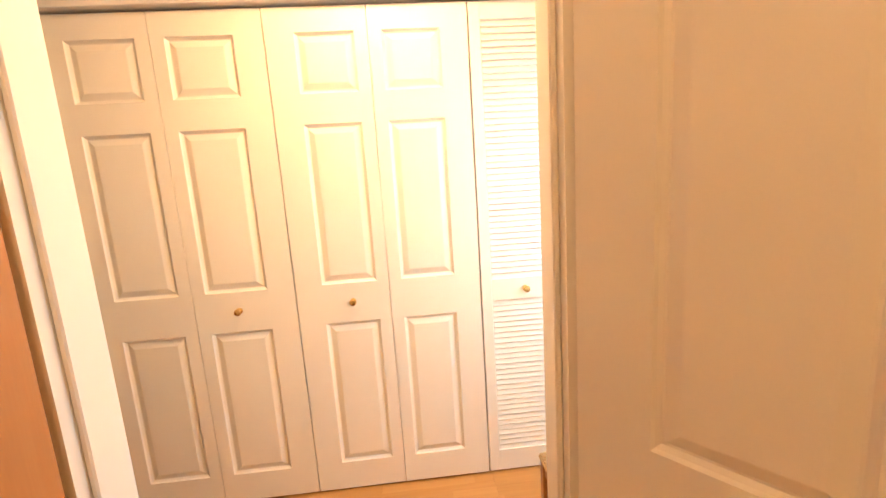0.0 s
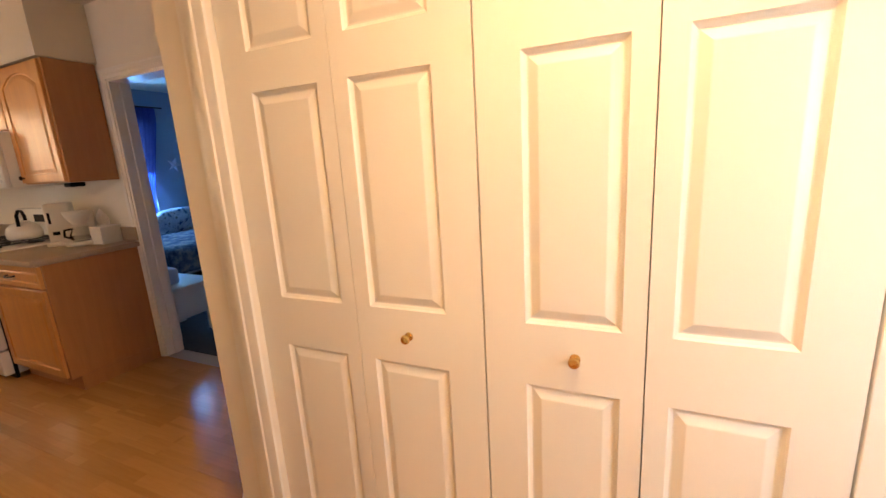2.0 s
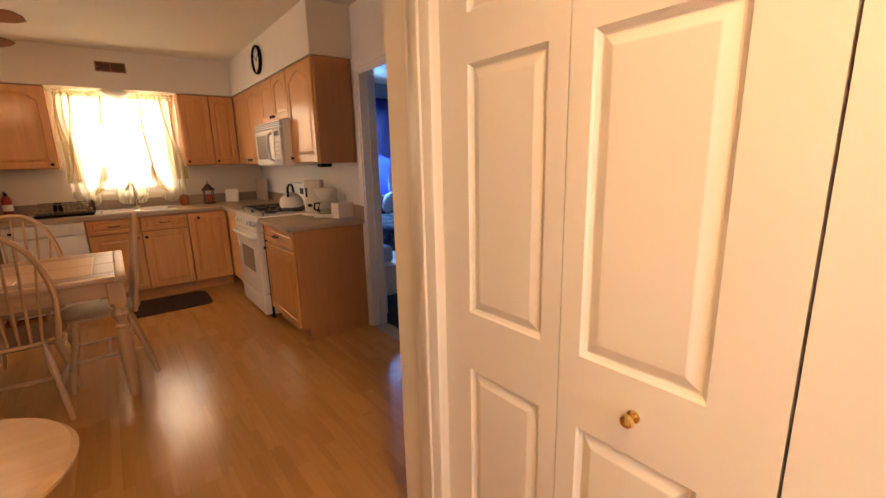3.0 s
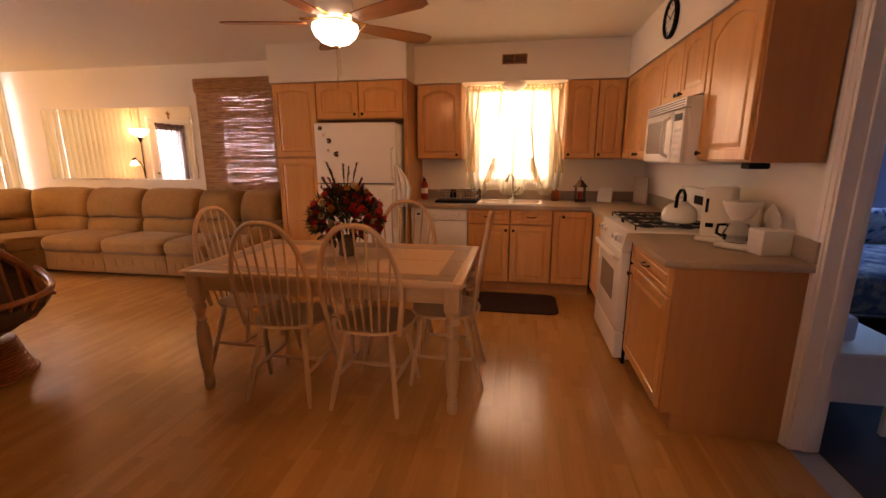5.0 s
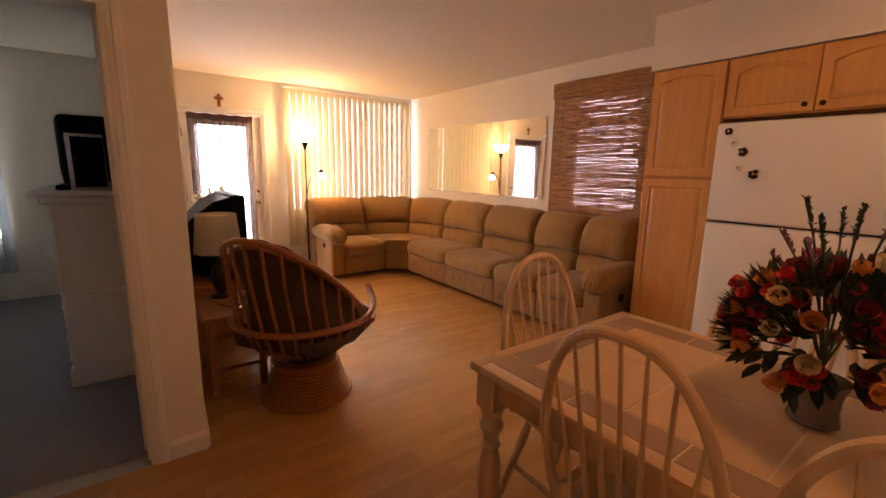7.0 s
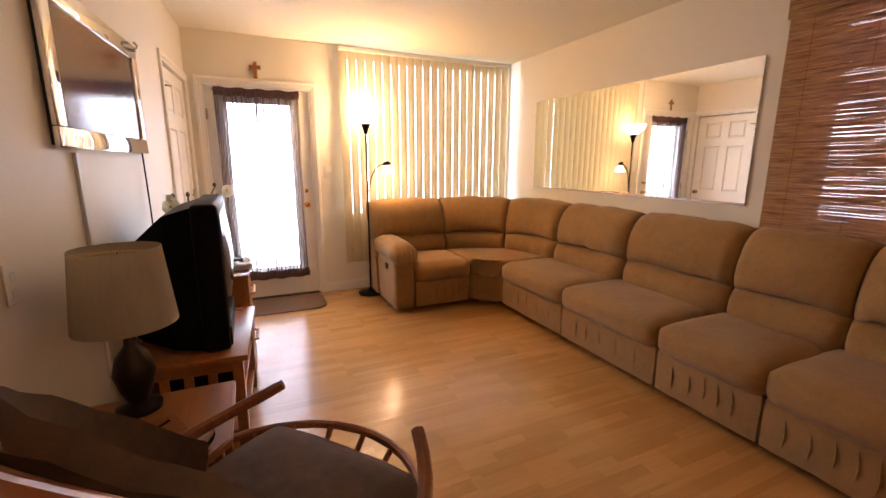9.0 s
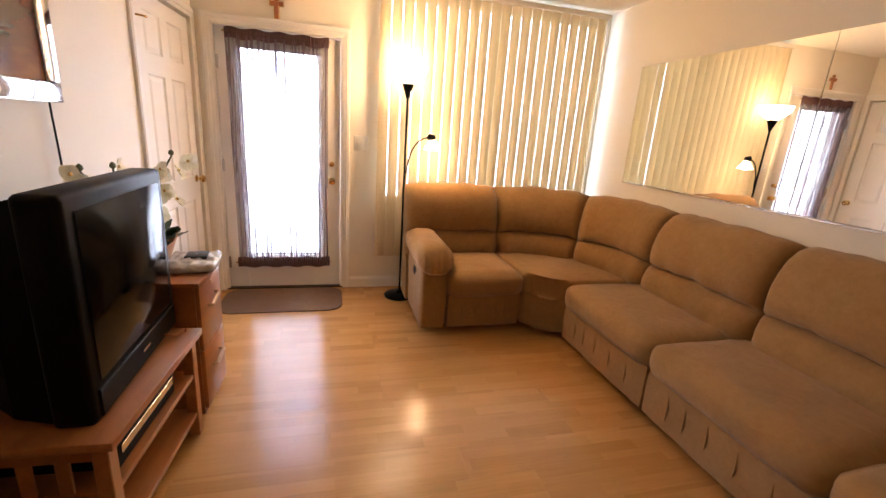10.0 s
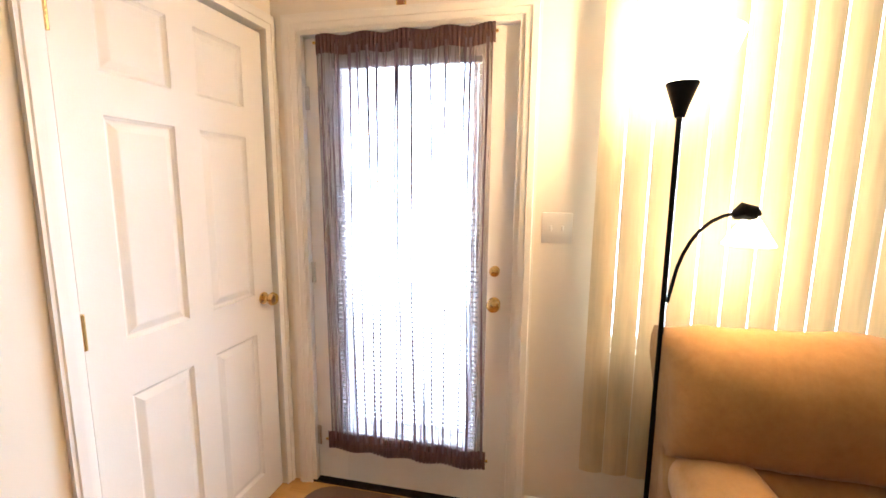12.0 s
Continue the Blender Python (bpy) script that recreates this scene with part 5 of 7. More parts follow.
def entry_door():
    """Glazed front door in its frame, closed."""
    ob = thing("entry_door", "white glazed entry door with a voile curtain, closed", "door", pose(-2.535, -5.605, 0.015, 0, 0, 180))
    w, h = 0.90, 2.022
    for a in ((0, 0, 0.155, h), (w - 0.155, 0, w, h), (0.155, 0, w - 0.155, 0.265), (0.155, h - 0.105, w - 0.155, h)):
        part("stile" if a[1] == 0 and a[3] == h else "rail", box(bm_new(), a[0], 0, a[1], a[2], 0.044, a[3], 0.002), DOOR_PAINT, ob)
    b = bm_new()
    for z in (0.265, h - 0.125):
        box(b, 0.155, -0.008, z, w - 0.155, 0.0, z + 0.02, 0.003)
    for x in (0.155, w - 0.175):
        box(b, x, -0.008, 0.285, x + 0.02, 0.0, h - 0.125, 0.003)
    part("glazing_bead", b, DOOR_PAINT, ob)
    pane = part("pane", box(bm_new(), 0.156, 0.018, 0.266, w - 0.156, 0.024, h - 0.106), GLASS, ob)
    pane.visible_shadow = False
    for z in (0.22, 1.02, 1.78):
        hinge = part("hinge", lathe(bm_new(), [(0.007, z - 0.05), (0.007, z + 0.05)], 10, (-0.012, -0.006, 0)), CHROME, ob)
        part("hinge_leaf", box(bm_new(), -0.012, -0.004, z - 0.048, 0.018, -0.0005, z + 0.048), CHROME, hinge)
    for z, s in ((0.93, 2.0), (1.07, 1.5)):
        k = knob(ob, w - 0.07, z, 0, BRASS, s, "knob" if s > 1.9 else "deadbolt")
    part("door_sweep", box(bm_new(), 0.002, -0.004, -0.012, w - 0.002, 0.04, 0.001), BRONZE, ob)
    part("threshold", box(bm_new(), -0.02, -0.03, -0.014, w + 0.02, 0.10, -0.004), BRONZE, ob)
    mini = thing("mini_blind", "white slatted mini blind inside the door glass", "blind", pose(-2.535, -5.605, 0.015, 0, 0, 180))
    part("head_rail", box(bm_new(), 0.135, -0.030, 1.885, w - 0.135, -0.009, 1.91, 0.003), WHITE_PLASTIC, mini)
    slat = finish("slat", box(bm_new(), 0.137, -0.009, -0.0003, w - 0.137, 0.009, 0.0003), MINI_SLAT)
    for k in range(74):
        piece("slat", slat, pose(0, -0.020, 0.285 + k * 0.0216, 8), mini)
    part("bottom_rail", box(bm_new(), 0.137, -0.028, 0.255, w - 0.137, -0.010, 0.271, 0.003), WHITE_PLASTIC, mini)
    for x in (0.24, w - 0.24):
        part("ladder_cord", tube(bm_new(), [(x, -0.031, 0.27), (x, -0.031, 1.885)], 0.0009, 5), WHITE_PLASTIC, mini)
    cur = thing("door_curtain", "mauve voile curtain gathered on rods over the door glass", "curtain", pose(-2.612, -5.566, 0.0, 0, 0, 180))
    for z in (0.245, 2.005):
        part("rod", tube(bm_new(), [(-0.015, 0, z), (0.745, 0, z)], 0.006, 8), BRASS, cur)
    rnd = random.Random(8)
    gather = [(rnd.uniform(0.05, 0.95), rnd.uniform(0.015, 0.03), rnd.uniform(0.5, 1.0)) for _ in range(11)]

    def drape(p):
        # bunches run a little together, more so towards the hem, and the cloth is drawn in below
        u = p.x / 0.73
        shift = sum(-k * (u - c) * math.exp(-((u - c) / (2.2 * sg)) ** 2) for c, sg, k in gather)
        t = 1 - p.z / 1.74
        x = 0.73 * (u + 0.35 * shift)
        return Vector((x + 0.02 * t * (0.5 - u), p.y - 0.002, p.z + 0.255))

    part("cloth", ripple(0.73, 1.74, 34, 0.012, 24, drape, 11), VOILE, cur, smooth=70)
    for k in range(15):
        x, lean, wide = 0.035 + 0.66 * (k + rnd.uniform(-0.3, 0.3)) / 14, rnd.uniform(-0.015, 0.015), rnd.uniform(0.004, 0.010)
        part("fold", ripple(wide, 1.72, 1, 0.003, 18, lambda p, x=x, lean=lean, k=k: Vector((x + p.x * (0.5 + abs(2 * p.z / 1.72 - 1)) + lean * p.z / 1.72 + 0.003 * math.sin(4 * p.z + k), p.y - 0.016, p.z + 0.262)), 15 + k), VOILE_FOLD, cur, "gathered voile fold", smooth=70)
    for z, h in ((0.205, 0.085), (1.955, 0.075)):
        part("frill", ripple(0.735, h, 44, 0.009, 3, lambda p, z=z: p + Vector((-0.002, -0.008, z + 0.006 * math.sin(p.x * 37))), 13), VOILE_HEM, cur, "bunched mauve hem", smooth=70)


entry_door()


def side_door():
    m = TVW @ pose(0.012, -2.945, 0.012, 0, 0, -90)
    ob = thing("closet_door", "white six-panel closet door with brass hinges, closed", "door", m)
    part("door_leaf", moulded(bm_new(), 0.78, 2.03, 0.035, six_panel(0.78, 2.03, 2)), DOOR_PAINT, ob, smooth=None)
    for z in (0.22, 1.02, 1.83):
        hinge = part("hinge", lathe(bm_new(), [(0.007, z - 0.05), (0.007, z + 0.05)], 10, (-0.004, -0.008, 0)), BRASS, ob)
    part("hinge_pin_stop", tube(bm_new(), [(0.0, -0.01, 1.885), (0.02, -0.04, 1.885), (0.045, -0.05, 1.885)], 0.006, 8), BRASS, ob)
    knob(ob, 0.715, 0.93, 0, BRASS, 2.0)
    return ob


side_door()


def panel_door(name, label, m, w=0.70):
    ob = thing(name, label, "door", m)
    part("door_leaf", moulded(bm_new(), w, 2.02, 0.035, six_panel(w, 2.02, 2)), DOOR_PAINT, ob, smooth=None)
    for z in (0.18, 1.80):
        part("hinge", lathe(bm_new(), [(0.007, z - 0.045), (0.007, z + 0.045)], 10, (-0.004, -0.006, 0)), BRASS, ob)
    knob(ob, w - 0.065, 0.93, 0, BRASS, 2.0)
    return ob


# the first room's door, swung wide open beside the camera
panel_door("room_door", "white six-panel door standing wide open", pose(0.722, 0.645, 0.012, 0, 0, -53), 0.78)
# the bunk room's door, open against the wall
panel_door("bunk_room_door", "white six-panel door standing open", pose(-1.965, -1.93, 0.012, 0, 0, -91), 0.74)

# ---------------------------------------------------------------- mirror, fan and lamps
mirror = thing("wall_mirror", "large frameless wall mirror in two panes above the sofa", "mirror", pose(-5.757, -5.03, 1.113, 0, 0, 90))
for a, b2 in ((0.0, 1.40), (1.402, 2.27)):
    part("mirror_pane", box(bm_new(), a, -0.012, 0, b2, 0, 0.897, 0.002), MIRROR, mirror)
part("channel", box(bm_new(), 0, -0.016, -0.012, 2.27, 0, -0.001, 0.002), CHROME, mirror)


def ceiling_fan():
    ob = thing("ceiling_fan", "five-blade wooden ceiling fan with a lit glass bowl", "ceiling fan", pose(-3.35, 0.23, 0))
    part("canopy", lathe(bm_new(), [(0.07, CEIL - 0.001), (0.068, CEIL - 0.03), (0.03, CEIL - 0.06), (0.015, CEIL - 0.065)], 24), WHITE_ENAMEL, ob)
    part("rod", lathe(bm_new(), [(0.013, CEIL - 0.06), (0.013, 2.27)], 12), WHITE_ENAMEL, ob)
    part("motor", lathe(bm_new(), [(0.03, 2.29), (0.08, 2.275), (0.105, 2.25), (0.11, 2.20), (0.095, 2.165), (0.06, 2.15)], 28), WHITE_ENAMEL, ob)
    for k in range(5):
        a = 64 + 72 * k
        arm = part("blade_iron", box(bm_new(), 0.08, -0.018, 2.158, 0.20, 0.018, 2.165, 0.002), BRASS, ob)
        arm.matrix_basis = pose(0, 0, 0, 0, 0, a)
        b = bm_new()
        pts = [(0.17, -0.045), (0.30, -0.06), (0.58, -0.068), (0.635, -0.05), (0.65, 0.0), (0.635, 0.05), (0.58, 0.068), (0.30, 0.06), (0.17, 0.045)]
        lo = [b.verts.new((x, y, 2.166 - 0.18 * y - 0.0)) for x, y in pts]
        hi = [b.verts.new((x, y, 2.172 - 0.18 * y)) for x, y in pts]
        for i in range(len(pts)):
            j = (i + 1) % len(pts)
            b.faces.new((lo[i], lo[j], hi[j], hi[i]))
        b.faces.new(lo)
        b.faces.new(hi)
        blade = part("blade", b, BLADE, ob)
        blade.matrix_basis = pose(0, 0, -0.03, 0, 0, a)
    part("light_fitter", lathe(bm_new(), [(0.05, 2.155), (0.075, 2.14), (0.075, 2.128), (0.05, 2.125)], 24), BRASS, ob)
    bowl = part("bowl", lathe(bm_new(), [(0.055, 2.135), (0.128, 2.125), (0.132, 2.105), (0.118, 2.07), (0.08, 2.035), (0.03, 2.018), (0.012, 2.016)], 28), FROSTED, ob, "lit frosted glass bowl")
    bowl.visible_shadow = False
    part("finial", lathe(bm_new(), [(0.016, 2.018), (0.014, 2.006), (0.004, 2.0)], 12), BRASS, ob)
    for x, z in ((0.02, 1.78), (-0.025, 1.86)):
        part("pull_chain", tube(bm_new(), [(x, 0.01, 2.02), (x, 0.01, z)], 0.0022, 5), BRASS, ob)


ceiling_fan()


def torchiere():
    ob = thing("floor_lamp", "black torchiere floor lamp with a lit reading arm", "floor lamp", pose(-3.935, -5.335, 0))
    part("base", lathe(bm_new(), [(0.125, 0), (0.13, 0.012), (0.11, 0.025), (0.03, 0.035), (0.02, 0.05)], 28), BLACK_PLASTIC, ob)
    part("pole", tube(bm_new(), [(0, 0, 0.03), (0, 0, 0.6), (0, 0, 1.2), (0, 0, 1.66)], 0.0085, 10), BLACK_PLASTIC, ob)
    part("shade", lathe(bm_new(), [(0.014, 1.64), (0.022, 1.67), (0.051, 1.752), (0.047, 1.752), (0.016, 1.68)], 24), BLACK_PLASTIC, ob, "dark metal cone shade")
    bowl = part("glass_bowl", lathe(bm_new(), [(0.05, 1.742), (0.13, 1.815), (0.15, 1.87), (0.145, 1.87), (0.12, 1.815), (0.04, 1.745)], 28), LIT_SHADE, ob, "lit white glass bowl")
    bowl.visible_shadow = False
    pts = [(0.004, 0, 1.065), (-0.012, 0, 1.062)] + [(-0.018 - 0.16 * t ** 1.9, 0.02 * t, 1.07 + 0.285 * math.sin(t * 1.5)) for t in [k / 8 for k in range(1, 9)]]
    arm = part("reading_arm", tube(bm_new(), pts, 0.0058, 8), BLACK_PLASTIC, ob)
    part("reading_head", tube(bm_new(), [(-0.165, 0.018, 1.345), (-0.19, 0.021, 1.362), (-0.215, 0.023, 1.352), (-0.222, 0.024, 1.342)], [0.012, 0.027, 0.029, 0.022], 12), BLACK_PLASTIC, arm)
    sh = part("reading_shade", lathe(bm_new(), [(0.025, 1.335), (0.07, 1.26), (0.068, 1.26), (0.02, 1.33)], 20, (-0.215, 0.023, 0)), LIT_SHADE, arm, "lit white reading shade")
    sh.visible_shadow = False


torchiere()

hall_light = thing("ceiling_light", "flush round ceiling light, lit, in the hall", "ceiling light", pose(0.42, 1.22, 0))
part("plate", lathe(bm_new(), [(0.15, CEIL - 0.001), (0.15, CEIL - 0.02)], 28), WHITE_ENAMEL, hall_light)
dome = part("dome", lathe(bm_new(), [(0.14, CEIL - 0.02), (0.135, CEIL - 0.05), (0.09, CEIL - 0.085), (0.02, CEIL - 0.095)], 28), FROSTED, hall_light, "lit frosted dome")
dome.visible_shadow = False

# ---------------------------------------------------------------- outside the windows
SKY_CARD = glowing("bright_overcast", (0.90, 0.96, 1.0), 3.4)
structure("backdrop_west", box(bm_new(), -9.0, -9, -0.1, -8.95, 9, 6), SKY_CARD, "bright overcast sky outside", "backdrop")
structure("backdrop_south", box(bm_new(), -9, -9.0, -0.1, 6, -8.95, 6), SKY_CARD, "bright overcast sky outside", "backdrop")

# ---------------------------------------------------------------- television corner
SIDE = TVW @ pose(-0.03, -1.33, 0, 0, 0, 180)  # local y runs along the wall away from the pillar, x out into the room


def tv_stand():
    ob = thing("television_stand", "honey pine television stand with slatted ends and shelves", "tv stand", SIDE)
    d, l = 0.47, 0.68
    part("top", box(bm_new(), 0, -0.02, 0.475, d + 0.02, l + 0.02, 0.505, 0.005, 2), PINE, ob)
    for x in (0.02, d - 0.05):
        for y in (0.0, l - 0.045):
            part("post", box(bm_new(), x, y, 0, x + 0.045, y + 0.045, 0.475, 0.003), PINE, ob)
    for z in (0.10, 0.29):
        part("shelf", box(bm_new(), 0.03, 0.01, z, d - 0.01, l - 0.01, z + 0.02, 0.003), PINE, ob)
    for y in (0.012, l - 0.03):
        for z in (0.06, 0.42):
            part("end_rail", box(bm_new(), 0.06, y, z, d - 0.05, y + 0.018, z + 0.05, 0.002), PINE, ob)
        for k in range(3):
            x = 0.125 + k * 0.095
            part("slat", box(bm_new(), x, y + 0.003, 0.11, x + 0.038, y + 0.014, 0.42, 0.002), PINE, ob)
    box_ob = thing("video_recorder", "black video recorder with a silver front on the shelf", "video recorder", SIDE @ pose(0.10, 0.10, 0.311))
    part("case", box(bm_new(), 0, 0, 0, 0.33, 0.42, 0.085, 0.004), BLACK_PLASTIC, box_ob)
    part("front_strip", box(bm_new(), 0.33, 0.02, 0.045, 0.336, 0.40, 0.075, 0.002), CHROME, box_ob)


tv_stand()


def tube_television():
    ob = thing("television", "large black tube television on the stand, switched off", "television", SIDE @ pose(0, 0.03, 0.506, 0, 0, 4))
    w, h, f = 0.70, 0.68, 0.42
    part("bezel", box(bm_new(), f - 0.11, -0.01, 0.0, f, w - 0.01, h, 0.02, 3), BLACK_PLASTIC, ob)
    b = bm_new()
    rings = []
    for x, ya, yb, za, zb in ((f - 0.10, 0.005, w - 0.025, 0.012, h - 0.012), (f - 0.22, 0.04, w - 0.06, 0.02, h - 0.05), (0.06, 0.14, w - 0.16, 0.05, h - 0.18), (0.03, 0.16, w - 0.18, 0.07, h - 0.22)):
        rings.append([b.verts.new(p) for p in ((x, ya, za), (x, yb, za), (x, yb, zb), (x, ya, zb))])
    for p, q in zip(rings, rings[1:]):
        for i in range(4):
            b.faces.new((p[i], p[(i + 1) % 4], q[(i + 1) % 4], q[i]))
    b.faces.new(rings[-1])
    part("housing", b, BLACK_PLASTIC, ob, smooth=None)
    b = bm_new()
    n = 12
    grid = [[b.verts.new((f + 0.004 + 0.030 * (1 - (2 * i / n - 1) ** 2) * (1 - (2 * j / n - 1) ** 2), 0.045 + (w - 0.11) * i / n, 0.125 + (h - 0.175) * j / n)) for j in range(n + 1)] for i in range(n + 1)]
    for i in range(n):
        for j in range(n):
            b.faces.new((grid[i][j], grid[i + 1][j], grid[i + 1][j + 1], grid[i][j + 1]))
    part("screen", b, SCREEN, ob, "dark bulging tube screen", smooth=60)
    part("front_panel", box(bm_new(), f - 0.002, 0.02, 0.015, f + 0.008, w - 0.04, 0.105, 0.004), BLACK_PLASTIC, ob)
    part("maker_plate", box(bm_new(), f + 0.008, w / 2 - 0.03, 0.06, f + 0.010, w / 2 + 0.03, 0.07), CHROME, ob)
    part("cable", tube(bm_new(), [(f + 0.005, 0.52, 0.03), (f + 0.04, 0.54, 0.01), (f + 0.06, 0.60, 0.012), (f + 0.05, 0.62, -0.10)], 0.004, 6), RATTAN, ob)


tube_television()


def drawer_chest():
    ob = thing("drawer_chest", "small honey pine two-drawer chest beside the television", "chest of drawers", SIDE @ pose(0.0, 0.772, 0, 0, 0, 1.5))
    d, l, h = 0.458, 0.325, 0.68
    part("body", box(bm_new(), 0, 0, 0.0, d - 0.018, l, h - 0.02, 0.002), PINE, ob)
    part("top", box(bm_new(), -0.0, -0.006, h - 0.02, d + 0.004, l + 0.006, h, 0.004, 2), PINE, ob)
    for z0, z1 in ((0.03, 0.335), (0.345, 0.654)):
        dr = part("drawer_front", box(bm_new(), d - 0.02, 0.006, z0, d, l - 0.006, z1, 0.004, 2), PINE, ob)
        zc = z0 + 0.64 * (z1 - z0)
        part("handle", tube(bm_new(), [(d, l / 2 - 0.06, zc - 0.012), (d + 0.022, l / 2 - 0.055, zc - 0.01), (d + 0.024, l / 2 + 0.055, zc + 0.012), (d, l / 2 + 0.06, zc + 0.014)], 0.009, 8), BEECH, dr, "pale wooden bar handle")
    part("lock", lathe(bm_new(), [(0.008, d), (0.008, d + 0.006)], 12, (0, l / 2, 0.628), "x"), BRASS, ob)


drawer_chest()

PETAL = sheer("orchid_petal", (0.86, 0.82, 0.68), (0.80, 0.74, 0.55), 0.0)
LEAFM = plain("dark_leaf", (0.035, 0.075, 0.02), 0.35, vary=0.4, scale=20, bump=0.1)
TERRA = plain("terracotta_dish", (0.55, 0.27, 0.13), 0.5, vary=0.15, scale=12)
STEM = plain("stem_green", (0.07, 0.09, 0.03), 0.5, vary=0.3, scale=20)


def petal(bm, m, l, w, cup=0.2, n=4, blunt=False):
    """A pointed oval leaf or petal along +y, cupped."""
    rows = []
    for j in range(n + 1):
        t = j / n
        half = w * math.sin(math.pi * min(1, 0.06 + t * 0.94)) ** 0.8 * (1 - 0.25 * t)
        if blunt:
            half = w * math.sin(math.pi * (0.06 + 0.82 * t)) ** 0.6
        z = cup * l * t * t
        rows.append([bm.verts.new(m @ Vector((x * half, l * t, z + abs(x) * half * 0.35))) for x in (-1, 0, 1)])
    for a, b in zip(rows, rows[1:]):
        for i in (0, 1):
            bm.faces.new((a[i], a[i + 1], b[i + 1], b[i]))


def orchid():
    ob = thing("orchid_plant", "white silk orchid in a boat-shaped terracotta dish", "plant", SIDE @ pose(0.19, 0.94, 0.681, 0, 0, -20))
    b = bm_new()
    rings = []
    for k, (s, z) in enumerate(((0.35, 0.0), (0.7, 0.03), (1.0, 0.115), (0.94, 0.115), (0.6, 0.05))):
        ring = []
        for i in range(20):
            a = 2 * math.pi * i / 20
            ring.append(b.verts.new((0.075 * s * math.cos(a), 0.19 * s * math.sin(a), z + 0.05 * s * abs(math.sin(a)) ** 3 * (1 if z > 0.1 else 0))))
        rings.append(ring)
    for p, q in zip(rings, rings[1:]):
        for i in range(20):
            b.faces.new((p[i], p[(i + 1) % 20], q[(i + 1) % 20], q[i]))
    b.faces.new(rings[0])
    b.faces.new(rings[-1])
    part("dish", b, TERRA, ob, "boat-shaped terracotta dish", smooth=50)
    rnd = random.Random(5)
    for k in range(18):
        b = bm_new()
        petal(b, pose(rnd.uniform(-0.03, 0.03), rnd.uniform(-0.12, 0.12), 0.10, rnd.uniform(15, 65), rnd.uniform(-20, 20), rnd.uniform(0, 360)), rnd.uniform(0.10, 0.17), 0.040, -0.15, 5, True)
        part("leaf", b, LEAFM, ob)
    for sy, lean_y, top in ((-0.10, -0.05, 0.50), (0.0, 0.04, 0.46), (0.08, 0.08, 0.54), (-0.05, -0.12, 0.42), (-0.12, -0.16, 0.50)):
        pts = [Vector((rnd.uniform(-0.01, 0.01), sy + lean_y * t * t, 0.09 + (top - 0.09) * t - 0.05 * max(0, t - 0.75))) + Vector((0.12 * max(0, t - 0.6), 0, 0)) for t in [k / 8 for k in range(9)]]
        part("stem", tube(bm_new(), pts, 0.004, 6), STEM, ob)
        for k in range(8):
            p = pts[3 + k % 6] + Vector((rnd.uniform(-0.02, 0.06), rnd.uniform(-0.07, 0.07), rnd.uniform(-0.03, 0.03)))
            b = bm_new()
            face = pose(p.x, p.y, p.z, rnd.uniform(50, 100), 0, rnd.uniform(40, 140))
            for a in range(5):
                petal(b, face @ pose(0, 0, 0, 0, 0, 72 * a + rnd.uniform(-8, 8)), 0.041 if a in (1, 4) else 0.040, 0.036 if a in (1, 4) else 0.021, 0.15, 5, True)
            bl = part("blossom", b, PETAL, ob)
            part("lip", lathe(bm_new(), [(0.002, 0), (0.008, 0.004), (0.004, 0.014)], 8, tuple(face @ Vector((0, 0, 0.002)))), BRASS, bl)
        part("bud", lathe(bm_new(), [(0.002, 0), (0.012, 0.01), (0.010, 0.022), (0.002, 0.03)], 8, tuple(pts[-1])), STEM, ob)


orchid()


def bag():
    ob = thing("plastic_bag", "clear plastic bag with folded papers lying on the chest", "bag", SIDE @ pose(0.27, 0.89, 0.682, 0, 0, 8))
    clear = plain("bag_film", (0.66, 0.63, 0.58), 0.12, vary=0.35, scale=22, grain=40, bump=0.9)
    b = puff(bm_new(), 0, 0, 0, 0.22, 0.25, 0.036, 0.014, 0.004, 22)
    for v in b.verts:
        if v.co.z > 0.01:
            v.co.z += noise.noise(v.co * 28) * 0.014 + abs(noise.noise(v.co * 60)) * 0.010
    part("film", b, clear, ob, smooth=80)
    part("folded_paper", box(bm_new(), 0.07, 0.11, 0.030, 0.17, 0.21, 0.052, 0.008, 2), BLACK_IRON, ob, "dark folded papers")


bag()


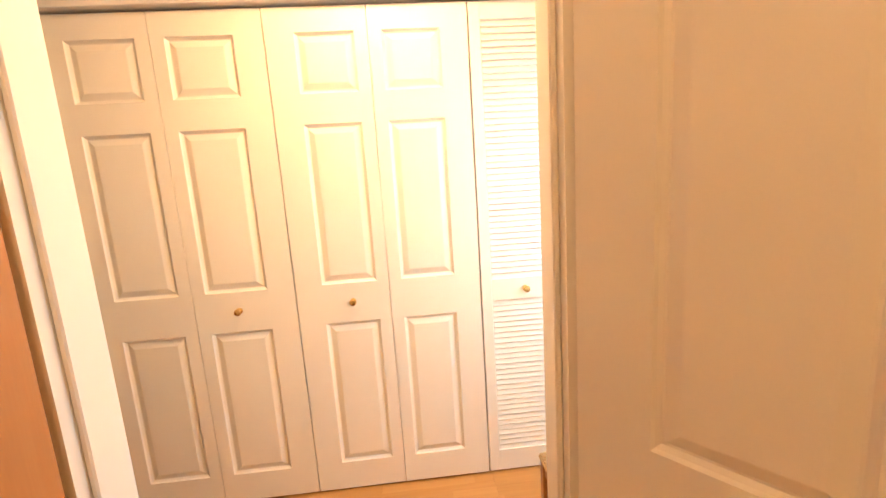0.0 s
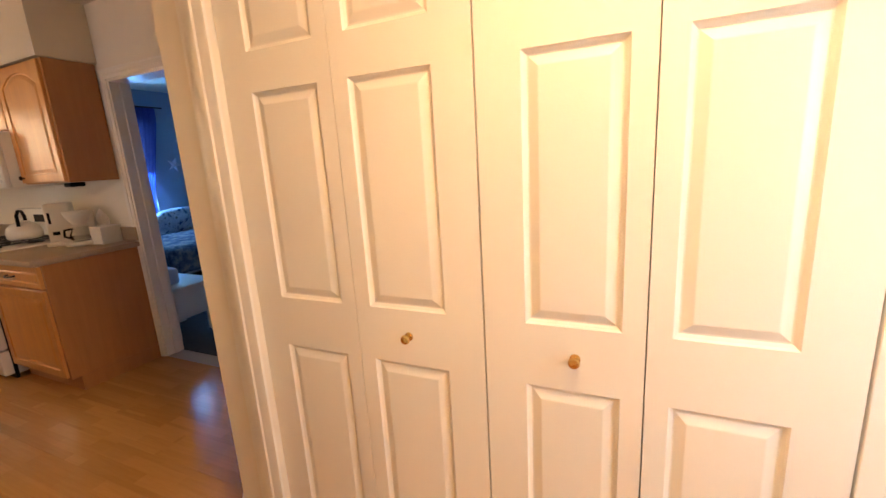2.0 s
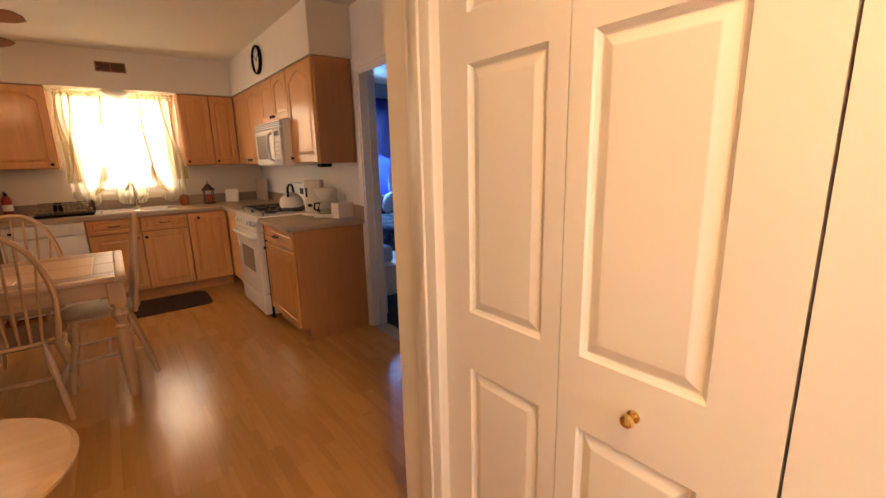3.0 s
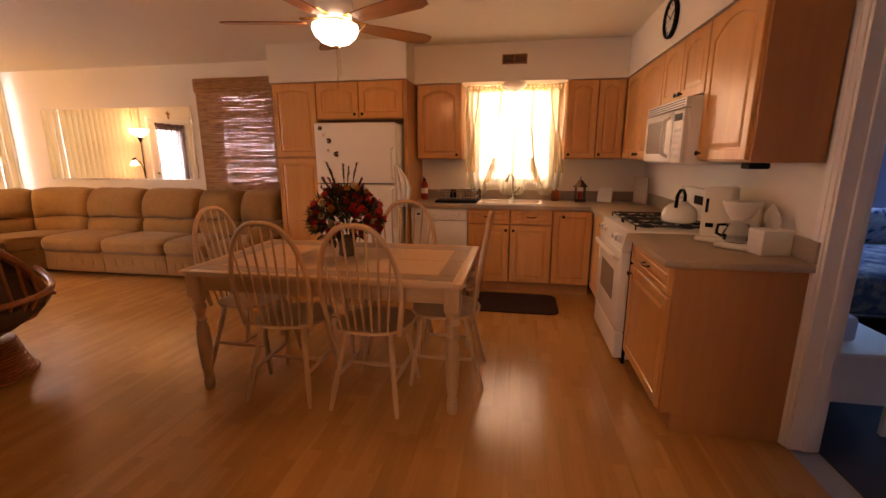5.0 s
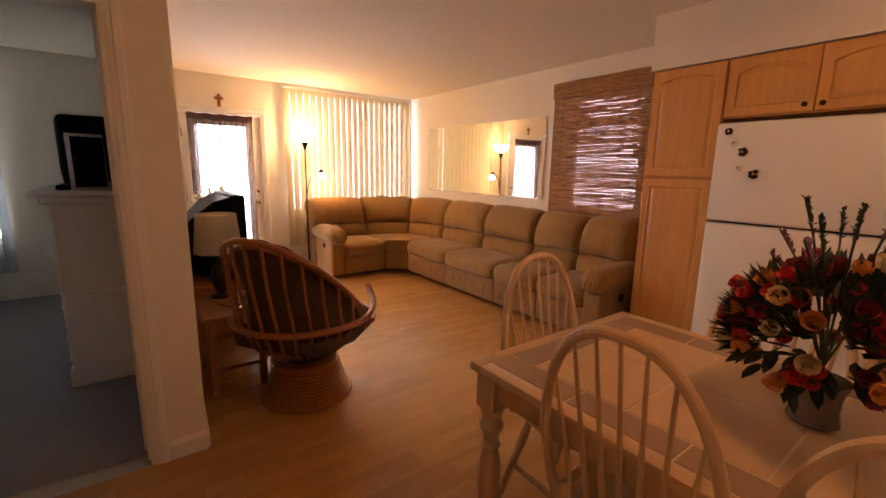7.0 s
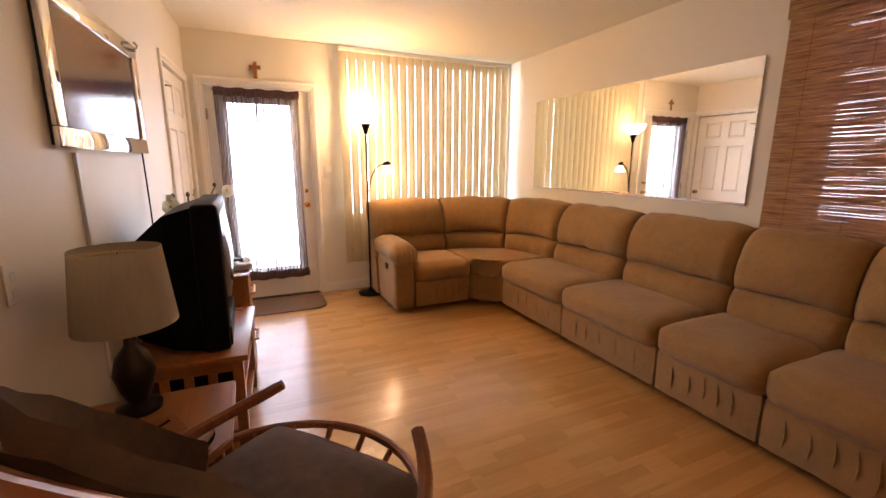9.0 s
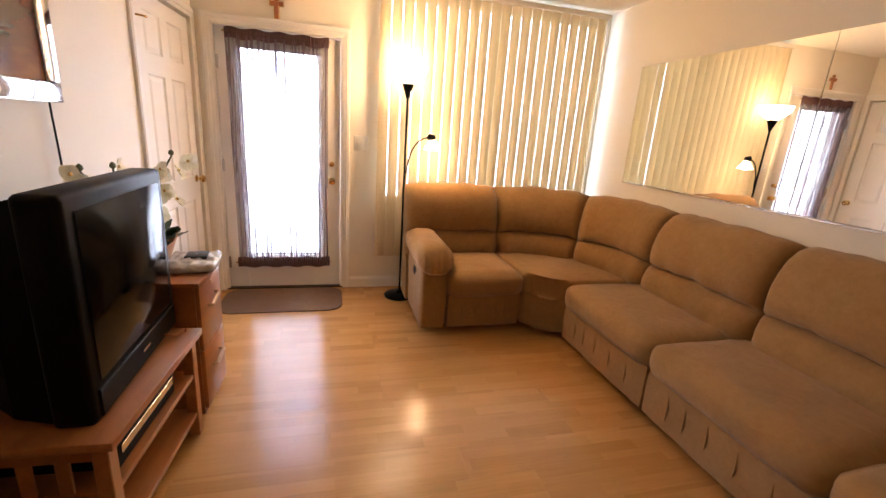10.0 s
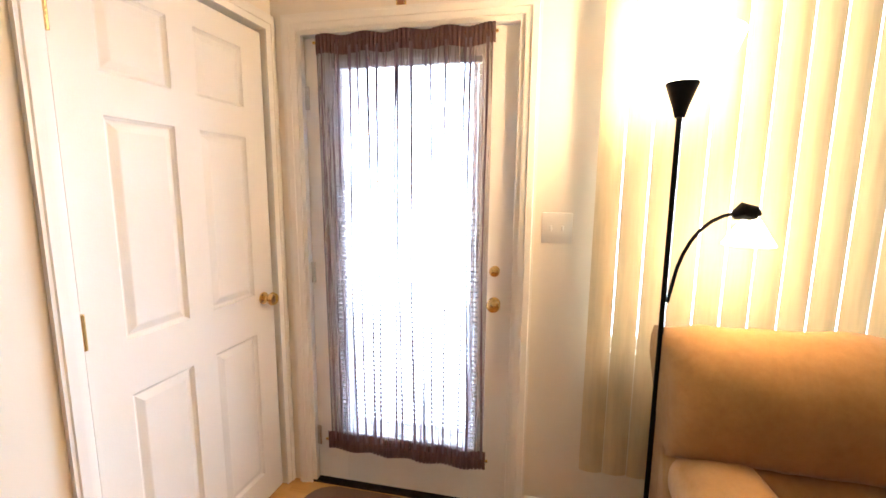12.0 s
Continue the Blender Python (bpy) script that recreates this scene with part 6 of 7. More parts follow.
def picture():
    m = TVW @ pose(-0.012, -1.15, 1.41, 0, 0, -90)
    ob = thing("wall_picture", "large wall picture with a mirrored silver frame", "picture", m)
    w, h = 1.05, 0.565
    art = Nodes("sunset_print", 0.12)
    v = art.space((0.8, 1, 2.2), False)
    big = art.noise(v, 2.4, 5)
    art.color(art.ramp(big, (0.3, (0.015, 0.010, 0.012)), (0.52, (0.10, 0.02, 0.014)), (0.7, (0.22, 0.07, 0.025))))
    part("print", box(bm_new(), 0.075, -0.012, 0.075, w - 0.075, 0.0, h - 0.075), art.mat, ob, "dark red landscape under glass")
    for a in ((0, 0, w, 0.075), (0, h - 0.075, w, h), (0, 0.075, 0.075, h - 0.075), (w - 0.075, 0.075, w, h - 0.075)):
        part("frame_strip", box(bm_new(), a[0], -0.022, a[1], a[2], 0.0, a[3], 0.006, 2), MIRROR, ob)
    part("backing", box(bm_new(), 0.01, -0.010, 0.01, w - 0.01, 0.012, h - 0.01, 0.003), BLACK_IRON, ob, "dark backing board")
    part("hook", tube(bm_new(), [(w - 0.02, -0.022, h - 0.03), (w - 0.01, -0.035, h), (w - 0.01, -0.02, h + 0.02)], 0.006, 6), CHROME, ob)
    part("cord", tube(bm_new(), [(w - 0.06, -0.004, 0.0), (w - 0.05, -0.006, -0.3), (w - 0.055, -0.006, -0.75)], 0.004, 6), BLACK_PLASTIC, ob)


picture()


def end_table():
    m = pose(-2.50, -2.55, 0)
    ob = thing("end_table", "dark honey pine end table with a clipped corner", "side table", m)
    pts = [(-0.24, -0.28), (0.24, -0.28), (0.24, 0.28), (-0.10, 0.28), (-0.24, 0.12)]
    for nm, z0, z1, s in (("top", 0.485, 0.515, 1.0), ("shelf", 0.16, 0.18, 0.9)):
        b = bm_new()
        lo = [b.verts.new((x * s, y * s, z0)) for x, y in pts]
        hi = [b.verts.new((x * s, y * s, z1)) for x, y in pts]
        for i in range(5):
            b.faces.new((lo[i], lo[(i + 1) % 5], hi[(i + 1) % 5], hi[i]))
        b.faces.new(lo)
        b.faces.new(hi)
        bmesh.ops.bevel(b, geom=b.edges[:], offset=0.005, segments=2, affect="EDGES")
        part(nm, b, PINE, ob)
    for x, y in ((-0.19, -0.23), (0.19, -0.23), (0.19, 0.23), (-0.09, 0.23), (-0.19, 0.09)):
        part("leg", box(bm_new(), x - 0.02, y - 0.02, 0, x + 0.02, y + 0.02, 0.486, 0.003), PINE, ob)
    dish = thing("glass_dish", "oval clear glass dish on the end table", "dish", m @ pose(-0.08, 0.12, 0.516))
    part("bowl", lathe(bm_new(), [(0.05, 0.0), (0.085, 0.004), (0.115, 0.022), (0.11, 0.022), (0.08, 0.008)], 26), GLASS, dish)
    book = thing("notebook", "thin notebook with a pen lying on the end table", "notebook", m @ pose(0.0, 0.02, 0.516, 0, 0, 25))
    part("cover", box(bm_new(), -0.10, -0.07, 0, 0.10, 0.07, 0.012, 0.002), RATTAN, book)
    part("pen", tube(bm_new(), [(-0.07, -0.03, 0.016), (0.06, 0.03, 0.016)], 0.004, 8), BLACK_PLASTIC, book)
    lampo = thing("table_lamp", "table lamp with a cream drum shade, unlit", "table lamp", pose(-2.44, -2.74, 0.516))
    part("base", lathe(bm_new(), [(0.07, 0), (0.07, 0.015), (0.03, 0.03), (0.05, 0.08), (0.065, 0.14), (0.05, 0.20), (0.02, 0.24), (0.012, 0.33)], 24), BRONZE, lampo)
    b = bm_new()
    ro, h0, h1 = (0.15, 0.125), 0.315, 0.575
    lathe(b, [(ro[0], h0), (ro[1], h1), (ro[1] - 0.003, h1), (ro[0] - 0.003, h0)], 32)
    caps = [f for f in b.faces if len(f.verts) > 4]
    bmesh.ops.delete(b, geom=caps, context="FACES_ONLY")
    part("shade", b, LAMPSHADE, lampo, "cream drum shade")
    part("spider", tube(bm_new(), [(-0.12, 0, h1 - 0.02), (0, 0, h1 - 0.01), (0.12, 0, h1 - 0.02)], 0.003, 6), BRASS, lampo)
    part("harp", tube(bm_new(), [(0, 0, 0.32), (0, 0.05, 0.42), (0, 0, h1 - 0.01)], 0.003, 6), BRASS, lampo)


end_table()


# ---------------------------------------------------------------- rattan swivel chair
def rattan_chair():
    ob = thing("rattan_swivel_chair", "dark rattan bucket swivel chair with a patterned cushion", "armchair", pose(-2.79, -2.06, 0, 0, 0, 128))
    prof = []
    for i in range(12):
        z = 0.004 + i * 0.020
        r = 0.265 - 0.075 * (z / 0.24) ** 0.8 + (0.012 if i == 0 else 0)
        prof += [(r - 0.003, z), (r + 0.004, z + 0.006), (r + 0.004, z + 0.014), (r - 0.003, z + 0.0195)]
    part("drum_base", lathe(bm_new(), prof, 40), RATTAN, ob, "coiled rattan drum base")
    part("swivel_plate", lathe(bm_new(), [(0.12, 0.243), (0.12, 0.275), (0.16, 0.285)], 24), BLACK_IRON, ob)

    def rim(t):
        """The back hoop: t runs 0 to 1 from one side over the top to the other."""
        a = math.pi * t
        lift = math.sin(a) ** 0.85
        return Vector((0.36 * math.cos(a) * (1 + 0.10 * math.sin(a)), 0.12 - 0.60 * lift ** 1.1, 0.50 + 0.55 * lift))

    for nm, shrink, rad in (("rim_hoop", 1.0, 0.0175), ("inner_hoop", 0.93, 0.011)):
        part(nm, tube(bm_new(), [Vector((rim(k / 32).x * shrink, rim(k / 32).y * shrink + 0.012 * (shrink < 1), 0.50 + (rim(k / 32).z - 0.50) * shrink)) for k in range(33)], rad, 8), RATTAN, ob, "thick bent rattan hoop" if shrink == 1 else "")
    arm = []
    for k in range(33):
        a = math.radians(40 + 280 * k / 32)
        e = max(0.0, abs(k - 16) / 16 - 0.55) / 0.45
        arm.append((0.41 * math.sin(a), 0.43 * math.cos(a) + 0.02, 0.535 + 0.10 * e ** 2.2))
    part("arm_ring", tube(bm_new(), arm, [0.019] * 32 + [0.017], 8), RATTAN, ob, "rattan ring with upturned arm ends")
    for k in range(13):
        t = 0.08 + 0.84 * k / 12
        top = rim(t)
        a = math.radians(90 + 180 * t)
        mid = Vector((0.395 * math.sin(a), 0.40 * math.cos(a) + 0.02, 0.535))
        low = Vector((0.31 * math.sin(a), 0.31 * math.cos(a), 0.385))
        foot = Vector((0.15 * math.sin(a), 0.15 * math.cos(a), 0.285))
        part("slat", tube(bm_new(), [foot, low, mid, mid.lerp(top, 0.5) + Vector((0, -0.012, 0)), top], 0.0095, 6), RATTAN, ob)
    for k in range(9):
        a = math.radians(-72 + 144 * k / 8)
        top = Vector((0.40 * math.sin(a), 0.415 * math.cos(a) + 0.02, 0.48))
        part("slat", tube(bm_new(), [(0.15 * math.sin(a), 0.15 * math.cos(a), 0.285), (0.30 * math.sin(a), 0.30 * math.cos(a), 0.345), top], 0.0095, 6), RATTAN, ob)
    part("front_rail", tube(bm_new(), [(0.41 * math.sin(math.radians(d)), 0.43 * math.cos(math.radians(d)) + 0.02, 0.48) for d in range(-75, 76, 10)], 0.014, 8), RATTAN, ob)
    # seat pad, then back pad following the hoop
    part("seat_pad", puff(bm_new(), -0.31, -0.27, 0.36, 0.31, 0.36, 0.50, 0.06, 0.03, 12), CUSHION, ob, "dark floral padded seat", smooth=80)
    b = bm_new()
    n, grid = 28, []
    for j in range(9):
        v = j / 8
        ring = []
        for k in range(n + 1):
            t = 0.03 + 0.94 * k / n
            top = rim(t)
            a = math.radians(90 + 180 * t)
            low = Vector((0.31 * math.sin(a), 0.31 * math.cos(a), 0.40))
            p = low.lerp(Vector((top.x * 0.92, top.y * 0.92 + 0.03, 0.50 + (top.z - 0.50) * 0.95)), v)
            p += Vector((0, 0.03 * math.sin(math.pi * v), 0.006 * math.sin(k * 1.7 + j * 2)))
            ring.append(b.verts.new(p))
        grid.append(ring)
    for p, q in zip(grid, grid[1:]):
        for k in range(n):
            b.faces.new((p[k], p[k + 1], q[k + 1], q[k]))
    bmesh.ops.recalc_face_normals(b, faces=b.faces)
    bmesh.ops.solidify(b, geom=b.faces[:], thickness=0.05)
    part("back_pad", b, CUSHION, ob, "dark floral padded back", smooth=80)


rattan_chair()

# ---------------------------------------------------------------- flowers on the dining table
STEM_DARK = plain("foliage_dark", (0.022, 0.035, 0.012), 0.6, vary=0.4, scale=30)
BLOOMS = [plain("red_bloom", (0.62, 0.030, 0.022), 0.6, vary=0.4, scale=40), plain("dark_red_bloom", (0.24, 0.014, 0.02), 0.6, vary=0.4, scale=40), plain("orange_bloom", (0.70, 0.24, 0.05), 0.6, vary=0.35, scale=40), plain("cream_bloom", (0.75, 0.52, 0.24), 0.6, vary=0.3, scale=40), plain("mauve_bloom", (0.24, 0.09, 0.14), 0.6, vary=0.4, scale=40)]


def bouquet():
    ob = thing("flower_arrangement", "silk bouquet of red and orange flowers in a vase", "flowers", pose(-3.41, 0.21, 0.766))
    vase = part("vase", lathe(bm_new(), [(0.05, 0.0), (0.058, 0.008), (0.052, 0.045), (0.056, 0.09), (0.068, 0.125), (0.064, 0.125), (0.05, 0.09), (0.045, 0.015)], 24), plain("vase_glaze", (0.20, 0.15, 0.11), 0.15, vary=0.8, scale=24), ob, "mottled glass vase")
    rnd = random.Random(8)
    mound = []
    for k in range(200):
        a, e = rnd.uniform(0, 2 * math.pi), math.asin(rnd.uniform(-0.55, 0.98))
        mound.append(Vector((math.cos(a) * math.cos(e), math.sin(a) * math.cos(e), math.sin(e))))
    for k, d in enumerate(mound[:125]):
        r = rnd.uniform(0.78, 1.06)
        p = Vector((d.x * 0.215 * r, d.y * 0.215 * r, 0.245 + d.z * (0.19 if d.z > 0 else 0.14) * r))
        m = Matrix.Translation(p) @ d.to_track_quat("Z", "Y").to_matrix().to_4x4()
        b = bm_new()
        size = rnd.uniform(0.022, 0.038)
        for ring, lift, n in ((1.0, 0.35, 6), (0.75, 0.9, 5), (0.5, 1.6, 4)):
            for i in range(n):
                petal(b, m @ pose(0, 0, 0, 20 + lift * 34, 0, 360 * i / n + rnd.uniform(-12, 12)), size * ring * 1.15, size * 0.52, 0.5, 3, True)
        part("bloom", b, BLOOMS[rnd.choice((0, 0, 0, 0, 0, 1, 2, 2, 3))], ob, smooth=60)
    b = bm_new()
    for k, d in enumerate(mound):
        for q in range(4 if d.z > -0.25 else 1):
            p = Vector((d.x * 0.17, d.y * 0.17, 0.225 + d.z * 0.15))
            dd = (d + Vector((rnd.uniform(-0.6, 0.6), rnd.uniform(-0.6, 0.6), rnd.uniform(-0.4, 0.6)))).normalized()
            m = Matrix.Translation(p) @ dd.to_track_quat("Y", "Z").to_matrix().to_4x4()
            petal(b, m, rnd.uniform(0.06, 0.11), 0.016, 0.1, 3)
    tagged(part("foliage", b, STEM_DARK, ob, "dense dark green leaves"), kind="stuff")
    for k in range(11):
        a = rnd.uniform(0, 2 * math.pi)
        out = rnd.uniform(0.08, 0.30)
        base, tip = Vector((0, 0, 0.15)), Vector((math.cos(a) * out, math.sin(a) * out, rnd.uniform(0.50, 0.68) - out * 0.45))
        pts = [base.lerp(tip, t) + Vector((0, 0, 0.05 * math.sin(t * 3.1))) for t in (0, 0.35, 0.7, 1)]
        spike = part("spray", tube(bm_new(), pts, 0.003, 5), STEM_DARK, ob)
        b = bm_new()
        for i in range(22):
            t = 0.62 + 0.4 * i / 22
            q = pts[2].lerp(pts[3], (t - 0.62) / 0.4) if t < 1.02 else pts[3]
            petal(b, Matrix.Translation(q) @ pose(0, 0, 0, rnd.uniform(20, 80), 0, rnd.uniform(0, 360)), rnd.uniform(0.014, 0.024), 0.007, 0.2, 2)
        part("flower_spike", b, BLOOMS[4] if k % 2 else STEM_DARK, spike)


bouquet()

# ---------------------------------------------------------------- kitchen small things
DARK_METAL = plain("aged_metal", (0.09, 0.05, 0.03), 0.45, 0.6, vary=0.4, scale=15)
RED = plain("red_paint", (0.32, 0.02, 0.015), 0.35, vary=0.15)
PAPER = cloth("tissue_paper", (0.78, 0.74, 0.66), (0.66, 0.61, 0.53), 200, 0.95, 20)
BOARD = wood("pale_board", (0.55, 0.42, 0.28), (0.42, 0.30, 0.18), 2, 0.5, 6)


def on_counter(name, label, cat, x, y, z=0.916, turn=0):
    return thing(name, label, cat, pose(x, y, z, 0, 0, turn))


ob = on_counter("fire_extinguisher", "small red fire extinguisher standing on the worktop", "fire extinguisher", -5.60, 0.245)
part("cylinder", lathe(bm_new(), [(0.034, 0), (0.038, 0.012), (0.038, 0.17), (0.028, 0.20), (0.014, 0.212)], 20), RED, ob)
part("valve", box(bm_new(), -0.014, -0.014, 0.21, 0.014, 0.014, 0.235, 0.003), BLACK_PLASTIC, ob)
part("lever", tube(bm_new(), [(0, 0, 0.235), (0.03, 0, 0.25), (0.05, 0, 0.245)], 0.006, 6), BLACK_PLASTIC, ob)
part("band", lathe(bm_new(), [(0.0386, 0.07), (0.0386, 0.13)], 20), WHITE_PLASTIC, ob, "pale label band")

ob = on_counter("dish_rack", "dark dish rack with cups on a drip tray", "dish rack", -5.43, 0.66)
part("tray", box(bm_new(), -0.17, -0.23, 0, 0.17, 0.23, 0.022, 0.006, 2), BLACK_PLASTIC, ob)
b = bm_new()
for z in (0.05, 0.12):
    tube(b, [(-0.15, -0.2, z), (0.15, -0.2, z), (0.15, 0.2, z), (-0.15, 0.2, z)], 0.004, 6, True)
part("basket", b, CHROME, ob)
for k in range(11):
    part("wire", tube(bm_new(), [(-0.15, -0.2 + k * 0.04, 0.12), (-0.15, -0.2 + k * 0.04, 0.03), (0.15, -0.2 + k * 0.04, 0.03), (0.15, -0.2 + k * 0.04, 0.12)], 0.0025, 5), CHROME, ob)
for x, y, mat in ((0.02, -0.05, BLACK_PLASTIC), (-0.03, 0.10, GLASS)):
    cup = on_counter("cup", "upturned cup drying in the rack", "cup", -5.43 + x, 0.66 + y, 0.951)
    part("bowl", lathe(bm_new(), [(0.036, 0), (0.038, 0.02), (0.03, 0.09), (0.02, 0.095)], 18), mat, cup)
    part("ear", tube(bm_new(), [(0.036, 0, 0.02), (0.062, 0, 0.035), (0.06, 0, 0.065), (0.032, 0, 0.075)], 0.005, 6), mat, cup)

ob = on_counter("soap_bottle", "small soap bottle beside the sink", "bottle", -5.65, 0.86)
part("bottle", lathe(bm_new(), [(0.026, 0), (0.028, 0.01), (0.026, 0.10), (0.01, 0.125)], 16), CUSHION, ob)
part("pump", tube(bm_new(), [(0, 0, 0.12), (0, 0, 0.165), (0.035, 0, 0.165)], 0.005, 6), WHITE_PLASTIC, ob)

ob = on_counter("dark_mug", "brown ceramic pot by the window", "pot", -5.66, 1.70)
part("pot", lathe(bm_new(), [(0.04, 0), (0.048, 0.02), (0.05, 0.08), (0.044, 0.10), (0.038, 0.1)], 20), RATTAN, ob)
part("lid", lathe(bm_new(), [(0.045, 0.1), (0.04, 0.112), (0.008, 0.12), (0.01, 0.132)], 18), RATTAN, ob)

ob = on_counter("candle_lantern", "small dark metal candle lantern on the worktop", "lantern", -5.60, 1.95)
part("base", box(bm_new(), -0.055, -0.055, 0, 0.055, 0.055, 0.03, 0.005), DARK_METAL, ob)
for x in (-0.045, 0.045):
    for y in (-0.045, 0.045):
        part("post", tube(bm_new(), [(x, y, 0.03), (x, y, 0.16)], 0.006, 6), DARK_METAL, ob)
part("roof", lathe(bm_new(), [(0.078, 0.158), (0.07, 0.17), (0.035, 0.205), (0.028, 0.22), (0.008, 0.235)], 4), DARK_METAL, ob)
part("candle", lathe(bm_new(), [(0.026, 0.03), (0.026, 0.11), (0.006, 0.112)], 16), RED, ob)
part("ring", tube(bm_new(), [(0.018 * math.cos(a), 0, 0.25 + 0.018 * math.sin(a)) for a in [k * math.pi / 6 for k in range(12)]], 0.003, 6, True), DARK_METAL, ob)

ob = on_counter("photo_frame", "small white tile leaning against the wall", "tile", -5.60, 2.20, 0.916, 60)
part("tile", box(bm_new(), -0.075, -0.01, 0, 0.075, 0.01, 0.155, 0.004), WHITE_PLASTIC, ob).matrix_basis = pose(0, 0, 0, -12)
part("foot", box(bm_new(), -0.03, 0.02, 0, 0.03, 0.06, 0.012, 0.002), WHITE_PLASTIC, ob)

ob = on_counter("cutting_board", "pale wooden cutting board standing on end", "cutting board", -5.45, 2.52, 0.917, 30)
part("board", box(bm_new(), -0.09, -0.011, 0, 0.09, 0.011, 0.27, 0.01, 2), BOARD, ob)
part("stand", box(bm_new(), -0.05, -0.03, 0, 0.05, 0.03, 0.012, 0.003), BOARD, ob)

ob = on_counter("tea_kettle", "cream enamel tea kettle with a black handle", "kettle", -3.905, 2.36, 0.964, -35)
part("body", lathe(bm_new(), [(0.09, 0), (0.105, 0.012), (0.108, 0.05), (0.095, 0.09), (0.06, 0.12), (0.035, 0.125)], 28), WHITE_ENAMEL, ob, smooth=60)
part("lid", lathe(bm_new(), [(0.04, 0.123), (0.03, 0.135), (0.008, 0.138), (0.012, 0.155), (0.006, 0.16)], 20), WHITE_ENAMEL, ob)
part("spout", tube(bm_new(), [(-0.08, 0, 0.06), (-0.125, 0, 0.085), (-0.15, 0, 0.125)], [0.024, 0.016, 0.011], 10), WHITE_ENAMEL, ob)
part("handle", tube(bm_new(), [(-0.09, 0, 0.10), (-0.085, 0, 0.17), (-0.04, 0, 0.205), (0.03, 0, 0.21), (0.08, 0, 0.18), (0.09, 0, 0.10)], 0.011, 8), BLACK_PLASTIC, ob, "black arched handle")

ob = on_counter("coffee_machine", "tall white drip coffee machine", "coffee maker", -3.545, 2.44, 0.916, 55)
part("body", box(bm_new(), -0.075, -0.05, 0.0, 0.075, 0.11, 0.305, 0.016, 3), WHITE_PLASTIC, ob)
part("base", box(bm_new(), -0.08, -0.12, 0.0, 0.08, 0.06, 0.028, 0.01, 2), WHITE_PLASTIC, ob)
part("gauge", box(bm_new(), -0.055, -0.053, 0.16, -0.04, -0.049, 0.24, 0.001), BLACK_PLASTIC, ob)
part("switch", box(bm_new(), -0.045, -0.054, 0.075, -0.005, -0.049, 0.10, 0.001), BLACK_PLASTIC, ob)

ob = on_counter("carafe_coffee_maker", "white coffee maker with a glass carafe", "coffee maker", -3.325, 2.46, 0.916, 50)
part("base", box(bm_new(), -0.085, -0.10, 0, 0.085, 0.11, 0.03, 0.012, 2), WHITE_PLASTIC, ob)
part("column", box(bm_new(), -0.07, 0.05, 0.03, 0.07, 0.11, 0.24, 0.012, 2), WHITE_PLASTIC, ob)
part("filter_cone", lathe(bm_new(), [(0.035, 0.15), (0.06, 0.18), (0.085, 0.235), (0.085, 0.245), (0.02, 0.25)], 24, (0, -0.02, 0)), WHITE_PLASTIC, ob)
carafe = part("carafe", lathe(bm_new(), [(0.05, 0.032), (0.065, 0.045), (0.068, 0.075), (0.05, 0.115), (0.045, 0.13), (0.042, 0.13), (0.046, 0.112), (0.062, 0.075), (0.05, 0.04)], 24, (0, -0.025, 0)), GLASS, ob, "clear glass carafe")
part("carafe_handle", tube(bm_new(), [(-0.05, -0.03, 0.12), (-0.09, -0.035, 0.115), (-0.095, -0.035, 0.07), (-0.065, -0.03, 0.055)], 0.008, 8), BLACK_PLASTIC, carafe)

ob = on_counter("napkin_box", "white box of paper napkins on the worktop", "napkin box", -3.175, 2.535, 0.916, 8)
part("carton", box(bm_new(), -0.055, -0.075, 0, 0.055, 0.075, 0.125, 0.003), PAPER, ob)
b = bm_new()
petal(b, pose(-0.02, 0, 0.13, 80, 0, 60), 0.12, 0.035, 0.3)
petal(b, pose(0.01, 0.02, 0.12, 85, 0, -80), 0.10, 0.035, 0.35)
part("napkin", b, PAPER, ob)

# dish towel over the refrigerator handle
b = ripple(0.17, 0.40, 3, 0.016, 10, lambda p: Vector((p.x * (1.0 - 0.75 * (p.z / 0.40) ** 2) * (0.75 + 0.5 * math.sin(6 * p.z)), p.y, p.z)), 3)
ob = solo("dish_towel", b, PAPER, "cream dish towel hanging from the refrigerator handle", "towel", pose(-4.845, 0.115, 0.92, 0, 0, 78))
md = ob.modifiers.new("thickness", "SOLIDIFY")
md.thickness = 0.004

# wall things
ob = thing("wall_clock", "round wall clock with a dark rim on the soffit", "clock", pose(-4.26, 2.298, 2.315))
part("rim", lathe(bm_new(), [(0.125, 0), (0.128, -0.02), (0.118, -0.03), (0.108, -0.026), (0.106, -0.008)], 36, (0, 0, 0), "y"), BLACK_PLASTIC, ob)
part("face", lathe(bm_new(), [(0.106, -0.004), (0.106, -0.012)], 36, (0, 0, 0), "y"), WHITE_PLASTIC, ob)
for k in range(12):
    a = k * math.pi / 6
    tick = part("hour_mark", box(bm_new(), -0.003, -0.0145, 0.082, 0.003, -0.0115, 0.100), BLACK_PLASTIC, ob)
    tick.matrix_basis = pose(0, 0, 0, 0, math.degrees(a), 0)
for nm, l, a in (("hour_arm", 0.055, 305), ("minute_arm", 0.08, 60)):
    hand = part(nm, box(bm_new(), -0.003, -0.018, -0.012, 0.003, -0.015, l), BLACK_PLASTIC, ob)
    hand.matrix_basis = pose(0, 0, 0, 0, a, 0)

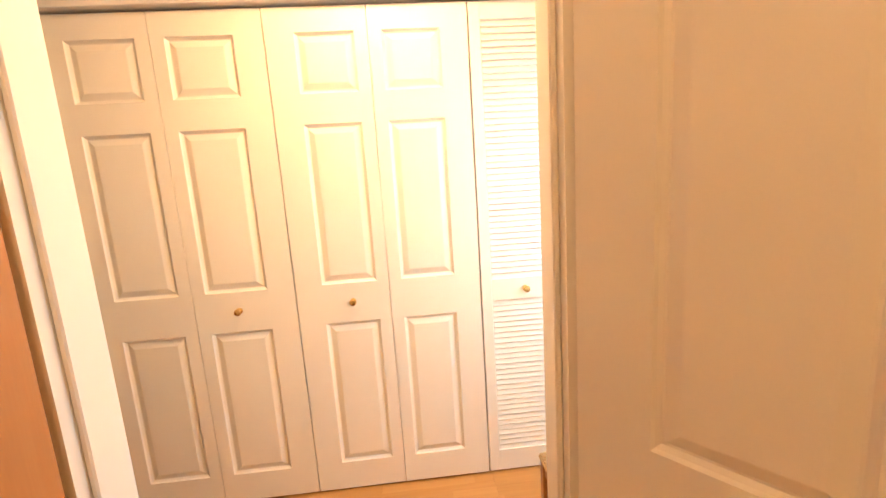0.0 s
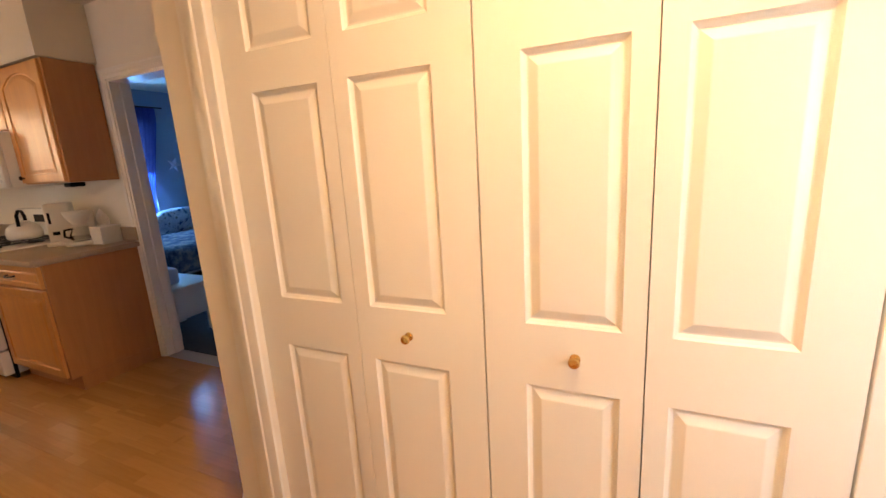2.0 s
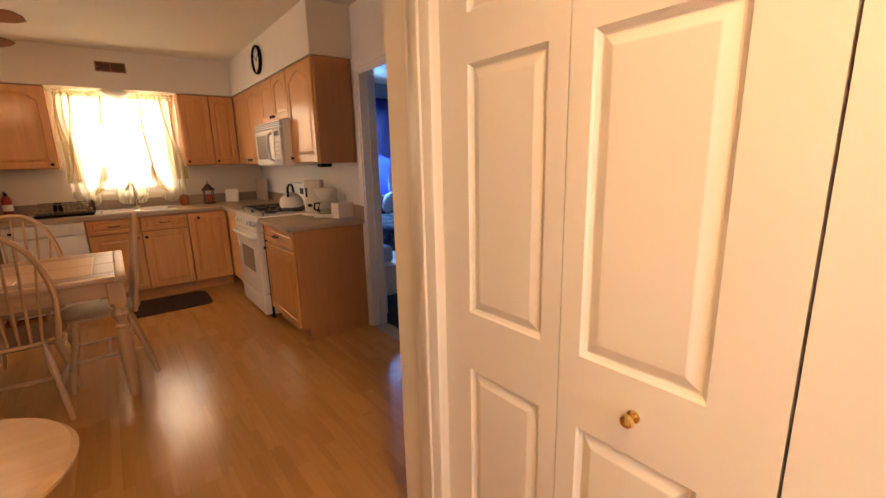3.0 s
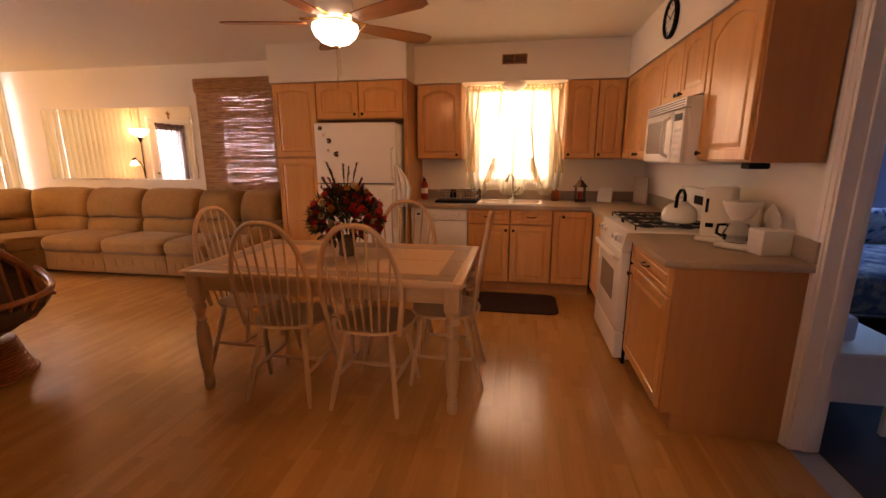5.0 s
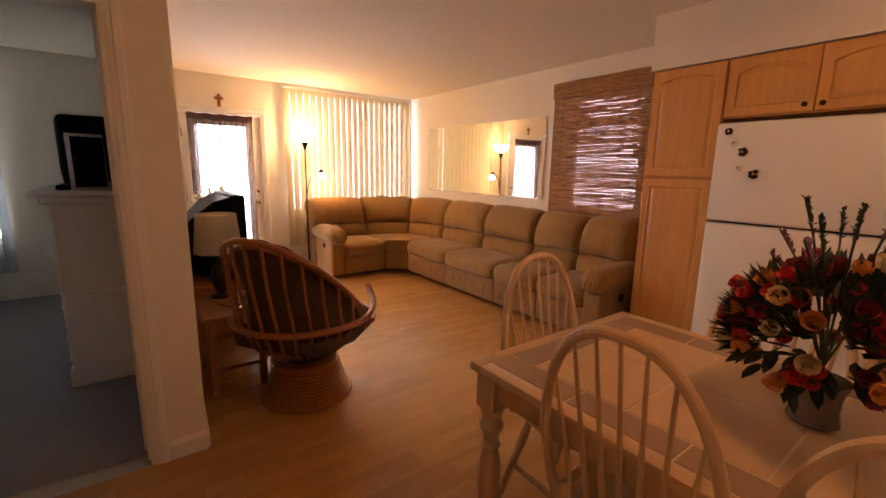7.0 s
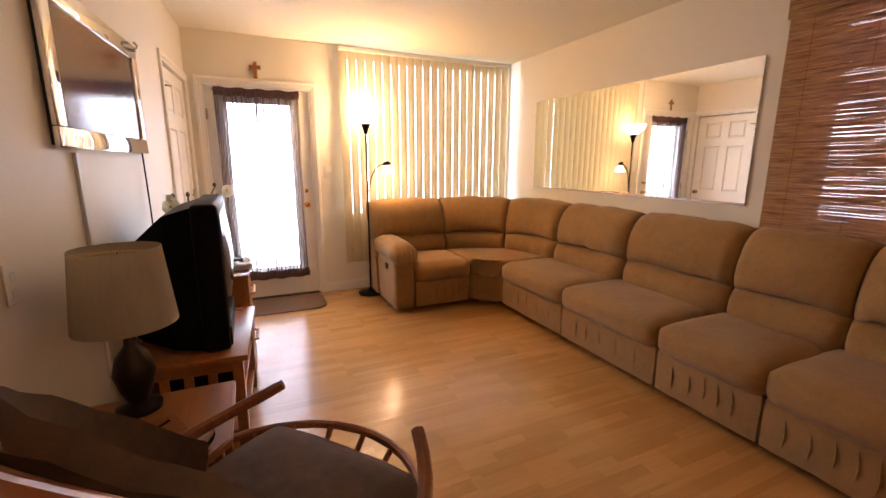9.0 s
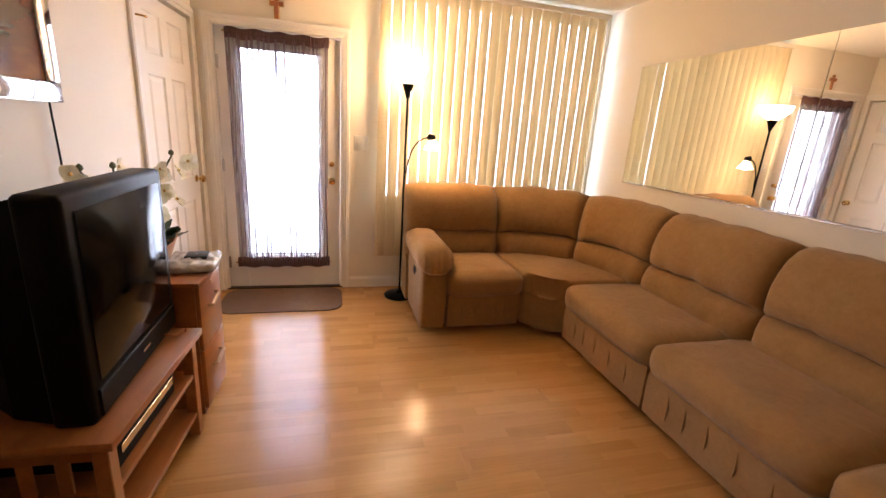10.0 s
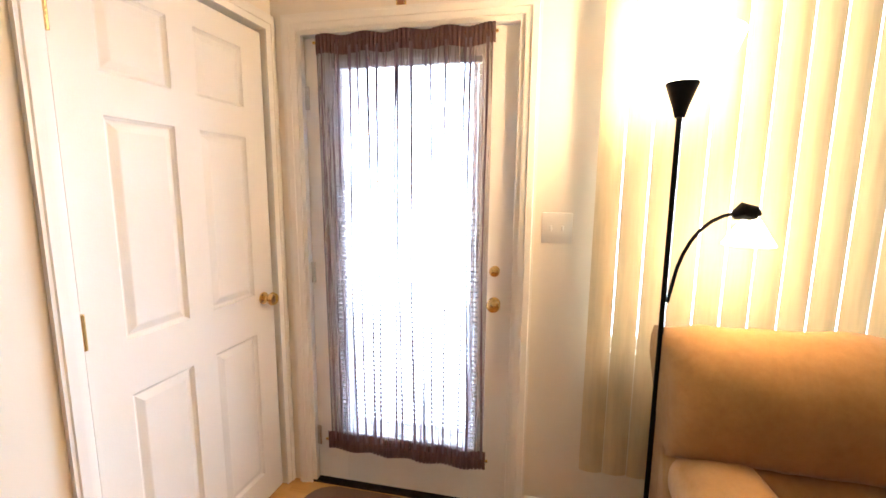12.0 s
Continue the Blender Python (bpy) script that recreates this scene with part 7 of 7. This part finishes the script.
ob = thing("air_vent", "brown metal air vent in the soffit", "vent", pose(-5.43, 1.093, 2.292, 0, 0, 90))
part("frame", box(bm_new(), 0, -0.006, 0, 0.247, 0.0, 0.095, 0.002), BLADE, ob)
for x0 in (0.012, 0.128):
    part("backing", box(bm_new(), x0, -0.008, 0.012, x0 + 0.107, -0.005, 0.083), BLACK_PLASTIC, ob)
    for k in range(6):
        sl = part("slat", box(bm_new(), x0, -0.013, 0.016 + k * 0.0115, x0 + 0.107, -0.007, 0.020 + k * 0.0115), BLADE, ob)

ob = thing("sink_light", "white flush dome light under the soffit, unlit", "ceiling light", pose(-5.56, 1.22, 0))
part("plate", lathe(bm_new(), [(0.11, 2.134), (0.11, 2.12)], 24), WHITE_ENAMEL, ob)
part("dome", lathe(bm_new(), [(0.135, 2.12), (0.125, 2.10), (0.08, 2.07), (0.02, 2.055), (0.006, 2.045)], 28), WHITE_ENAMEL, ob)

ob = thing("wall_cross", "small dark wooden cross with a pale edge above the door", "cross", pose(-2.975, -5.578, 2.20, 0, 0, 180))
for nm, mat, g, y in (("border", BRASS, 0.006, -0.008), ("cross", RATTAN, 0.0, -0.013)):
    b = bm_new()
    box(b, -0.014 - g, y, -0.075 - g, 0.014 + g, y + 0.007, 0.07 + g, 0.002)
    box(b, -0.045 - g, y - 0.0005, 0.012 - g, 0.045 + g, y + 0.0065, 0.038 + g, 0.002)
    part(nm, b, mat, ob)

ob = thing("light_switch", "cream double light switch plate on the wall", "light switch", pose(-3.545, -5.582, 1.21, 0, 0, 180))
part("plate", box(bm_new(), 0, -0.006, 0, 0.115, 0, 0.12, 0.003, 2), WHITE_PLASTIC, ob)
for x in (0.034, 0.078):
    part("toggle", box(bm_new(), x - 0.005, -0.016, 0.05, x + 0.005, -0.005, 0.07, 0.002), WHITE_ENAMEL, ob)
ob = thing("wall_outlet", "cream outlet plate on the wall", "outlet", TVW @ pose(-0.002, -0.75, 0.98, 0, 0, -90))
part("plate", box(bm_new(), 0, -0.005, 0, 0.07, 0, 0.115, 0.003), WHITE_PLASTIC, ob)
for z in (0.03, 0.075):
    part("socket", box(bm_new(), 0.02, -0.007, z - 0.012, 0.05, -0.004, z + 0.012, 0.003), WHITE_ENAMEL, ob)

solo("cable_cover", box(bm_new(), -0.014, 0, 0.45, -0.002, 0.022, 1.40, 0.003), WHITE_PLASTIC, "white cable cover running down the wall", "cable cover", TVW @ pose(0, -1.32, 0))


def rug(name, label, x0, y0, x1, y1, r, mat, m=None):
    b = bm_new()
    pts = []
    for cx, cy, a0 in ((x1 - r, y1 - r, 0), (x0 + r, y1 - r, 90), (x0 + r, y0 + r, 180), (x1 - r, y0 + r, 270)):
        for k in range(6):
            a = radians(a0 + 90 * k / 5)
            pts.append((cx + r * math.cos(a), cy + r * math.sin(a)))
    lo = [b.verts.new((x, y, 0.001)) for x, y in pts]
    hi = [b.verts.new((x, y, 0.009)) for x, y in pts]
    for i in range(len(pts)):
        b.faces.new((lo[i], lo[(i + 1) % len(pts)], hi[(i + 1) % len(pts)], hi[i]))
    b.faces.new(lo)
    b.faces.new(hi)
    bmesh.ops.bevel(b, geom=[e for e in b.edges if all(v.co.z > 0.005 for v in e.verts)], offset=0.003, segments=2, affect="EDGES")
    return solo(name, b, mat, label, "mat")


rug("door_mat", "brown rubber-backed door mat inside the entry door", -3.45, -5.56, -2.53, -5.06, 0.12, MAT)
rug("kitchen_mat", "dark brown kitchen mat in front of the sink", -5.11, 0.90, -4.55, 1.70, 0.09, KITCHEN_MAT)

# ---------------------------------------------------------------- hall and first room
ob = thing("wicker_stool", "small wooden stool with a woven cane seat in the hall", "stool", pose(0.845, 0.89, 0))
WICKER = wood("wicker", (0.62, 0.42, 0.19), (0.34, 0.20, 0.07), 0, 0.55, 16)
for x in (0.0, 0.355):
    for y in (0.0, 0.345):
        part("leg", box(bm_new(), x, y, 0, x + 0.035, y + 0.035, 0.43, 0.004), PINE, ob)
for a in ((0.035, 0.004, 0.355, 0.030), (0.035, 0.350, 0.355, 0.376), (0.004, 0.035, 0.030, 0.345), (0.360, 0.035, 0.386, 0.345)):
    part("seat_rail", box(bm_new(), a[0], a[1], 0.385, a[2], a[3], 0.43, 0.003), PINE, ob)
    part("stretcher", box(bm_new(), a[0], a[1], 0.12, a[2], a[3], 0.145, 0.003), PINE, ob)
seat = part("seat", box(bm_new(), -0.004, -0.004, 0.431, 0.394, 0.384, 0.440, 0.003), WICKER, ob, "woven cane seat")
reed = finish("cane", tube(bm_new(), [(0.0, 0, 0), (0.39, 0, 0)], 0.005, 6), WICKER)
for k in range(27):
    piece("cane", reed, pose(0, 0.004 + k * 0.0143, 0.444), seat)

ob = thing("wardrobe", "honey oak wardrobe standing beside the first room's doorway", "wardrobe", pose(-0.60, 0.12, 0))
part("carcass", box(bm_new(), 0, 0, 0.08, 0.53, 0.52, 1.80, 0.003), OAK_SHADED, ob)
part("plinth", box(bm_new(), 0.02, 0.02, 0, 0.51, 0.50, 0.08), OAK_SHADED, ob)
part("cornice", box(bm_new(), -0.015, -0.015, 1.80, 0.545, 0.53, 1.84, 0.006, 2), OAK, ob)
for x in (0.004, 0.268):
    dr = part("door", cabinet_front(0.258, 1.68), OAK, ob, smooth=None)
    dr.location = (x, -0.020, 0.10)
    pull(dr, 0.225 if x < 0.1 else 0.033, 0.85)

ob = thing("hall_curtain", "pale yellow tied curtain at the hall window", "curtain", pose(1.70, 1.62, 0.85, 0, 0, -90))
part("rod", tube(bm_new(), [(-0.05, 0, 1.2), (0.75, 0, 1.2)], 0.008, 8), BRASS, ob)
part("panel", ripple(0.62, 1.2, 9, 0.02, 18, lambda p: Vector((p.x * (0.55 + 0.45 * min(1, abs(p.z - 0.32) / 0.6)), p.y, p.z)), 17), GAUZE, ob, smooth=70)

ob = thing("corner_table", "round light wooden table in the corner by the hall", "table", pose(-1.10, 0.625, 0))
part("top", lathe(bm_new(), [(0.02, 0.735), (0.25, 0.735), (0.265, 0.742), (0.268, 0.752), (0.255, 0.765), (0.02, 0.766)], 48), BEECH_X, ob)
part("pedestal", lathe(bm_new(), [(0.05, 0.10), (0.06, 0.16), (0.04, 0.3), (0.055, 0.45), (0.035, 0.6), (0.07, 0.735)], 20), PINE, ob)
for k in range(4):
    a = k * math.pi / 2 + 0.4
    part("foot", tube(bm_new(), [(0.03 * math.cos(a), 0.03 * math.sin(a), 0.16), (0.18 * math.cos(a), 0.18 * math.sin(a), 0.09), (0.23 * math.cos(a), 0.23 * math.sin(a), 0.018)], [0.028, 0.024, 0.018], 8), PINE, ob)

ob = thing("console_table", "dark stained wooden console table with pale turned legs", "table", pose(-1.60, -0.56, 0))
part("top", box(bm_new(), 0, 0, 0.715, 0.82, 0.44, 0.75, 0.008, 2), RATTAN, ob)
part("apron", box(bm_new(), 0.05, 0.05, 0.63, 0.77, 0.39, 0.714, 0.003), RATTAN, ob)
for x in (0.07, 0.75):
    for y in (0.07, 0.37):
        part("leg", lathe(bm_new(), [(0.018, 0), (0.026, 0.03), (0.020, 0.10), (0.032, 0.30), (0.022, 0.45), (0.030, 0.52), (0.030, 0.63)], 16, (x, y, 0)), BEECH, ob, "pale turned leg")

room_light = thing("ceiling_light", "flush round ceiling light, lit, in the first room", "ceiling light", pose(0.30, -0.35, 0))
part("plate", lathe(bm_new(), [(0.15, CEIL - 0.001), (0.15, CEIL - 0.02)], 28), WHITE_ENAMEL, room_light)
dome = part("dome", lathe(bm_new(), [(0.14, CEIL - 0.02), (0.135, CEIL - 0.05), (0.09, CEIL - 0.085), (0.02, CEIL - 0.095)], 28), FROSTED, room_light, "lit frosted dome")
dome.visible_shadow = False

# ---------------------------------------------------------------- blue bedroom
QUILT = Nodes("printed_quilt", 0.9, 0, 0.2)
qv = QUILT.space((1, 1, 1))
QUILT.color(QUILT.ramp(QUILT.noise(qv, 7, 3, 0.7), (0.35, (0.02, 0.03, 0.06)), (0.5, (0.10, 0.12, 0.17)), (0.62, (0.26, 0.24, 0.22)), (0.75, (0.04, 0.07, 0.13))))
QUILT.bump(QUILT.noise(qv, 14, 3), 0.4, 0.02)
PILLOW = Nodes("printed_pillow", 0.9, 0, 0.2)
pv = PILLOW.space((1, 1, 1))
PILLOW.color(PILLOW.ramp(PILLOW.noise(pv, 11, 3, 0.7), (0.36, (0.05, 0.10, 0.20)), (0.46, (0.50, 0.54, 0.60)), (0.6, (0.62, 0.66, 0.72)), (0.7, (0.22, 0.20, 0.16))))
SHEET = cloth("bed_sheet", (0.55, 0.60, 0.70), (0.42, 0.47, 0.58), 300, 0.95, 6)
ob = thing("bed", "double bed with a dark sea-print quilt and pillows", "bed", pose(-5.70, 3.50, 0))
part("frame", box(bm_new(), 0.03, 0.03, 0.12, 1.58, 1.50, 0.28, 0.01), BRONZE, ob)
for x in (0.06, 1.54):
    for y in (0.06, 1.46):
        part("leg", tube(bm_new(), [(x, y, 0), (x, y, 0.13)], 0.025, 8), BRONZE, ob)
part("mattress", puff(bm_new(), 0.02, 0.02, 0.28, 1.59, 1.51, 0.52, 0.05, 0.01), SHEET, ob, smooth=60)
part("quilt", puff(bm_new(), 0.35, -0.01, 0.30, 1.62, 1.54, 0.60, 0.06, 0.015, 12), QUILT.mat, ob, smooth=60)
for y in (0.10, 0.80):
    pil = thing("pillow", "sea-print pillow propped at the bed head", "pillow", pose(-5.66, 3.50 + y, 0.56))
    part("case", puff(bm_new(), 0, 0, 0, 0.16, 0.62, 0.34, 0.075, 0.03), PILLOW.mat, pil, smooth=60).matrix_basis = pose(0, 0, 0.06, 0, 28)
part("headboard", box(bm_new(), -0.04, 0.0, 0.0, 0.0, 1.53, 0.72, 0.01), BRONZE, ob)

ob = thing("white_bench", "white painted wooden bench with an arched apron", "bench", pose(-3.60, 2.79, 0))
part("top", box(bm_new(), 0, 0, 0.43, 0.52, 0.47, 0.455, 0.006, 2), TRIM_PAINT, ob)
for y0, y1 in ((0.02, 0.09), (0.36, 0.43)):
    part("leg", box(bm_new(), 0.46, y0, 0, 0.49, y1, 0.43, 0.003), TRIM_PAINT, ob)
    part("leg", box(bm_new(), 0.02, y0, 0, 0.05, y1, 0.43, 0.003), TRIM_PAINT, ob)
for x0, x1 in ((0.463, 0.487), (0.023, 0.047)):
    part("apron", box(bm_new(), x0, 0.09, 0.17, x1, 0.36, 0.43, 0.002), TRIM_PAINT, ob)
part("side_board", box(bm_new(), 0.05, 0.02, 0.12, 0.46, 0.04, 0.43, 0.002), TRIM_PAINT, ob)
solo("folded_linen", puff(bm_new(), -3.50, 2.82, 0.456, -3.20, 3.02, 0.60, 0.03, 0.01, 5), SHEET, "folded pale linen stacked on the white bench", "linen")

ob = thing("blue_curtain", "deep blue tied-back bedroom curtain", "curtain", pose(-5.70, 3.55, 0.85, 0, 0, 90))
part("rod", tube(bm_new(), [(-0.1, 0, 1.42), (1.25, 0, 1.42)], 0.01, 8), BRONZE, ob)
part("valance", ripple(1.15, 0.16, 12, 0.025, 3, lambda p: p + Vector((0, 0.02, 1.27)), 23), BLUE_CURTAIN, ob, smooth=70)
part("right_panel", ripple(0.36, 1.4, 6, 0.03, 16, lambda p: Vector((0.78 + p.x * (0.35 + 0.65 * min(1, abs(p.z - 0.15) / 1.1)), p.y, p.z)), 19), BLUE_CURTAIN, ob, smooth=70)
part("left_panel", ripple(0.36, 1.4, 6, 0.03, 16, lambda p: Vector((0.0 + p.x * 0.7, p.y, p.z)), 20), BLUE_CURTAIN, ob, smooth=70)
b = bm_new()
for k in range(5):
    a = k * 2 * math.pi / 5 + 0.3
    tip = Vector((0, 0.10 * math.sin(a), 0.10 * math.cos(a)))
    tube(b, [(0.0, 0, 0), tuple(tip * 0.5), tuple(tip)], [0.03, 0.018, 0.005], 8)
solo("starfish_ornament", b, SHEET, "pale starfish ornament on the bedroom wall", "wall ornament", pose(-5.765, 4.88, 1.50))
b = bm_new()
tube(b, [(0, -0.16, -0.02), (0, -0.08, 0.05), (0, 0.02, 0.06), (0, 0.10, 0.02), (0, 0.15, -0.07)], [0.008, 0.03, 0.035, 0.02, 0.008], 8)
tube(b, [(0, 0.0, 0.08), (0, 0.04, 0.13)], [0.02, 0.004], 6)
tube(b, [(0, 0.15, -0.07), (0, 0.12, -0.13)], [0.02, 0.004], 6)
solo("fish_ornament", b, SHEET, "pale leaping fish ornament on the bedroom wall", "wall ornament", pose(-5.755, 5.12, 1.85))

# ---------------------------------------------------------------- bunk room
ob = thing("tall_dresser", "tall white dresser with a moulded top and shaped feet", "dresser", pose(-2.07, -3.80, 0))
part("body", box(bm_new(), 0, 0, 0.12, 0.47, 0.88, 1.19, 0.004), TRIM_PAINT, ob)
part("top", box(bm_new(), -0.01, -0.02, 1.215, 0.55, 0.94, 1.245, 0.012, 3), TRIM_PAINT, ob)
part("cornice", box(bm_new(), 0.0, -0.01, 1.165, 0.515, 0.91, 1.216, 0.022, 4), TRIM_PAINT, ob)
part("waist_moulding", box(bm_new(), -0.004, -0.006, 0.60, 0.482, 0.888, 0.622, 0.005), TRIM_PAINT, ob)
for y0, y1 in ((0.0, 0.14), (0.74, 0.88)):
    b = box(bm_new(), 0.0, y0, 0, 0.49, y1, 0.12, 0.01)
    part("foot", b, TRIM_PAINT, ob)
part("base_rail", box(bm_new(), 0.0, 0.0, 0.085, 0.475, 0.88, 0.13, 0.003), TRIM_PAINT, ob)
for z0, z1 in ((0.16, 0.36), (0.38, 0.58), (0.64, 0.90), (0.92, 1.17)):
    dr = part("drawer_front", box(bm_new(), 0.468, 0.04, z0, 0.484, 0.84, z1, 0.005, 2), TRIM_PAINT, ob)
    for y in (0.22, 0.66):
        part("knob", lathe(bm_new(), [(0.008, 0.484), (0.016, 0.50), (0.010, 0.51)], 12, (0, y, (z0 + z1) / 2), "x"), TRIM_PAINT, dr)
ob = thing("small_television", "small black tube television on the tall dresser", "television", pose(-2.03, -3.48, 1.246))
part("case", box(bm_new(), 0.05, 0, 0.03, 0.36, 0.50, 0.45, 0.03, 3), BLACK_PLASTIC, ob)
part("screen", box(bm_new(), 0.358, 0.04, 0.09, 0.366, 0.46, 0.42, 0.003), SCREEN, ob)
part("stand", box(bm_new(), 0.03, 0.02, 0, 0.40, 0.48, 0.03, 0.006), BLACK_PLASTIC, ob)
ob = thing("desk_frame", "pale metal picture frame on the tall dresser", "frame", pose(-1.80, -2.97, 1.246, 0, 0, 20))
part("frame", box(bm_new(), -0.10, 0, 0, 0.10, 0.02, 0.34, 0.008, 2), CHROME, ob)
part("photo", box(bm_new(), -0.08, 0.019, 0.02, 0.08, 0.023, 0.32), BLACK_PLASTIC, ob)

STEEL_WHITE = plain("white_tube_steel", (0.66, 0.68, 0.70), 0.35, vary=0.05)
ob = thing("bunk_bed", "white tubular metal bunk bed with a ladder", "bunk bed", pose(-0.70, -4.56, 0, 0, 0, -90))
for x in (0, 0.95):
    for y in (0, 1.95):
        part("post", tube(bm_new(), [(x, y, 0), (x, y, 1.50)], 0.028, 10), STEEL_WHITE, ob)
    for z in (0.30, 1.06, 1.22, 1.36):
        part("side_rail", tube(bm_new(), [(x, 0, z), (x, 1.95, z)], 0.02, 8), STEEL_WHITE, ob)
for y in (0, 1.95):
    for z in (0.30, 0.75, 1.06, 1.36):
        part("end_rail", tube(bm_new(), [(0, y, z), (0.95, y, z)], 0.018, 8), STEEL_WHITE, ob)
    part("end_arch", tube(bm_new(), [(0, y, 1.48), (0.08, y, 1.56), (0.3, y, 1.60), (0.65, y, 1.60), (0.87, y, 1.56), (0.95, y, 1.48)], 0.024, 8), STEEL_WHITE, ob)
for z, nm in ((0.32, "lower_mattress"), (1.09, "upper_mattress")):
    part(nm, puff(bm_new(), 0.03, 0.04, z, 0.92, 1.91, z + 0.20, 0.05, 0.015), PAPER, ob, smooth=60)
    part("bed_skirt", ripple(1.86, 0.22, 40, 0.012, 4, lambda p, z=z: Vector((0.02 + p.y, 0.04 + p.x, p.z + z - 0.20)), 31), PAPER, ob, smooth=70)
part("ladder_rail", tube(bm_new(), [(0.32, -0.10, 0), (0.32, -0.035, 1.34)], 0.017, 8), STEEL_WHITE, ob)
part("ladder_rail", tube(bm_new(), [(0.02, -0.10, 0), (0.02, -0.04, 1.34)], 0.017, 8), STEEL_WHITE, ob)
for k in range(4):
    z = 0.25 + k * 0.26
    part("rung", tube(bm_new(), [(0.02, -0.10 + 0.047 * z, z), (0.32, -0.10 + 0.047 * z, z)], 0.013, 8), STEEL_WHITE, ob)

# ---------------------------------------------------------------- floor planks, last
def planks():
    area = tagged(new("floor"), "honey beech laminate plank floor, glossy", "floor", kind="structure")
    l, w = 1.21, 0.192
    rnd = random.Random(21)
    zones = [(-5.76, -2.17, -5.58, -1.80), (-5.76, -0.75, -1.80, 2.63), (-0.75, 1.75, -1.0, 1.86)]
    made = {}

    def plank(x0, y0, x1, y1):
        key = (round(x1 - x0, 3), round(y1 - y0, 3))
        if key not in made:
            made[key] = finish("plank", box(bm_new(), 0.0002, 0.0002, -0.0115, key[0] - 0.0002, key[1] - 0.0002, 0.0), FLOOR)
        piece("plank", made[key], pose(x0, y0, 0), area)

    for zx0, zx1, zy0, zy1 in zones:
        y = zy0
        while y < zy1 - 0.01:
            ye = min(y + w, zy1)
            x = zx0 - rnd.choice((0.0, 0.3, 0.6, 0.9))
            while x < zx1 - 0.01:
                a, c = max(x, zx0), min(x + l, zx1)
                if c - a > 0.01:
                    plank(a, y, c, ye)
                x += l
            y = ye


planks()
